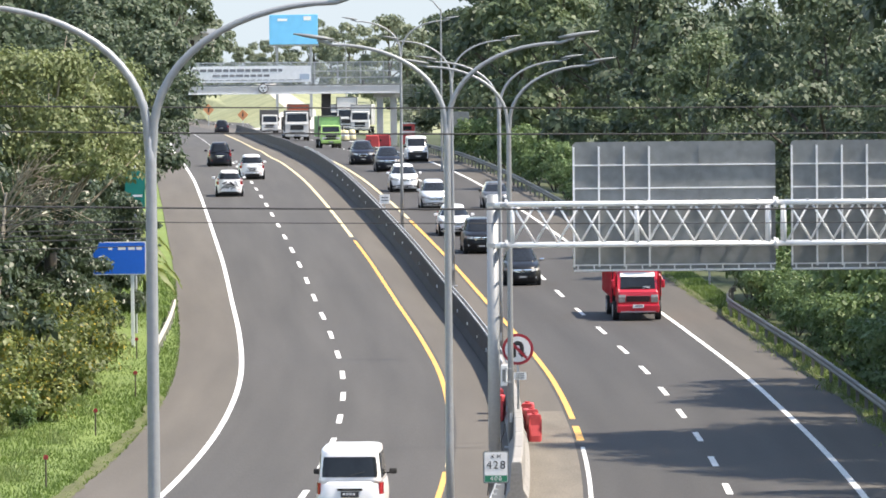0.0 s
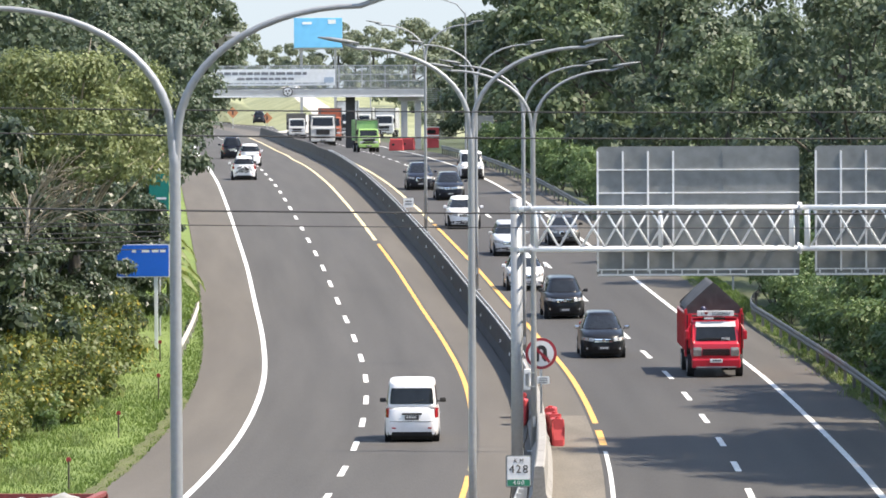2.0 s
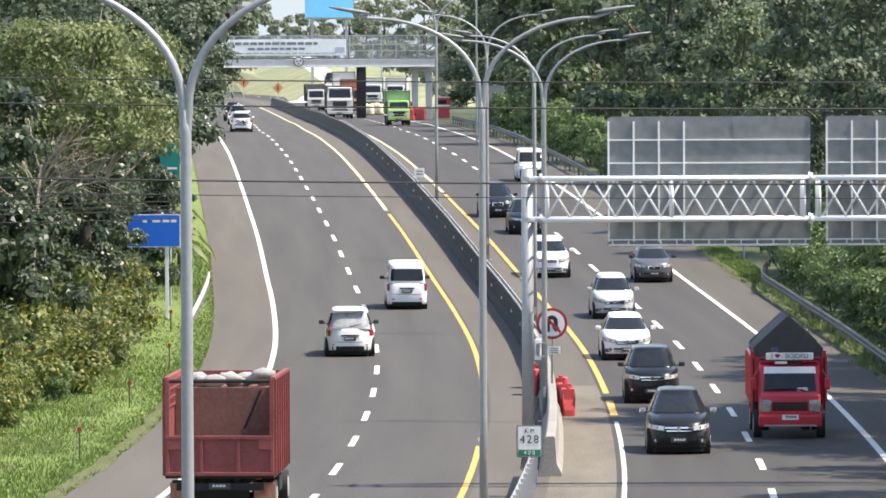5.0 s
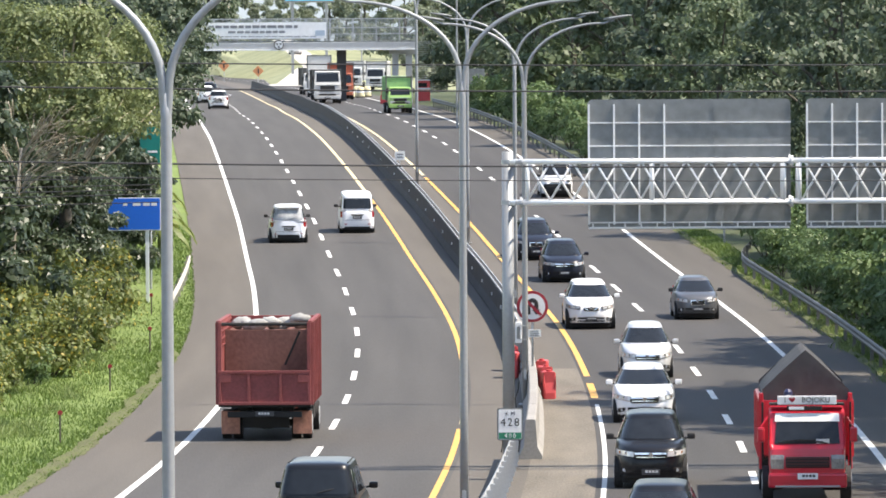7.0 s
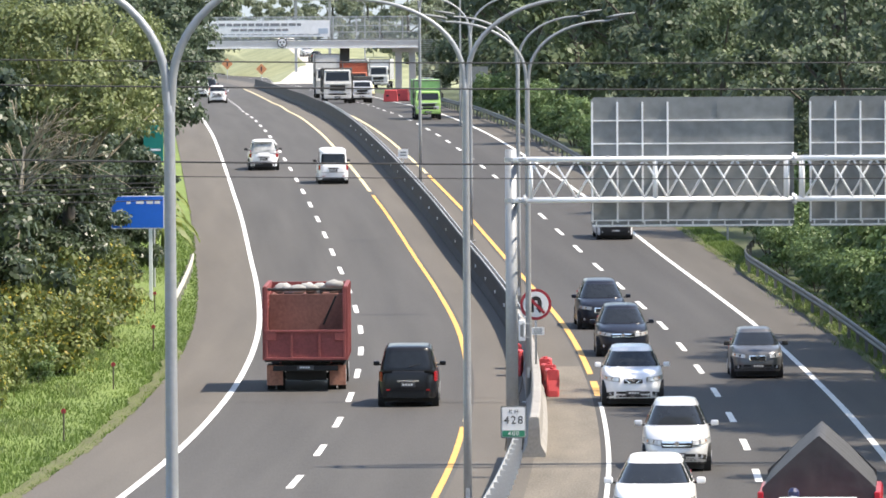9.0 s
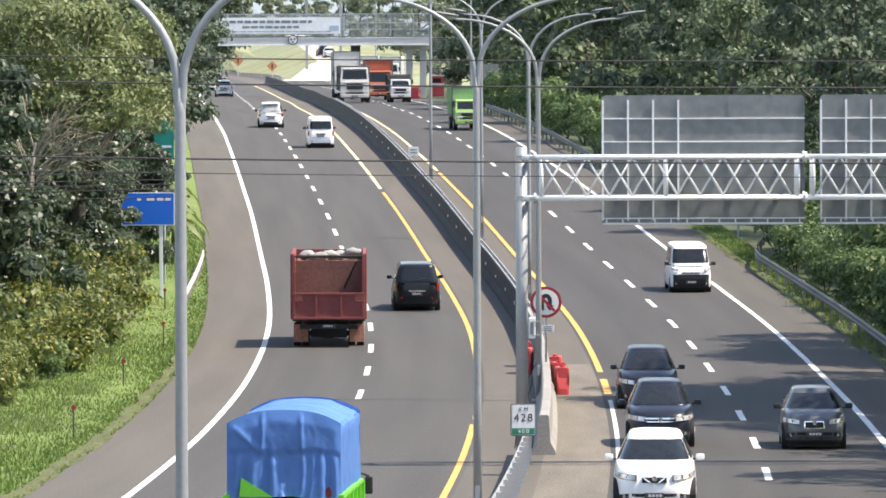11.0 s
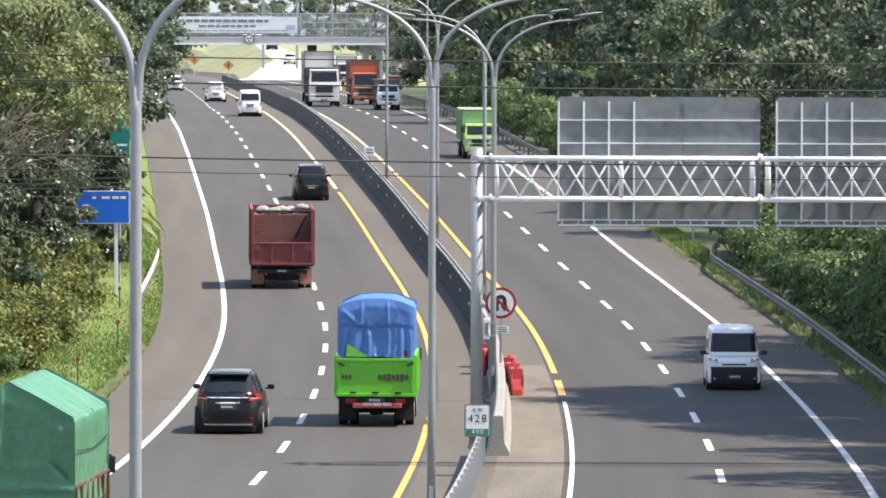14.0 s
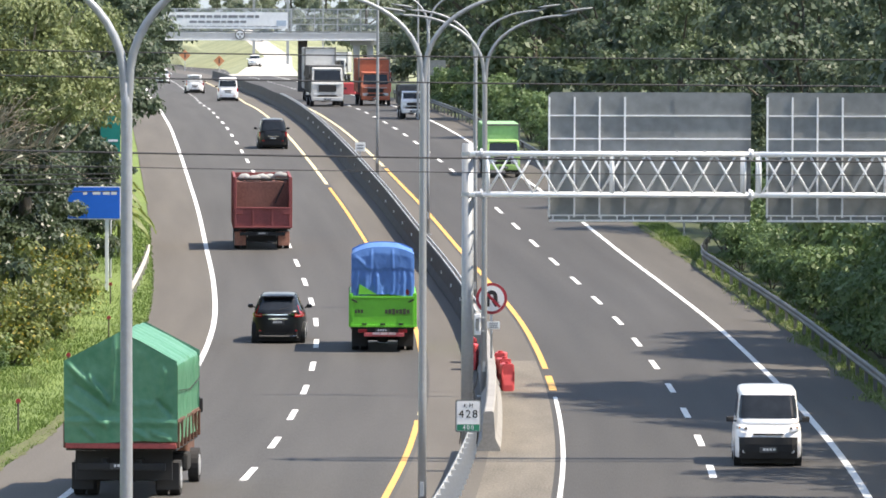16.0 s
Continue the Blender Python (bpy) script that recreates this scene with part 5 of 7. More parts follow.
    for a, b in zip(rings[:-1], rings[1:]):
        for k in range(M):
            bm.faces.new((a[k], a[(k + 1) % M], b[(k + 1) % M], b[k]))
    bm.faces.new(rings[0][::-1])
    bm.faces.new(rings[-1])
    part("cabin", bm, material, c, shade=True)

    def glass(nm, face, va, vb, frac, lab, material=None):
        g = []
        for i in range(6):
            y0, y1, ww, z = cab(va + (vb - va) * i / 5)
            row = []
            for j in range(25):
                f = math.sin((2 * j / 24 - 1) * math.pi / 2) * (frac - (0.02 if i in (0, 5) else 0))
                x = f * ww
                yy = (y1 - y0) / 2 * (1 - abs(f) ** cab_square) ** (1 / cab_square) + 0.012
                row.append((x, (y0 + y1) / 2 + face * yy, z))
            g.append(row)
        return grid_part(nm, g, material or GLASS, c, lab, 0.02, (0, 0, (zb + zt) / 2))

    glass("windscreen", 1, glass_low, 0.9, 0.95, "dark windscreen")
    glass("rear_window", -1, rear_low, rear_high, 0.88, "dark rear window", rear_glass)
    for s in (-1, 1):
        for ua, ub in ((-0.86, -0.42), (-0.36, 0.14), (0.2, 0.72)):
            g = []
            for i in range(4):
                y0, y1, ww, z = cab(0.16 + 0.74 * i / 3)
                row = []
                for j in range(9):
                    f = ua + (ub - ua) * j / 8
                    row.append((s * (ww * (1 - abs(f) ** cab_square) ** (1 / cab_square) + 0.008), (y0 + y1) / 2 + f * (y1 - y0) / 2, z))
                g.append(row)
            grid_part("side_window", g, GLASS, c, "", 0.02, (0, 0, (zb + zt) / 2))

    def patch(nm, x0, x1, z0, z1, face, mtl, lab="", proud=0.012, slant=0.0, parent=None, n=6):
        g = [[skin(x0 + (x1 - x0) * j / n, z0 + (z1 - z0) * i / 3 + slant * j / n, face, proud) for j in range(n + 1)] for i in range(4)]
        return grid_part(nm, g, mtl, parent or c, lab, 0.05, (0, 0, 0.6))

    fa, ra = h - 0.8, -h + 0.78
    for s in (-1, 1):
        for y in (fa, ra):
            part("wheel_arch", rod((s * (w - 0.2), y, wheel_r), (s * (w - 0.004), y, wheel_r), wheel_r + 0.06, seg=22), UNDER, c)
            wheel(c, s * (w - 0.1), y, wheel_r, 0.2, rim)
        part("mirror", box((0.19, 0.12, 0.14), (s * (w + 0.1), yb1 - 0.42, belt + 0.08), 0.04), mirror or material, c)
        part("mirror_arm", rod((s * (w - 0.06), yb1 - 0.4, belt + 0.03), (s * (w + 0.06), yb1 - 0.42, belt + 0.05), 0.022, seg=6), BLACK, c)
        # front lights
        lift = 0.12 if black_nose else 0.0
        if black_nose:
            hl = patch("headlight", s * w * 0.62, s * w * 0.94, nose - 0.03, nose + 0.04, 1, CLEAR_LAMP, "clear swept headlight", 0.015, 0.07)
        else:
            patch("headlight_bezel", s * w * 0.43, s * w * 0.97, nose - 0.155, nose - 0.02, 1, DULL_STEEL, "", 0.008, 0.045)
            hl = patch("headlight", s * w * 0.47, s * w * 0.95, nose - 0.14, nose - 0.03, 1, CLEAR_LAMP, "clear swept headlight", 0.017, 0.045)
        part("bulb", rod(skin(s * w * 0.66, nose - 0.06 + lift, 1, -0.02), skin(s * w * 0.66, nose - 0.06 + lift, 1, 0.024), 0.042, seg=10), CHROME, hl)
        part("indicator", rod(skin(s * w * 0.84, nose - 0.045 + lift, 1, -0.02), skin(s * w * 0.84, nose - 0.045 + lift, 1, 0.022), 0.03, seg=8), AMBER_LAMP, hl)
        fl = patch("fog_light", s * w * 0.62, s * w * 0.86, ride + 0.13, ride + 0.25, 1, UNDER, "", 0.012, -0.04)
        part("fog_lens", rod(skin(s * w * 0.72, ride + 0.18, 1, 0.0), skin(s * w * 0.72, ride + 0.18, 1, 0.024), 0.045, seg=10), CLEAR_LAMP, fl)
        # rear lights
        if lamps == "ell":
            tl = patch("tail_light", s * w * 0.62, s * w * 0.965, tail - 0.15, tail - 0.02, -1, RED_GLASS, "red tail light with a bright rim", 0.014)
            g = []
            for i in range(6):
                y0, y1, ww, z = cab(0.02 + 0.5 * i / 5)
                g.append([(s * f * ww, (y0 + y1) / 2 - (y1 - y0) / 2 * (1 - f ** cab_square) ** (1 / cab_square) - 0.014, z) for f in np.linspace(0.86, 0.985, 5)])
            grid_part("upper_lens", g, RED_GLASS, tl, "", 0.02, (0, 0, (zb + zt) / 2))
            patch("lamp_strip", s * w * 0.64, s * w * 0.93, tail - 0.1, tail - 0.07, -1, PALE_RED, "pale strip in the tail light", 0.02, parent=tl)
        elif lamps == "slim":
            patch("tail_light", s * w * 0.86, s * w * 0.975, tail - 0.3, tail - 0.02, -1, RED_GLASS, "slim red tail light", 0.012)
        elif lamps == "tall":
            patch("tail_light", s * w * 0.8, s * w * 0.965, tail - 0.26, tail - 0.05, -1, RED_GLASS, "red tail light", 0.015)
            y0, y1, ww, z = cab(0.16)
            part("upper_tail_light", box((0.05, 0.06, 0.16), (s * (ww - 0.06), y0 + 0.06, z + 0.01), 0.02, pose(0, 0, 0, -10, 0, 0)), RED_GLASS, c)
        else:
            patch("tail_light", s * w * 0.52, s * w * 0.965, tail - 0.24, tail - 0.08, -1, RED_GLASS, "red tail light", 0.015)
    if black_nose:
        patch("front_bumper", -w * 0.985, w * 0.985, ride + 0.0, nose - 0.15, 1, BLACK, "black front bumper", 0.03, n=14)
        patch("grille", -w * 0.45, w * 0.45, nose - 0.1, nose - 0.06, 1, UNDER, "", 0.012)
    else:
        intake = patch("air_intake", -w * 0.54, w * 0.54, ride + 0.08, ride + 0.25, 1, UNDER, "dark lower air intake", 0.01, n=10)
        for k in range(2):
            patch("intake_slat", -w * 0.5, w * 0.5, ride + 0.12 + 0.06 * k, ride + 0.135 + 0.06 * k, 1, BLACK, "", 0.018, parent=intake, n=8)
        if grille == "bar":
            g = patch("grille", -w * 0.44, w * 0.44, nose - 0.2, nose - 0.06, 1, UNDER, "", 0.012)
            patch("grille_bar", -w * 0.44, w * 0.44, nose - 0.09, nose - 0.045, 1, CHROME, "chrome grille bar", 0.022, parent=g)
            patch("grille_bar", -w * 0.4, w * 0.4, nose - 0.165, nose - 0.14, 1, CHROME, "", 0.02, parent=g)
        elif grille == "vee":
            g = patch("grille", -w * 0.3, w * 0.3, nose - 0.19, nose - 0.07, 1, UNDER, "dark grille with a chrome V", 0.012)
            for s in (-1, 1):
                patch("grille_rim", s * w * 0.1, s * w * 0.26, nose - 0.2, nose - 0.165, 1, CHROME, "", 0.024, 0.1, g)
        else:
            g = patch("grille", -w * 0.3, w * 0.3, nose - 0.24, nose - 0.07, 1, UNDER, "dark grille with chrome rim", 0.012)
            for z in (nose - 0.255, nose - 0.085):
                patch("grille_rim", -w * 0.3, w * 0.3, z, z + 0.028, 1, CHROME, "", 0.022, parent=g)
            for s in (-1, 1):
                patch("grille_rim", s * w * 0.28, s * w * 0.32, nose - 0.25, nose - 0.07, 1, CHROME, "", 0.022, parent=g)
        part("badge", rod(skin(0, nose - 0.1, 1, 0.0), skin(0, nose - 0.1, 1, 0.035), 0.06, seg=14), CHROME, g)
        patch("bumper_lip", -w * 0.85, w * 0.85, ride + 0.0, ride + 0.05, 1, UNDER, "", 0.012, n=10)
    plate(c, skin(0, front_plate, 1).y + 0.03, front_plate, 1)
    plate(c, skin(0, plate_z, -1).y - 0.02, plate_z, -1)
    patch("tailgate_seam", -w * 0.8, w * 0.8, plate_z - 0.13, plate_z - 0.115, -1, UNDER, "", 0.004, n=10)
    patch("rear_valance", -w * 0.88, w * 0.88, ride, ride + (0.19 if low_black else 0.12), -1, UNDER, "dark lower bumper", 0.012, n=10)
    patch("plate_garnish", -w * 0.36, w * 0.36, plate_z + 0.09, plate_z + 0.14, -1, CHROME if chrome_strip else UNDER, "", 0.015)
    part("rear_wiper", rod((0.02, cab(rear_low + 0.05)[0] - 0.03, cab(rear_low + 0.05)[3]), (0.36, cab(rear_low + 0.2)[0] - 0.02, cab(rear_low + 0.16)[3]), 0.012, seg=6), BLACK, c)
    for s in (-1, 1):
        part("bumper_reflector", box((0.12, 0.02, 0.04), (s * w * 0.66, skin(s * w * 0.66, ride + 0.24, -1).y - 0.01, ride + 0.24), 0.005), RED_GLASS, c)
    if lamps == "ell":
        patch("chrome_garnish", -w * 0.6, w * 0.6, tail - 0.075, tail - 0.045, -1, CHROME, "chrome strip over the tailgate", 0.018, n=10)
        patch("skid_plate", -w * 0.7, w * 0.7, ride + 0.05, ride + 0.09, -1, CHROME, "silver bumper strip", 0.03, n=10)
    if spoiler:
        part("spoiler", box((2 * cab(1)[2] - 0.16, 0.28, 0.05), (0, yt0 - 0.06, zt + 0.02), 0.02), material, c)
    if rack:
        for s in (-1, 1):
            part("roof_rail", rod((s * (cab(1)[2] - 0.07), yt0 + 0.35, high - 0.035), (s * (cab(1)[2] - 0.07), yt1 - 0.3, high - 0.035), 0.02, seg=8), BLACK, c)
    if deco:
        for k in range(12):
            part("sticker", box((rng.uniform(0.15, 0.4), 0.02, rng.uniform(0.05, 0.14)), (rng.uniform(-0.55, 0.55), -h - 0.012, rng.uniform(0.55, 0.95)), 0.004, pose(0, 0, 0, 0, rng.uniform(-40, 40), 0)), [PANEL_BACK, UNDER, GALV][k % 3], c, "dark sticker on the tailgate")
    return c


def minibus(name, label, material, long=4.05, wide=1.66, high=1.9, black_nose=True):
    return car(name, label, material, long, wide, high, belt=1.06, nose=0.88, hood_long=0.4, screen=0.62, rear_in=0.14, tail=1.06, roof_in=0.13, wheel_r=0.29, square=8.0, cab_square=9.0, lamps="slim",
               glass_low=0.2, rear_low=0.2, rear_high=0.81, plate_z=0.76, category="van", mirror=BLACK, black_nose=black_nose, front_plate=0.42)


def truck_base(name, label, long, wide, category="truck"):
    c = thing(name, label, category)
    h, w = long / 2, wide / 2
    for s in (-1, 1):
        part("chassis_rail", box((0.12, long - 0.8, 0.22), (s * 0.4, -0.2, 0.78), 0.01), UNDER, c)
        wheel(c, s * (w - 0.16), h - 1.0, 0.4, 0.24)
        for x in (w - 0.16, w - 0.46):
            wheel(c, s * x, -h + 1.5, 0.4, 0.24)
    part("rear_axle", rod((-w + 0.2, -h + 1.5, 0.42), (w - 0.2, -h + 1.5, 0.42), 0.1), UNDER, c)
    part("differential", box((0.4, 0.45, 0.4), (0, -h + 1.5, 0.46), 0.1), UNDER, c)
    part("fuel_tank", box((0.45, 0.9, 0.42), (w - 0.3, 0.4, 0.62), 0.08), UNDER, c)
    return c


def truck_cab(c, long, wide, high, material, trim=None, bumper=None):
    """A cab-over at the front end."""
    h, w = long / 2, wide / 2
    z0, sill = 0.55, max(1.42, high - 0.99)
    out = [(h - 1.65, z0), (h - 1.65, high - 0.05), (h - 1.55, high), (h - 0.55, high), (h - 0.35, high - 0.12), (h - 0.1, sill), (h - 0.02, sill - 0.22), (h, 0.8), (h - 0.02, z0)]
    shell = prism(out, -w, w, bevel=0.07)
    for v in shell.verts:
        if v.co.z > sill:
            v.co.x *= 1 - 0.07 * (v.co.z - sill) / (high - sill)
    cab = part("cab", shell, material, c)
    y0, y1, za, zb = h - 0.1, h - 0.35, sill, high - 0.12
    pane(c, "windscreen", ((w, y0, za), (-w, y0, za), (-w * 0.94, y1, zb), (w * 0.94, y1, zb)), (0.02, 0.1, 0.07), proud=0.012, label="dark windscreen")
    for s in (-1, 1):
        part("side_window", box((0.02, 0.7, 0.55), (s * (w - 0.012), h - 0.85, sill + 0.3), 0.01), GLASS, c)
        part("mirror", box((0.15, 0.08, 0.34), (s * (w + 0.14), h - 0.15, sill + 0.33), 0.03), BLACK, c)
        part("mirror_arm", rod((s * w * 0.95, h - 0.25, sill + 0.58), (s * (w + 0.14), h - 0.15, sill + 0.51), 0.02, seg=6), BLACK, c)
        part("headlight", box((0.42, 0.06, 0.22), (s * (w - 0.32), h + 0.005, 0.86), 0.03), CLEAR_LAMP, c, "clear headlight")
        part("wiper", box((0.5, 0.02, 0.02), (s * 0.3, h - 0.09, sill + 0.08), 0, pose(0, 0, 0, 0, 12 * s, 0)), BLACK, c)
    part("grille", box((wide * 0.56, 0.05, 0.2 + 0.55 * (sill - 1.42)), (0, h + 0.0, 1.05 + 0.6 * (sill - 1.42)), 0.03), trim or BLACK, c)
    part("grille_bar", box((wide * 0.78, 0.05, 0.05), (0, h + 0.01, 1.2 + 0.9 * (sill - 1.42)), 0.01), trim or GALV, c)
    part("front_bumper", box((wide - 0.02, 0.2, 0.3), (0, h - 0.02, 0.58), 0.05), bumper or material, c)
    plate(c, h + 0.1, 0.56, 1, 0.5)
    return cab


TARP_BLACK = mat("dark grey tarpaulin", (0.05, 0.051, 0.054), 0.7, 0, 0.2, 0.9, 6, 0.15)
TARP_BLUE = mat("blue tarpaulin", (0.075, 0.18, 0.46), 0.5, 0, 0.14, 0.8, 5, 0.4)
TARP_GREEN = mat("dusty green tarpaulin", (0.05, 0.215, 0.115), 0.42, 0, 0.16, 1.3, 6, 0.4, (0.115, 0.27, 0.165))
RUST_RED = mat("faded red truck body", (0.21, 0.052, 0.05), 0.7, 0, 0.35, 1.2, 14, 0.2)
LIME = mat("lime green truck paint", (0.14, 0.5, 0.03), 0.4, 0, 0.1, 1.2, 9)
RUST = mat("rusty brown steel", (0.12, 0.06, 0.04), 0.8, 0, 0.3, 1.5, 14, 0.2)
SACK = mat("pale sacks", (0.3, 0.3, 0.29), 0.9, 0, 0.3, 3, 12, 0.3)


def open_bed(c, long, wide, z0, z1, material, y0, y1, ribs=4, rear_split=None, tail_ribs=True):
    """A high-sided open load bed with posts and ribs."""
    w = wide / 2
    part("bed_floor", box((wide, y1 - y0, 0.12), (0, (y0 + y1) / 2, z0), 0.01), UNDER, c)
    for s in (-1, 1):
        side = part("side_wall", box((0.06, y1 - y0, z1 - z0), (s * (w - 0.03), (y0 + y1) / 2, (z0 + z1) / 2), 0.01), material, c)
        for k in range(ribs + 1):
            part("rib", box((0.07, 0.08, z1 - z0), (s * (w + 0.03), y0 + 0.05 + k * (y1 - y0 - 0.1) / ribs, (z0 + z1) / 2), 0.01), material, side)
        part("top_rail", box((0.12, y1 - y0, 0.09), (s * (w - 0.02), (y0 + y1) / 2, z1), 0.02), material, side)
    part("head_wall", box((wide, 0.06, z1 - z0), (0, y1 - 0.03, (z0 + z1) / 2), 0.01), material, c)
    zm = rear_split or (z0 + z1) / 2
    tail = part("tailgate", box((wide, 0.06, zm - z0), (0, y0 + 0.03, (z0 + zm) / 2), 0.01), material, c)
    for x in (-w + 0.05, -w * 0.34, w * 0.34, w - 0.05) if tail_ribs else (-w + 0.04, w - 0.04):
        part("rib", box((0.08, 0.06, zm - z0), (x, y0 - 0.02, (z0 + zm) / 2), 0.01), material, tail)
    for z in (z0 + 0.04, zm - 0.04):
        part("rail", box((wide, 0.07, 0.08), (0, y0 - 0.025, z), 0.01), material, tail)
    return tail


def rear_kit(c, long, wide, mud=None, lights=True):
    h, w = long / 2, wide / 2
    part("rear_beam", box((wide * 0.8, 0.1, 0.16), (0, -h + 0.08, 0.72), 0.02), UNDER, c)
    for s in (-1, 1):
        part("mud_flap", box((0.5, 0.03, 0.62), (s * (w - 0.28), -h + 0.95, 0.46), 0.01), mud or BLACK, c)
        if lights:
            part("tail_light", box((0.3, 0.05, 0.13), (s * (w - 0.4), -h + 0.02, 0.72), 0.02), RED_GLASS, c, "red tail light")
    plate(c, -h + 0.01, 0.74, -1, 0.5)


def dump_truck():
    long, wide = 6.6, 2.5
    c = truck_base("cargo_truck", "faded red high-sided truck loaded with sacks", long, wide)
    truck_cab(c, long, 1.9, 2.25, RUST_RED)
    y0, y1, z0, z1 = -3.3, 1.55, 0.98, 3.2
    open_bed(c, long, wide, z0, z1, RUST_RED, y0, y1, 6, 1.9)
    dusty = mat("dusty brown-red boards", (0.2, 0.095, 0.075), 0.85, 0, 0.35, 0.9, 10, 0.2)
    # added in place of the head wall, nearer the tail so it catches light
    part("inner_board", box((wide - 0.16, 0.03, z1 - z0 - 0.35), (0, y0 + 1.9, (z0 + z1) / 2 - 0.1), 0.01), dusty, c, "dusty brown-red inner board")
    part("load", box((wide - 0.2, y1 - y0 - 2.1, 1.8), (0, (y0 + y1) / 2 + 0.95, 2.0), 0.1), dusty, c, "dusty load behind the inner board")
    for s in (-1, 1):
        # lattice of slots high on the side walls, of bars set inside
        for k in range(14):
            part("lattice_bar", box((0.025, 0.09, 0.62), (s * (wide / 2 - 0.075), y0 + 0.3 + 0.32 * k, 2.86), 0.008), RUST_RED, c)
        for z in (2.56, 2.76, 2.96, 3.14):
            part("lattice_rail", box((0.03, y1 - y0 - 0.3, 0.05), (s * (wide / 2 - 0.08), (y0 + y1) / 2, z), 0.008), RUST_RED, c)
        part("slot_board", box((0.01, y1 - y0 - 0.3, 0.6), (s * (wide / 2 - 0.064), (y0 + y1) / 2, 2.86)), dusty, c, "dark boards behind the lattice")
    part("top_bar", rod((-1.2, y0 + 0.03, z1 - 0.05), (1.2, y0 + 0.03, z1 - 0.05), 0.045), UNDER, c)
    for s in (-1, 1):
        part("corner_post", box((0.1, 0.1, z1 - z0), (s * 1.2, y0 + 0.02, (z0 + z1) / 2), 0.01), RUST_RED, c)
        part("hinge_box", box((0.3, 0.05, 0.24), (s * 1.05, y0 - 0.03, 1.7), 0.01), RUST_RED, c)
    part("strut", rod((0.95, y0 + 0.1, 2.95), (0.55, y0 + 0.3, 2.05), 0.035, seg=6), UNDER, c)
    for k in range(9):
        bm = bmesh.new()
        bmesh.ops.create_icosphere(bm, subdivisions=2, radius=0.22, matrix=pose((-0.8, -0.3, 0.05, 0.35, 0.85, 0.9, -0.5, 0.2, 0.7)[k], rng.uniform(y0 + 2.3, y0 + 3.4), (3.08, 3.04, 3.1, 3.06, 3.2, 3.02, 3.0, 3.0, 3.12)[k], rng.uniform(-20, 20), rng.uniform(-20, 20)) @ Matrix.Diagonal((1.3, 1, 0.7, 1)))
        for v in bm.verts:
            v.co += Vector((noise.noise(v.co * 6), noise.noise(v.co * 6 + Vector((9, 0, 0))), noise.noise(v.co * 6 + Vector((0, 9, 0))))) * 0.07
        part("sack", bm, SACK, c, "pale grey sack", shade=True)
    rear_kit(c, long, wide, mat("orange mud flap", (0.42, 0.2, 0.14), 0.7, 0, 0.4, 5, 12), False)
    part("spare_wheel_carrier", box((1.5, 1.0, 0.3), (0, -2.4, 0.95), 0.03), UNDER, c)
    part("rear_skirt", box((1.25, 0.04, 0.5), (0, -2.38, 0.56), 0.01), BLACK, c, "dark rubber skirt between the mud flaps")
    return c


def fold_depth(x, z, lines):
    """Depth at (x, z) of folds that run along lines: two ends, depth and width of each."""
    total = 0.0
    for xa, za, xb, zb, deep, wide in lines:
        dx, dz = xb - xa, zb - za
        q = min(1, max(0, ((x - xa) * dx + (z - za) * dz) / (dx * dx + dz * dz)))
        d = math.hypot(x - xa - q * dx, z - za - q * dz) / wide
        total += deep * math.exp(-d * d)
    return total


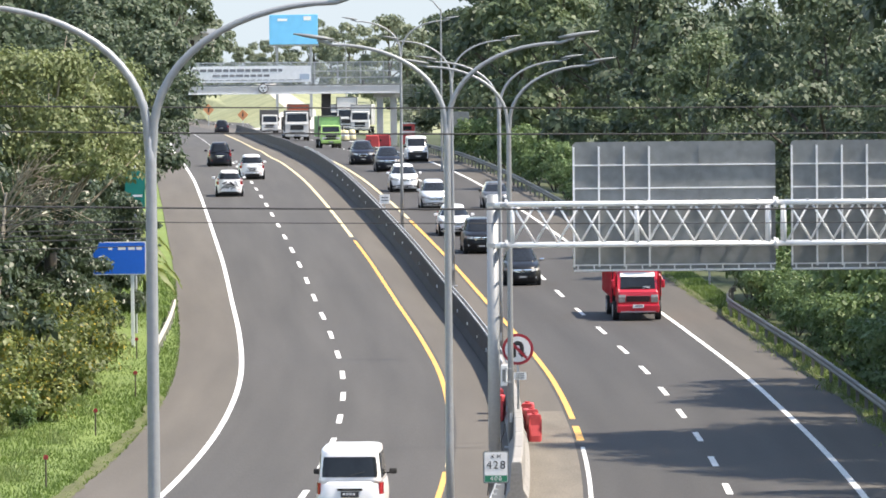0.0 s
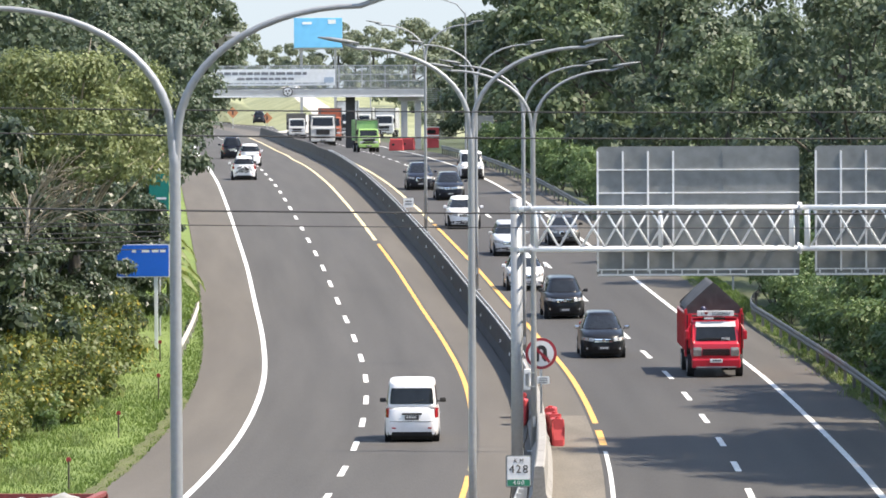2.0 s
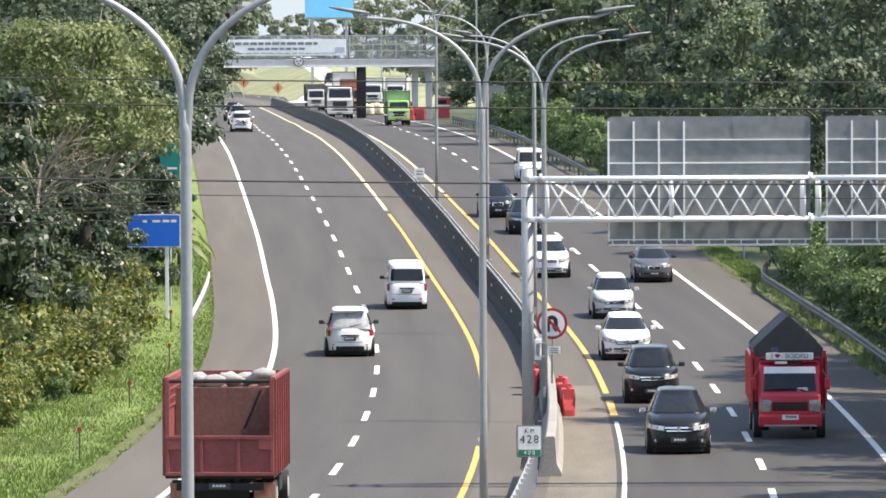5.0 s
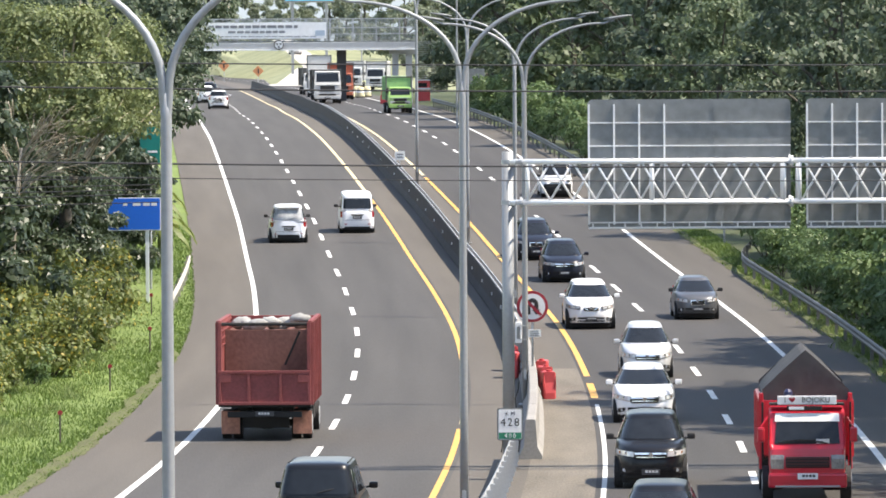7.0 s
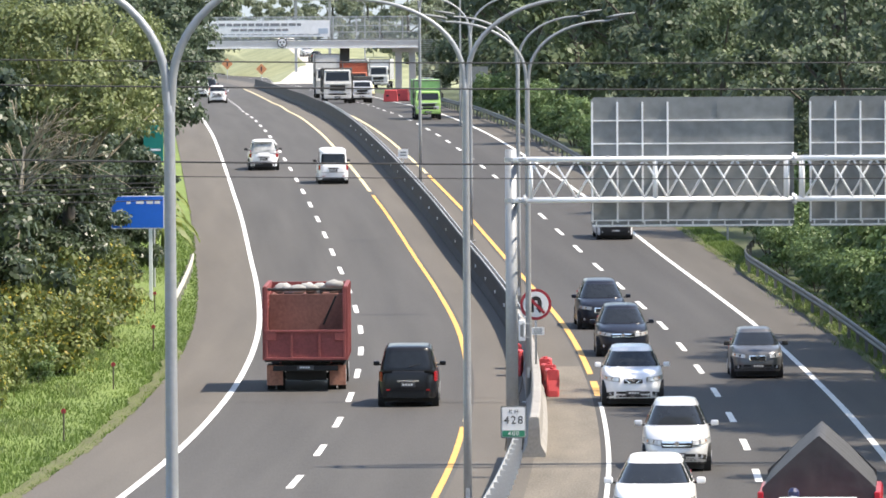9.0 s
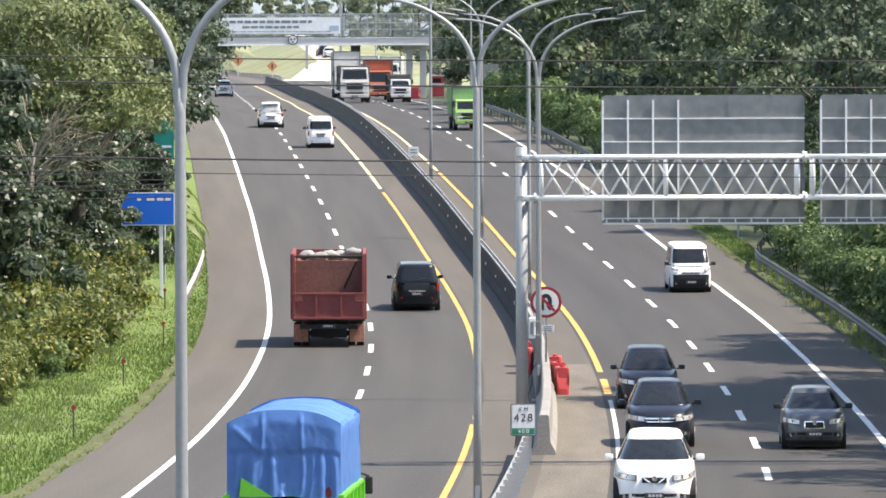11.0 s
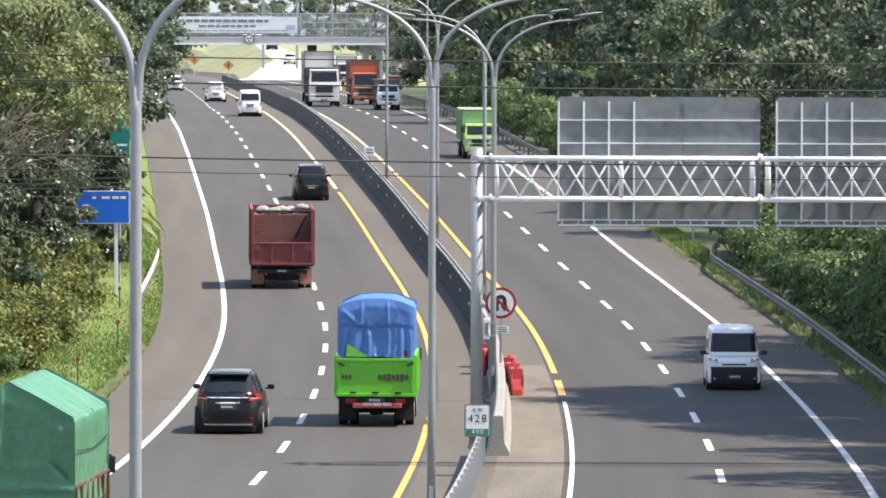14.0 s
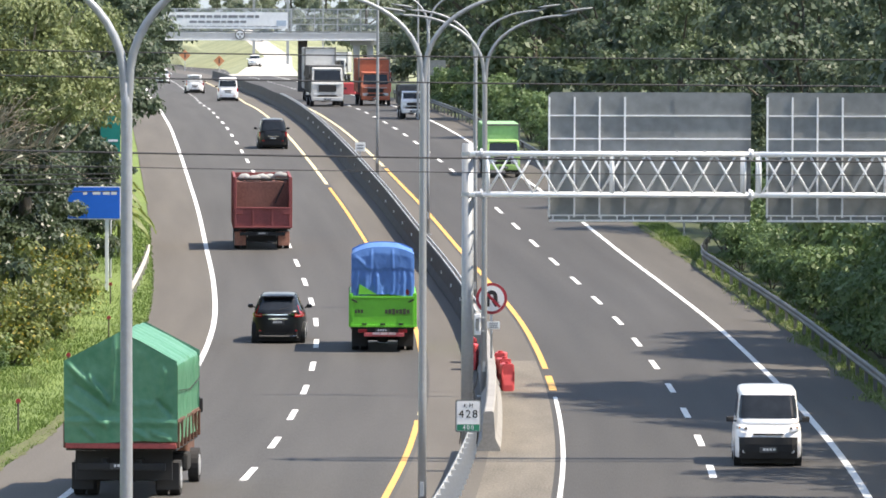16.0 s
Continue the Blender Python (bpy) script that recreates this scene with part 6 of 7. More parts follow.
def tarp_roof(wide, y0, y1, z0, ze, zr, material, parent, label, folds=14, loose=0.06, seedv=3, peak=1.6, flap=None, lines=(), lap=0.0, lean=0.0):
    """A tarpaulin drawn over a load: walls with creases, a ridged roof and a rear end with its own folds. lap: height at which an upper sheet ends."""
    w = wide / 2
    sides = [(-w, z0), (-w, (z0 + ze) / 2), (-w, ze - 0.12), (-w + 0.06, ze), (-w * 0.5, ze + (zr - ze) * (1 - 0.5 ** peak)), (0, zr), (w * 0.5, ze + (zr - ze) * (1 - 0.5 ** peak)), (w - 0.06, ze), (w, ze - 0.12), (w, (z0 + ze) / 2), (w, z0)]
    fine = []
    for (xa, za), (xb, zb) in zip(sides[:-1], sides[1:]):
        fine += [(xa + (xb - xa) * q / 4, za + (zb - za) * q / 4) for q in range(4)]
    fine.append(sides[-1])

    def crease(u, v):
        """Creases of a stretched sheet: broad hollows and sharp small folds."""
        big = noise.noise((u * 0.8 + seedv, v * 0.7, seedv))
        small = abs(noise.noise((u * 2.0 - seedv + v, v * 1.3 - 0.8 * u, 3.1)))
        tiny = abs(noise.noise((u * 5.5 + 1.6 * v, v * 3.0, 8.3)))
        return 0.4 * big + 0.7 * (0.2 - small) + 0.4 * (0.18 - tiny)

    bm = bmesh.new()
    rows = []
    n = folds * 3
    for i in range(n + 1):
        y = y0 + (y1 - y0) * i / n
        sag = -0.05 * math.sin(i * 0.57) ** 2
        row = []
        for k, (x, z) in enumerate(fine):
            wall = abs(x) > w * 0.97
            q = crease(y, z + (0 if wall else x))
            hem = loose * q * 2 if k in (0, len(fine) - 1) else 0
            edge = min(1.0, i / 2)
            row.append(bm.verts.new((x + edge * (math.copysign(1, x) * q * loose if wall else 0), y, z + edge * (0 if wall else sag + q * loose * 0.6) + hem)))
        rows.append(row)
    for ra, rb in zip(rows[:-1], rows[1:]):
        for k in range(len(fine) - 1):
            bm.faces.new((ra[k], ra[k + 1], rb[k + 1], rb[k]))
    ob = part("tarpaulin", bm, material, parent, label, shade=True)
    for y, s in ((y0, -1), (y1, 1)):
        bm = bmesh.new()
        cols = []
        m, tall = 64, 34
        for i in range(m + 1):
            f = i / m
            x = -w + 2 * w * f
            zt = ze + (zr - ze) * (1 - (abs(x) / w) ** peak)
            hem = (flap or z0) + loose * 0.8 * noise.noise((f * 3.2, seedv, 1.7)) - (0.1 * abs(2 * f - 1) ** 3 if flap else 0)
            col = []
            for k in range(tall + 1):
                g = k / tall
                z = zt + (hem - zt) * g
                fade = min(1, g * 7) * min(1, (1 - abs(2 * f - 1)) * 12)
                out = 0.02 + fade * (loose * 0.6 * crease(x, z) + (fold_depth(x, z, lines) if s < 0 else 0))
                # tips the end sheet out at its top, to shade it from the sun
                out += lean * (1 - g)
                if lap and s < 0:
                    edge = lap + 0.03 * math.sin(f * 11)
                    out += 0.035 * fade / (1 + math.exp(-(z - edge) * 90))
                    if z < edge:
                        out += fade * 0.15 * (0.35 - abs(noise.noise((x * 3.6 + 0.3 * math.sin(z * 2.0), z * 0.3, seedv))) * 1.4 + 0.4 * noise.noise((x * 8.0, z * 0.4, seedv + 3))) * min(1, (edge - z) * 5)
                col.append(bm.verts.new((x, y + s * max(0.004, out), z)))
            cols.append(col)
        for ca, cb in zip(cols[:-1], cols[1:]):
            for k in range(tall):
                bm.faces.new((ca[k], cb[k], cb[k + 1], ca[k + 1]))
        part("end_flap", bm, material, parent, shade=True)
    return ob


def lime_truck():
    long, wide = 6.3, 2.15
    c = truck_base("cargo_truck", "lime green truck with load under a blue tarpaulin", long, wide)
    truck_cab(c, long, 1.9, 2.2, LIME)
    y0, y1 = -3.15, 1.4
    tail = open_bed(c, long, wide, 0.85, 1.95, LIME, y0, y1, 5, 1.9, False)
    tarp_roof(2.1, y0 + 0.05, y1 - 0.05, 1.75, 3.3, 3.55, TARP_BLUE, c, "creased blue tarpaulin over the load", loose=0.08, seedv=4, peak=2.6, flap=1.93, lap=2.78,
              lines=((-0.38, 3.5, -0.4, 2.8, 0.05, 0.03), (0.32, 3.5, 0.34, 2.8, 0.05, 0.03), (-0.9, 3.2, -0.45, 2.8, 0.04, 0.05), (-0.3, 2.75, -0.36, 2.1, -0.07, 0.04), (0.05, 2.75, 0.03, 2.05, -0.08, 0.05), (0.3, 2.75, 0.28, 2.05, -0.06, 0.04), (0.62, 2.75, 0.6, 2.3, -0.06, 0.05)))
    part("load_sack", box((0.3, 0.2, 0.24), (0.78, y0 + 0.12, 2.04), 0.07), mat("dark red sack", (0.22, 0.02, 0.02), 0.8, 0, 0.3, 6, 20), c, "dark red sack under the tarpaulin")
    green_flap = bmesh.new()
    corner = [green_flap.verts.new(v) for v in ((-0.82, y0 - 0.04, 1.95), (-0.2, y0 - 0.05, 1.95), (-0.78, y0 - 0.03, 2.3), (-0.82, y0 - 0.01, 1.95), (-0.2, y0 - 0.02, 1.95), (-0.78, y0, 2.3))]
    for f in ((0, 1, 2), (5, 4, 3), (0, 3, 4, 1), (1, 4, 5, 2), (2, 5, 3, 0)):
        green_flap.faces.new([corner[i] for i in f])
    part("cloth_corner", green_flap, LIME, c, "lime green cloth corner below the tarpaulin")
    for s in (-1, 1):
        part("latch", box((0.2, 0.05, 0.05), (s * 0.95, y0 - 0.07, 1.74), 0.01, pose(0, 0, 0, 0, -s * 25, 0)), UNDER, tail, "dark latch")
    for x in (-0.62, 0.0, 0.62):
        part("hinge", box((0.17, 0.06, 0.05), (x, y0 - 0.075, 0.96), 0.01), UNDER, tail, "dark hinge")
    ink = mat("dark faded lettering", (0.05, 0.06, 0.03), 0.7)
    for k in range(7):
        part("lettering", box((0.1, 0.01, 0.13 + 0.03 * (k % 3)), (0.12 + 0.122 * k, y0 - 0.068, 1.38)), ink, tail)
    for k in range(3):
        part("lettering", box((0.07, 0.01, 0.12), (-0.9 + 0.1 * k, y0 - 0.068, 1.38)), ink, tail)
    part("rear_bumper", box((1.35, 0.12, 0.13), (0.05, y0 + 0.0, 0.6), 0.02), mat("dull red bumper", (0.42, 0.08, 0.09), 0.6, 0, 0.3, 6, 20), c, "red and white rear bumper")
    for k in range(3):
        part("bumper_stripe", box((0.24, 0.01, 0.08), (-0.22 + 0.27 * k, y0 - 0.066, 0.64)), mat("pinkish white stripe", (0.6, 0.45, 0.45), 0.6), c)
    rear_kit(c, long, wide)
    return c


def green_tarp_truck():
    long, wide = 7.2, 2.5
    c = truck_base("cargo_truck", "truck with tall load under a green tarpaulin", long, wide)
    truck_cab(c, long, 2.0, 2.3, RUST)
    y0, y1 = -3.6, 1.7
    open_bed(c, long, wide, 1.15, 1.75, RUST, y0, y1, 6, 1.4)
    tarp_roof(2.55, y0 - 0.05, y1, 1.28, 3.12, 3.78, TARP_GREEN, c, "creased green tarpaulin over the load", 16, 0.09, 9, 1.0, lean=0.2,
              lines=((-0.12, 3.7, -0.16, 2.2, 0.119, 0.022), (-1.2, 3.05, -0.55, 2.45, 0.102, 0.038), (-0.7, 2.75, -0.25, 2.15, 0.119, 0.038), (-1.2, 2.25, -0.3, 1.65, 0.102, 0.045), (-1.0, 2.6, -0.3, 2.1, -0.085, 0.045), (-1.25, 1.75, 1.25, 1.72, 0.085, 0.038), (-0.2, 2.1, 0.9, 2.15, 0.051, 0.038), (0.85, 2.2, 1.1, 1.95, -0.136, 0.045), (1.0, 2.9, 0.95, 2.3, 0.051, 0.038), (-0.9, 1.6, -0.6, 1.35, 0.085, 0.03), (0.2, 1.6, 0.6, 1.35, 0.085, 0.038), (0.7, 1.5, 1.1, 1.35, 0.102, 0.03)))
    part("hem_rail", box((2.5, 0.08, 0.12), (0, y0 - 0.06, 1.2), 0.02), mat("faded red rail paint", (0.3, 0.06, 0.055), 0.7, 0, 0.3, 2, 14), c, "faded red tail rail below the tarpaulin")
    part("rope", tube([(1.3, y0 + 0.1, 2.45), (1.31, -1.0, 2.36), (1.31, y1 - 0.2, 2.5)], 0.012, seg=6), BLACK, c)
    rear_kit(c, long, wide, lights=False)
    # dark sheet added across the see-through gap under the tail
    part("rear_skirt", box((2.2, 0.05, 0.66), (0, -long / 2 + 0.62, 0.72), 0.01), BLACK, c, "dark sheet under the tail")
    return c


def red_truck():
    long, wide = 6.4, 2.1
    red = paint("bright red cab paint", (0.47, 0.012, 0.03))
    c = truck_base("cargo_truck", "bright red cab-over truck with dark peaked tarpaulin", long, wide)
    h = long / 2
    w = 0.86
    out = [(h - 1.65, 0.5), (h - 1.65, 2.05), (h - 1.5, 2.15), (h - 0.62, 2.13), (h - 0.46, 2.02), (h - 0.16, 1.32), (h - 0.06, 1.22), (h, 0.9), (h, 0.45), (h - 0.1, 0.4)]
    part("cab", prism(out, -w, w, bevel=0.08), red, c)
    a, b = (h - 0.165, 1.34), (h - 0.45, 2.0)
    pane(c, "windscreen", ((w, a[0], a[1]), (-w, a[0], a[1]), (-w + 0.06, b[0], b[1]), (w - 0.06, b[0], b[1])), (0.0, 0.02, 0.07), proud=0.012, label="dark windscreen")
    pane(c, "windscreen_band", ((w, a[0], a[1]), (-w, a[0], a[1]), (-w + 0.06, b[0], b[1]), (w - 0.06, b[0], b[1])), (0.74, -0.02, 0.05), WHITE_SIGN, 0.03, "white sun strip")
    pane(c, "sticker", ((w, a[0], a[1]), (-w, a[0], a[1]), (-w + 0.06, b[0], b[1]), (w - 0.06, b[0], b[1])), (0.03, 0.86, 0.4), UNDER, 0.02)
    part("sticker", box((0.3, 0.01, 0.1), (-0.35, h - 0.15, 1.4)), PLATE_BARS, c)
    for s in (-1, 1):
        for k, dx in enumerate((0.12, 0.45)):
            part("wiper", box((0.5, 0.02, 0.025), (s * 0.25 + dx * 0.3, h - 0.15, 1.38 + 0.03 * k), 0, pose(0, 0, 0, 0, 6 * s, 0)), BLACK, c)
        part("headlight", prism([(h - 0.1, 0.78), (h + 0.015, 0.78), (h + 0.012, 1.0), (h - 0.02, 1.1), (h - 0.12, 1.1)], s * 0.53, s * 0.84, bevel=0.03), mat("smoky lamp glass", (0.25, 0.24, 0.23), 0.15, 0.2, 0.4, 5, 20), c, "clear headlight")
        part("indicator", box((0.16, 0.03, 0.09), (s * 0.72, h + 0.02, 0.6), 0.01), mat("amber lamp", (0.5, 0.2, 0.08), 0.3), c)
        part("side_board", box((0.1, 0.14, 1.75), (s * 1.02, h - 1.75, 1.55), 0.02), red, c, "red side board")
        part("side_frame", box((0.05, 0.05, 1.5), (s * 1.0, h - 1.0, 1.5), 0.01), UNDER, c)
        part("mirror", box((0.17, 0.12, 0.34), (s * 1.05, h - 0.2, 1.55), 0.05), red, c, "red mirror shell")
        part("mirror_arm", rod((s * 0.9, h - 0.3, 1.95), (s * 1.05, h - 0.2, 1.72), 0.025, seg=6), red, c)
        part("door_window", box((0.02, 0.7, 0.5), (s * (w + 0.003), h - 0.95, 1.66), 0.01), GLASS, c)
    part("grille", box((1.0, 0.05, 0.26), (0, h + 0.0, 0.93), 0.03), mat("dark red grille", (0.06, 0.012, 0.014), 0.5), c, "dark grille")
    for k in range(3):
        part("grille_slat", box((0.98, 0.03, 0.02), (0, h + 0.03, 0.86 + 0.07 * k)), UNDER, c)
    part("front_bumper", box((1.78, 0.2, 0.34), (0, h + 0.0, 0.52), 0.06), red, c)
    part("bumper_lip", box((1.5, 0.16, 0.08), (0, h + 0.02, 0.4), 0.03), GALV, c)
    plate(c, h + 0.11, 0.62, 1, 0.46, WHITE_SIGN, PLATE)
    board = part("roof_board", box((1.34, 0.06, 0.2), (0, h - 0.42, 2.32), 0.015), WHITE_SIGN, c, "white roof board with lettering")
    text_part("lettering", "BOJOKU", 0.17, (-0.2, h - 0.385, 2.32), BLACK_SIGN, board, pose(0, 0, 0, 90, 0, 180))
    text_part("lettering", "I", 0.17, (0.5, h - 0.385, 2.32), BLACK_SIGN, board, pose(0, 0, 0, 90, 0, 180))
    for s in (-1, 1):
        part("heart", box((0.06, 0.012, 0.11), (0.34 + s * 0.022, h - 0.385, 2.33), 0.004, pose(0, 0, 0, 0, s * 40, 0)), RED_SIGN, board)
    part("name_strip", box((0.8, 0.04, 0.1), (0.06, h - 0.4, 2.14), 0.01), UNDER, c)
    part("strip_mark", box((0.34, 0.01, 0.07), (0.24, h - 0.375, 2.14)), WHITE_SIGN, c)
    part("roof_rack", box((1.7, 0.5, 0.05), (0, h - 0.75, 2.22), 0.01), UNDER, c)
    part("water_can", tube([(0.42, h - 0.7, 2.25), (0.42, h - 0.7, 2.5), (0.42, h - 0.7, 2.56)], [0.1, 0.1, 0.05], seg=12), mat("blue-black can", (0.02, 0.025, 0.08), 0.4), c)
    part("can_label", box((0.12, 0.02, 0.13), (0.42, h - 0.59, 2.36)), WHITE_SIGN, c)
    y0, y1 = -3.2, 1.45
    open_bed(c, long, 2.08, 0.95, 2.25, red, y0, y1, 6, 2.0)
    tarp_roof(1.98, y0, y1 - 0.05, 2.1, 2.5, 3.4, TARP_BLACK, c, "dark tarpaulin drawn to a ridge", 10, 0.03, 2, 1.05)
    rear_kit(c, long, wide)
    return c


def box_truck(name, label, cab_colour, box_colour, long=7.0, wide=2.2, cab_high=2.4, box_high=3.1, tarp=None, bumper=None):
    c = truck_base(name, label, long, wide)
    truck_cab(c, long, wide - 0.2, cab_high, cab_colour, bumper=bumper)
    part("front_panel", box((wide * 0.62, 0.03, 0.16), (0, long / 2 + 0.02, 0.82), 0.02), BLACK, c, "dark grille slot")
    part("sun_visor", box((wide - 0.5, 0.14, 0.07), (0, long / 2 - 0.36, cab_high - 0.1), 0.02), cab_colour, c)
    y0, y1 = -long / 2, long / 2 - 1.75
    if tarp:
        open_bed(c, long, wide, 1.05, 1.9, box_colour, y0, y1, 5, 1.9)
        tarp_roof(wide - 0.05, y0, y1, 1.8, box_high - 0.15, box_high, tarp, c, "tarpaulin over the load")
    else:
        part("cargo_box", box((wide, y1 - y0, box_high - 1.0), (0, (y0 + y1) / 2, (box_high + 1.0) / 2), 0.04), box_colour, c)
        for s in (-1, 1):
            part("corner_post", box((0.1, 0.08, box_high - 0.9), (s * (wide / 2 - 0.03), y1 + 0.01, (box_high + 1.0) / 2), 0.01), DULL_STEEL, c)
            for k in range(6):
                part("box_rib", box((0.05, 0.07, box_high - 1.1), (s * (wide / 2 + 0.012), y0 + 0.4 + k * (y1 - y0 - 0.8) / 5, (box_high + 1.0) / 2), 0.01), box_colour, c)
        part("top_rail", box((wide, 0.08, 0.1), (0, y1 + 0.01, box_high - 0.04), 0.01), DULL_STEEL, c)
    rear_kit(c, long, wide)
    return c


# reflections are put into this glass as a pale mottled base colour
PALE_GLASS = mat("glass with painted pale reflections", (0.32, 0.33, 0.33), 0.15, 0.0, 0.5, 2.5, 6)
WHITE_CAR = paint("white car paint", (0.85, 0.85, 0.86))
BLACK_CAR = paint("black car paint", (0.009, 0.01, 0.013))
NAVY_CAR = paint("dark blue-black car paint", (0.014, 0.017, 0.028))
GREY_CAR = paint("grey metallic car paint", (0.11, 0.115, 0.125), 0.4, 0.35)
SILVER_CAR = paint("silver car paint", (0.66, 0.67, 0.69), 0.35, 0.3)
ORANGE_PAINT = mat("dull orange truck paint", (0.36, 0.105, 0.055), 0.6, 0, 0.25, 0.7, 5)
DIRTY_WHITE = mat("dirty white truck paint", (0.5, 0.5, 0.49), 0.5, 0, 0.22, 0.7, 4)
GREY_LOAD = mat("dark stained load frame", (0.1, 0.095, 0.09), 0.8, 0, 0.35, 0.8, 5)
FADED_GREEN = mat("faded green tarpaulin", (0.24, 0.41, 0.19), 0.6, 0, 0.2, 0.8, 5)
PALE_GREEN = paint("pale lime truck paint", (0.31, 0.5, 0.15))

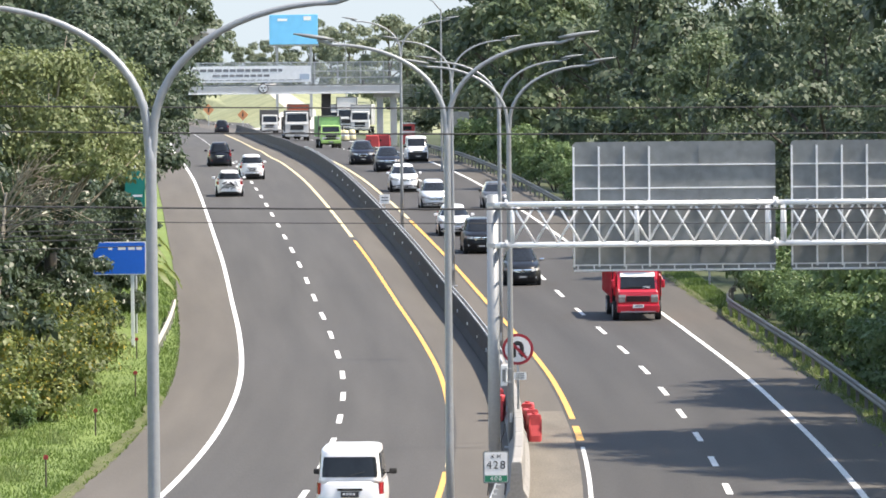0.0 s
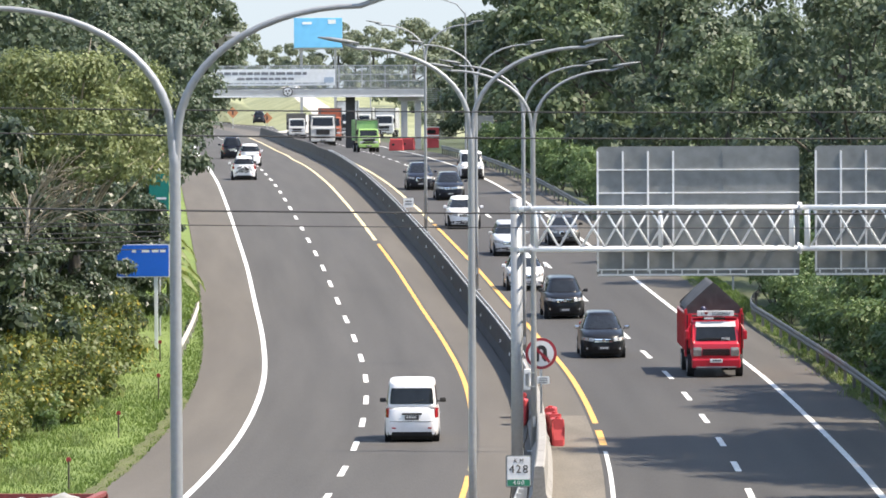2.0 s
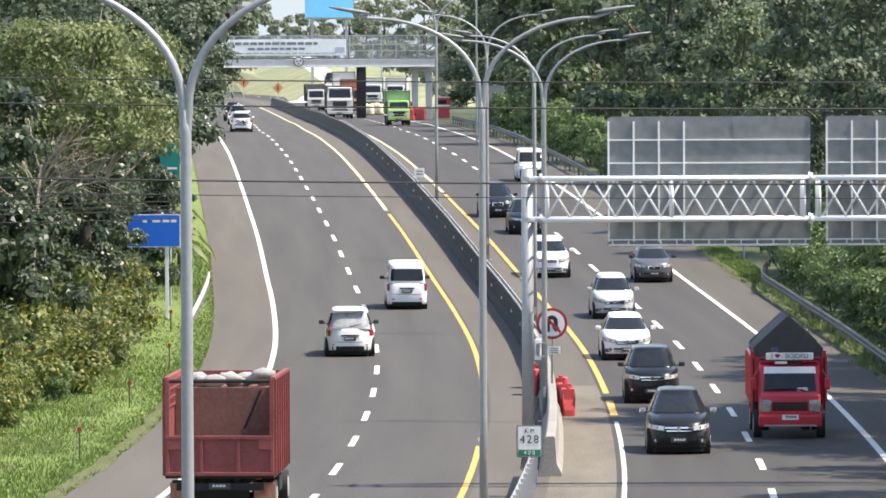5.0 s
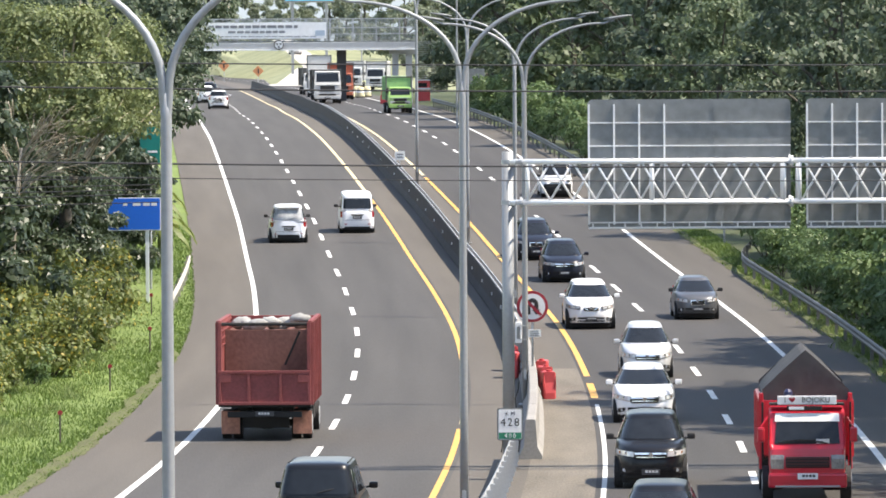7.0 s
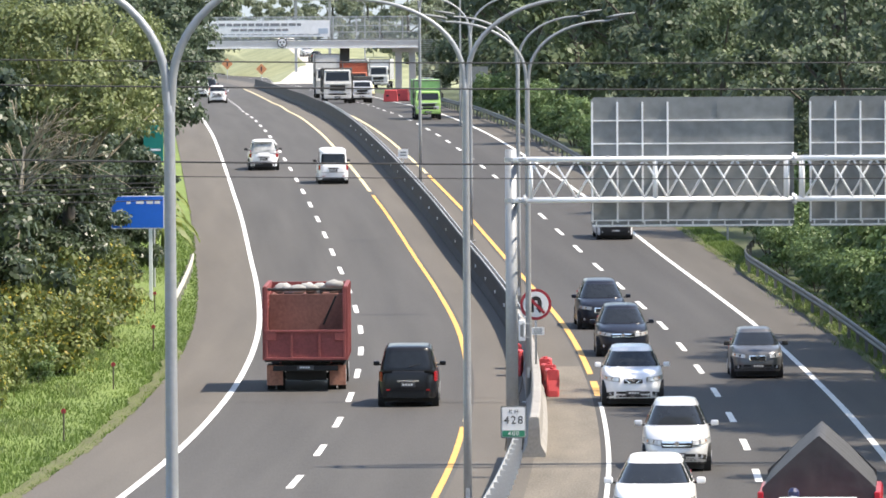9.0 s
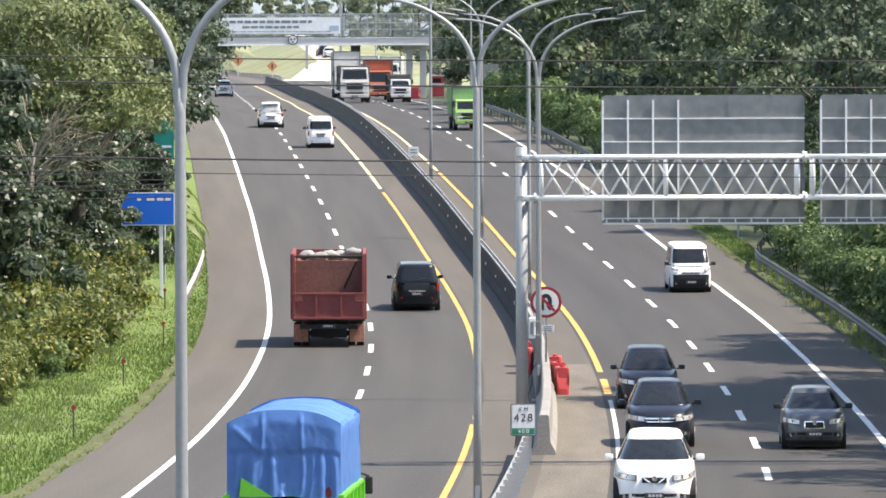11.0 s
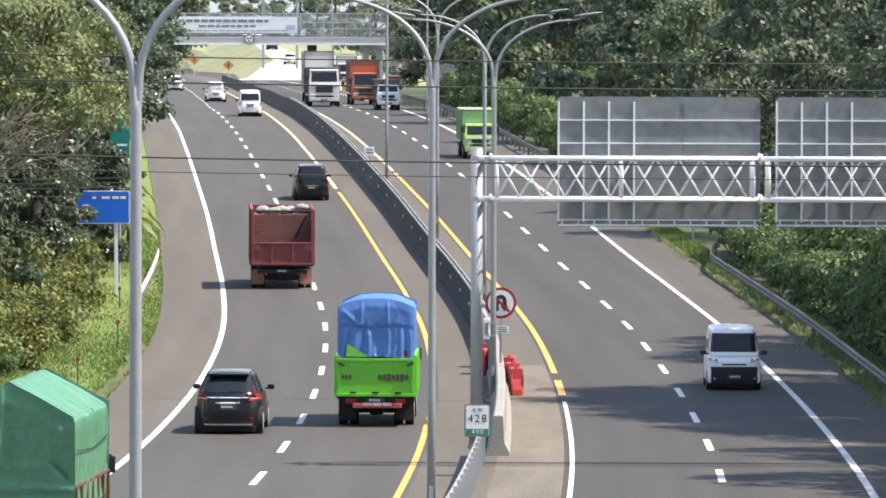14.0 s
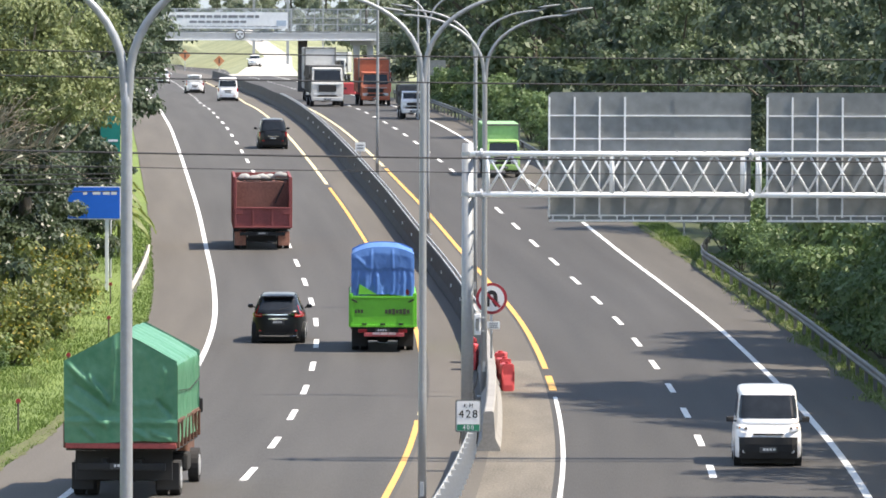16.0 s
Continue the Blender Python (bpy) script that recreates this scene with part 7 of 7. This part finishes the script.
PATHS = {
    "van": (1, [(0, 1.72, 150.9), (2, 1.69, 191.4), (4, 1.66, 232.5), (6, 1.72, 274.8), (8, 1.83, 318.1), (10, 1.89, 362.1), (12, 1.89, 406.6), (14, 2.06, 451.8), (16, 2.38, 498.5)]),
    "mpv": (1, [(0, 1.5, 61.0), (2, 1.2, 126.2), (2.5, 0.98, 142.5), (3, 0.7, 158.8), (3.5, 0.26, 175.0), (4, -0.33, 191.3), (5.2, -1.1, 230.0), (6.5, -1.56, 272.3), (8, -1.68, 323.0), (9, -1.55, 356.8), (11.5, 0.0, 440.5), (14, 0.92, 522.0), (16, 0.5, 566.6)]),
    "deco": (1, [(0, -1.93, 384.7), (2, -1.82, 422.6), (4, -1.64, 460.6), (6, -1.46, 498.4), (8, -1.36, 536.1), (10, -1.42, 573.7), (12, -1.51, 611.5), (14, -1.53, 649.5), (16, -1.54, 687.4)]),
    "hatch": (1, [(0, 0.15, 416.7), (2, -0.58, 461.7), (4, -1.07, 506.9), (6, -1.56, 551.8), (8, -2.33, 596.5), (10, -2.35, 641.0), (12, -2.35, 685.4), (14, -2.35, 729.9), (16, -2.35, 774.3)]),
    "dsuv": (1, [(0, -1.23, 451.3), (2, -1.17, 496.2), (4, -1.33, 542.0), (6, -1.33, 588.7), (8, -1.32, 635.0), (10, -1.32, 680.5), (12, -1.32, 725.7), (14, -1.32, 770.9), (16, -1.32, 816.2)]),
    "dump": (1, [(0, -1.9, 84.5), (2, -1.9, 108.8), (4, -1.76, 133.2), (6.5, -1.63, 164.0), (8, -1.47, 182.0), (9, -1.43, 194.0), (11.5, -1.46, 223.3), (14, -1.32, 253.8), (16, -1.25, 277.8)]),
    "oldsuv": (1, [(0, 1.84, -61.9), (2, 1.84, -7.0), (4, 1.83, 47.8), (6, 1.84, 102.4), (8, 1.84, 157.0), (10, 1.85, 211.5), (12, 1.92, 265.8), (14, 1.84, 320.2), (16, 1.96, 375.1)]),
    "lime": (1, [(0, 2.07, -76.0), (2, 2.07, -53.4), (4, 2.07, -15.5), (6, 2.07, 22.4), (8, 2.08, 60.2), (10, 2.09, 98.1), (12, 2.08, 136.0), (14, 2.16, 173.9), (16, 2.27, 211.8)]),
    "crv": (1, [(0, -1.73, -75.7), (2, -1.73, -75.7), (4, -1.73, -61.9), (6, -1.73, -15.6), (8, -1.74, 30.7), (10, -1.75, 76.9), (12, -1.74, 123.1), (14, -1.73, 169.4), (16, -1.29, 215.8)]),
    "tarp": (1, [(0, -2.8, -21.2), (2, -2.8, -0.7), (4, -2.8, 19.9), (6, -2.8, 40.4), (8, -2.8, 61.0), (10, -2.8, 81.5), (12, -2.8, 102.1), (14, -2.72, 122.6), (16, -2.28, 143.2)]),
    "redtruck": (-1, [(0, 13.11, 263.5), (2, 12.79, 229.4), (4, 12.46, 195.0), (6, 12.19, 160.9), (8, 12.16, 126.8), (10, 12.16, 92.8), (12, 12.19, 59.1), (14, 12.24, 25.4), (16, 12.24, -8.5)]),
    "mpvdark": (-1, [(0, 9.82, 288.1), (2, 9.32, 240.7), (4, 9.04, 193.3), (6, 9.02, 146.0), (8, 9.02, 98.7), (10, 9.04, 51.4), (12, 9.06, 4.2), (14, 9.06, -43.1), (16, 9.06, -72.9)]),
    "suvdark": (-1, [(0, 9.37, 314.5), (2, 9.33, 267.1), (4, 8.97, 219.6), (6, 8.69, 172.0), (8, 8.56, 124.2), (10, 8.56, 76.2), (12, 8.56, 28.2), (14, 8.56, -19.5), (16, 8.56, -67.2)]),
    "sedan": (-1, [(0, 9.06, 331.9), (2, 8.86, 287.5), (4, 8.81, 242.8), (6, 8.78, 198.5), (8, 8.68, 154.3), (10, 8.67, 110.2), (12, 8.68, 66.2), (14, 8.72, 22.2), (16, 8.76, -21.7)]),
    "silver": (-1, [(0, 9.58, 362.2), (2, 9.74, 316.0), (4, 9.75, 269.8), (6, 9.55, 223.4), (8, 9.27, 176.8), (10, 9.11, 130.2), (12, 9.09, 83.6), (14, 9.07, 37.1), (16, 9.03, -9.4)]),
    "xtrail": (-1, [(0, 9.09, 389.8), (2, 8.91, 344.0), (4, 8.77, 298.0), (6, 8.67, 252.2), (8, 8.48, 206.6), (10, 8.41, 161.1), (12, 8.41, 115.7), (14, 8.41, 70.0), (16, 8.42, 23.9)]),
    "darkone": (-1, [(0, 10.04, 431.9), (2, 10.08, 382.4), (4, 9.8, 333.2), (6, 9.42, 284.3), (8, 9.05, 235.6), (10, 8.72, 187.1), (12, 8.52, 138.9), (14, 8.52, 90.7), (16, 8.54, 42.6)]),
    "darktwo": (-1, [(0, 9.18, 452.3), (2, 9.06, 400.2), (4, 9.03, 349.3), (6, 9.02, 299.7), (8, 8.9, 251.5), (10, 8.68, 204.5), (12, 8.43, 158.8), (14, 8.31, 113.9), (16, 8.26, 68.8)]),
    "wvan": (-1, [(0, 13.54, 460.1), (2, 13.57, 421.9), (4, 13.34, 383.8), (6, 13.32, 345.8), (8, 13.3, 307.6), (10, 13.22, 269.1), (12, 13.07, 230.6), (14, 12.83, 192.2), (16, 12.54, 153.8)]),
    "grey": (-1, [(0, 13.17, 362.3), (2, 13.17, 325.8), (4, 13.11, 289.3), (6, 12.9, 252.9), (8, 12.79, 216.4), (10, 12.66, 180.0), (12, 12.48, 143.5), (14, 12.47, 107.0), (16, 12.47, 70.5)]),
    "green": (-1, [(0, 10.13, 553.4), (2, 11.08, 545.8), (4, 11.6, 527.1), (6, 11.93, 500.4), (8, 12.59, 468.5), (10, 12.35, 434.3), (12, 12.94, 400.5), (14, 13.36, 368.9), (16, 13.4, 340.3)]),
    "white12": (-1, [(0, 9.43, 640.0), (2, 9.06, 619.4), (4, 8.94, 598.5), (6, 8.8, 577.4), (8, 9.04, 556.5), (10, 8.95, 536.2), (12, 8.95, 516.0), (14, 9.13, 495.5), (16, 9.23, 474.8)]),
    "orange": (-1, [(0, 11.6, 712.7), (2, 11.6, 683.5), (4, 11.59, 654.4), (6, 11.58, 625.3), (8, 11.52, 596.1), (10, 11.82, 566.6), (12, 12.1, 537.3), (14, 12.82, 508.2), (16, 13.1, 479.2)]),
    "mini": (-1, [(0, 9.32, 659.1), (2, 9.32, 636.1), (4, 9.32, 612.1), (6, 9.07, 587.0), (8, 10.22, 562.6), (10, 12.21, 538.8), (12, 13.11, 512.0), (14, 13.36, 477.0), (16, 13.47, 433.3)]),
    "bus": (-1, [(0, 8.86, 738.9), (2, 8.78, 721.2), (4, 8.86, 703.5), (6, 9.34, 685.8), (8, 11.2, 668.0), (10, 12.5, 650.0), (12, 12.7, 633.0), (14, 13.1, 615.0), (16, 13.7, 597.0)]),
    "tall": (-1, [(0, 18.9, 760.0), (2, 15.3, 738.0), (4, 13.2, 704.0), (6, 10.9, 664.0), (8, 9.9, 624.0), (10, 9.7, 590.0), (12, 9.7, 560.0), (14, 9.75, 530.0), (16, 9.8, 502.0)]),
}


def drive(ob, ahead, rows):
    """Keys a vehicle along the road, every half second: seconds, offset from the lane line, y of its middle."""
    ts, offs, ys = zip(*rows)
    keys = []
    for t in np.arange(0, 16.01, 0.5):
        off, y = float(smooth(ts, offs, t)), float(smooth(ts, ys, t))
        drift = (float(smooth(ts, offs, min(16, t + 0.5))) - float(smooth(ts, offs, max(0, t - 0.5)))) / max(4.0, abs(float(smooth(ts, ys, min(16, t + 0.5))) - float(smooth(ts, ys, max(0, t - 0.5))))) * ahead
        b = bend(y) + max(-0.05, min(0.05, drift))
        slope = (float(grade(y + 2)) - float(grade(y - 2))) / 4
        rz = -math.degrees(math.atan(b)) + (0 if ahead > 0 else 180)
        keys.append((float(t), Matrix.Translation(at(y, off)) @ pose(0, 0, 0, 0, 0, rz) @ pose(0, 0, 0, math.degrees(math.atan(slope)) * ahead)))
    walk(ob, keys)


FLEET = {
    "van": minibus("minibus", "white delivery minibus driving away in the inner lane", WHITE_CAR),
    "mpv": car("car", "white family car with black mirrors driving away", WHITE_CAR, 4.45, 1.77, 1.72, rear_in=0.36, roof_in=0.25, spoiler=True, rear_low=0.14, low_black=True, mirror=BLACK, rear_glass=PALE_GLASS),
    "deco": car("car", "white estate car with dark stickers on its tailgate", WHITE_CAR, 4.2, 1.7, 1.6, deco=True),
    "hatch": car("car", "white family car driving away", WHITE_CAR, 4.3, 1.72, 1.65, low_black=True),
    "dsuv": car("car", "dark family car driving away", NAVY_CAR, 4.5, 1.76, 1.75, chrome_strip=True),
    "dump": dump_truck(),
    "oldsuv": car("car", "black off-road car with upright tail driving away", BLACK_CAR, 4.6, 1.78, 1.8, lamps="slim", belt=1.06, tail=1.06, nose=0.85, rear_in=0.26, roof_in=0.21, chrome_strip=True, rack=True, wheel_r=0.35, ride=0.27, low_black=True, cab_square=8.0, square=6.0),
    "lime": lime_truck(),
    "crv": car("car", "black crossover car with slim red tail lights", BLACK_CAR, long=4.55, wide=1.84, high=1.68, lamps="ell", roof_in=0.28, belt=1.06, tail=1.06, nose=0.85, rear_in=0.52, rear_low=0.22, rear_high=0.82, plate_z=0.74, wheel_r=0.34, rack=True, spoiler=True, chrome_strip=True, low_black=True),
    "tarp": green_tarp_truck(),
    "redtruck": red_truck(),
    "mpvdark": car("car", "black family car with chrome grille bar approaching", BLACK_CAR, 4.4, 1.72, 1.7, mirror=CHROME, screen=0.95, belt=1.06, nose=0.8),
    "suvdark": car("car", "black off-road car with chrome grille approaching", BLACK_CAR, 4.4, 1.72, 1.72, nose=0.9, belt=1.1, wheel_r=0.34, ride=0.26, screen=0.72, mirror=BLACK, roof_in=0.27, hood_long=1.0),
    "sedan": car("car", "white saloon car with chrome grille approaching", WHITE_CAR, 4.3, 1.76, 1.58, belt=1.02, nose=0.78, hood_long=1.1, screen=0.95, rear_in=0.5, rear_low=0.3, low_black=True),
    "silver": car("car", "silver family car approaching", SILVER_CAR, 4.2, 1.68, 1.7, screen=0.9, belt=1.06, nose=0.8),
    "xtrail": car("car", "white crossover car with dark grille approaching", WHITE_CAR, 4.6, 1.82, 1.7, nose=0.88, belt=1.1, wheel_r=0.35, grille="vee", screen=0.9, hood_long=1.12),
    "darkone": car("car", "dark blue-black crossover car approaching", NAVY_CAR, 4.4, 1.78, 1.68, nose=0.84, belt=1.06, screen=0.9),
    "darktwo": car("car", "dark blue-black family car approaching", NAVY_CAR, 4.5, 1.78, 1.72, nose=0.86, belt=1.08, screen=0.9, grille="oval"),
    "wvan": minibus("minibus", "white delivery minibus with black bumper approaching", WHITE_CAR),
    "grey": car("car", "grey metallic hatchback with oval grille approaching", GREY_CAR, 3.8, 1.66, 1.54, belt=1.0, nose=0.8, roof_in=0.3, hood_long=0.95, grille="oval", mirror=BLACK),
    "green": box_truck("cargo_truck", "pale lime green truck with a box body", PALE_GREEN, FADED_GREEN, 6.2, 2.0, 2.05, 2.85),
    "white12": box_truck("cargo_truck", "dirty white truck with a dark load frame", DIRTY_WHITE, GREY_LOAD, 8.0, 2.6, 2.95, 3.1),
    "orange": box_truck("cargo_truck", "orange truck with orange load box", ORANGE_PAINT, ORANGE_PAINT, 8.0, 2.4, 2.6, 3.6),
    "bus": box_truck("cargo_truck", "white light truck with a dark load frame far off", DIRTY_WHITE, GREY_LOAD, 7.0, 2.1, 2.3, 2.9),
    "tall": box_truck("cargo_truck", "white truck with a very tall box far off", DIRTY_WHITE, DIRTY_WHITE, 9.0, 2.5, 2.9, 4.3),
    "mini": box_truck("cargo_truck", "small silver truck with a dark load frame", SILVER_CAR, GREY_LOAD, 5.0, 1.9, 1.95, 2.35),
}


parked = box_truck("parked_truck", "parked white truck with dark windscreen beyond the bridge", DIRTY_WHITE, DIRTY_WHITE, 8.0, 2.4, 2.6, 3.4)
parked.matrix_world = pose(-7.3, 735, 5.1, 0, 0, 176)
copy_thing(parked, pose(-10.4, 760, 5.1, 0, 0, 178))


FAR_DARK = car("car", "dark car far off on the pale slope road", NAVY_CAR, 4.4, 1.76, 1.66)
FAR_WHITE = car("car", "white car far off on the pale slope road", WHITE_CAR, 4.4, 1.76, 1.66)


def motions():
    walk(FAR_DARK, [(0, pose(-24.5, 752, 5.1, 0, 0, 2)), (2, pose(-26.8, 880, 6.1, 0, 0, 2)), (3.3, pose(-23.5, 948, 6.95, 0, 0, -8)), (6, pose(-19.5, 965, 7.2, 0, 0, 10)), (16, pose(-24.4, 1060, 9.45, 0, 0, 3))])
    walk(FAR_WHITE, [(0, pose(-29, 1150, 11.45, 0, 0, 175)), (10, pose(-21.0, 1000, 8.0, 0, 0, 190)), (13.5, pose(-17.9, 948, 6.95, 0, 0, 178)), (16, pose(-20.6, 878, 6.05, 0, 0, 178))])
    for name, ob in FLEET.items():
        ahead, rows = PATHS[name]
        drive(ob, ahead, rows)


motions()
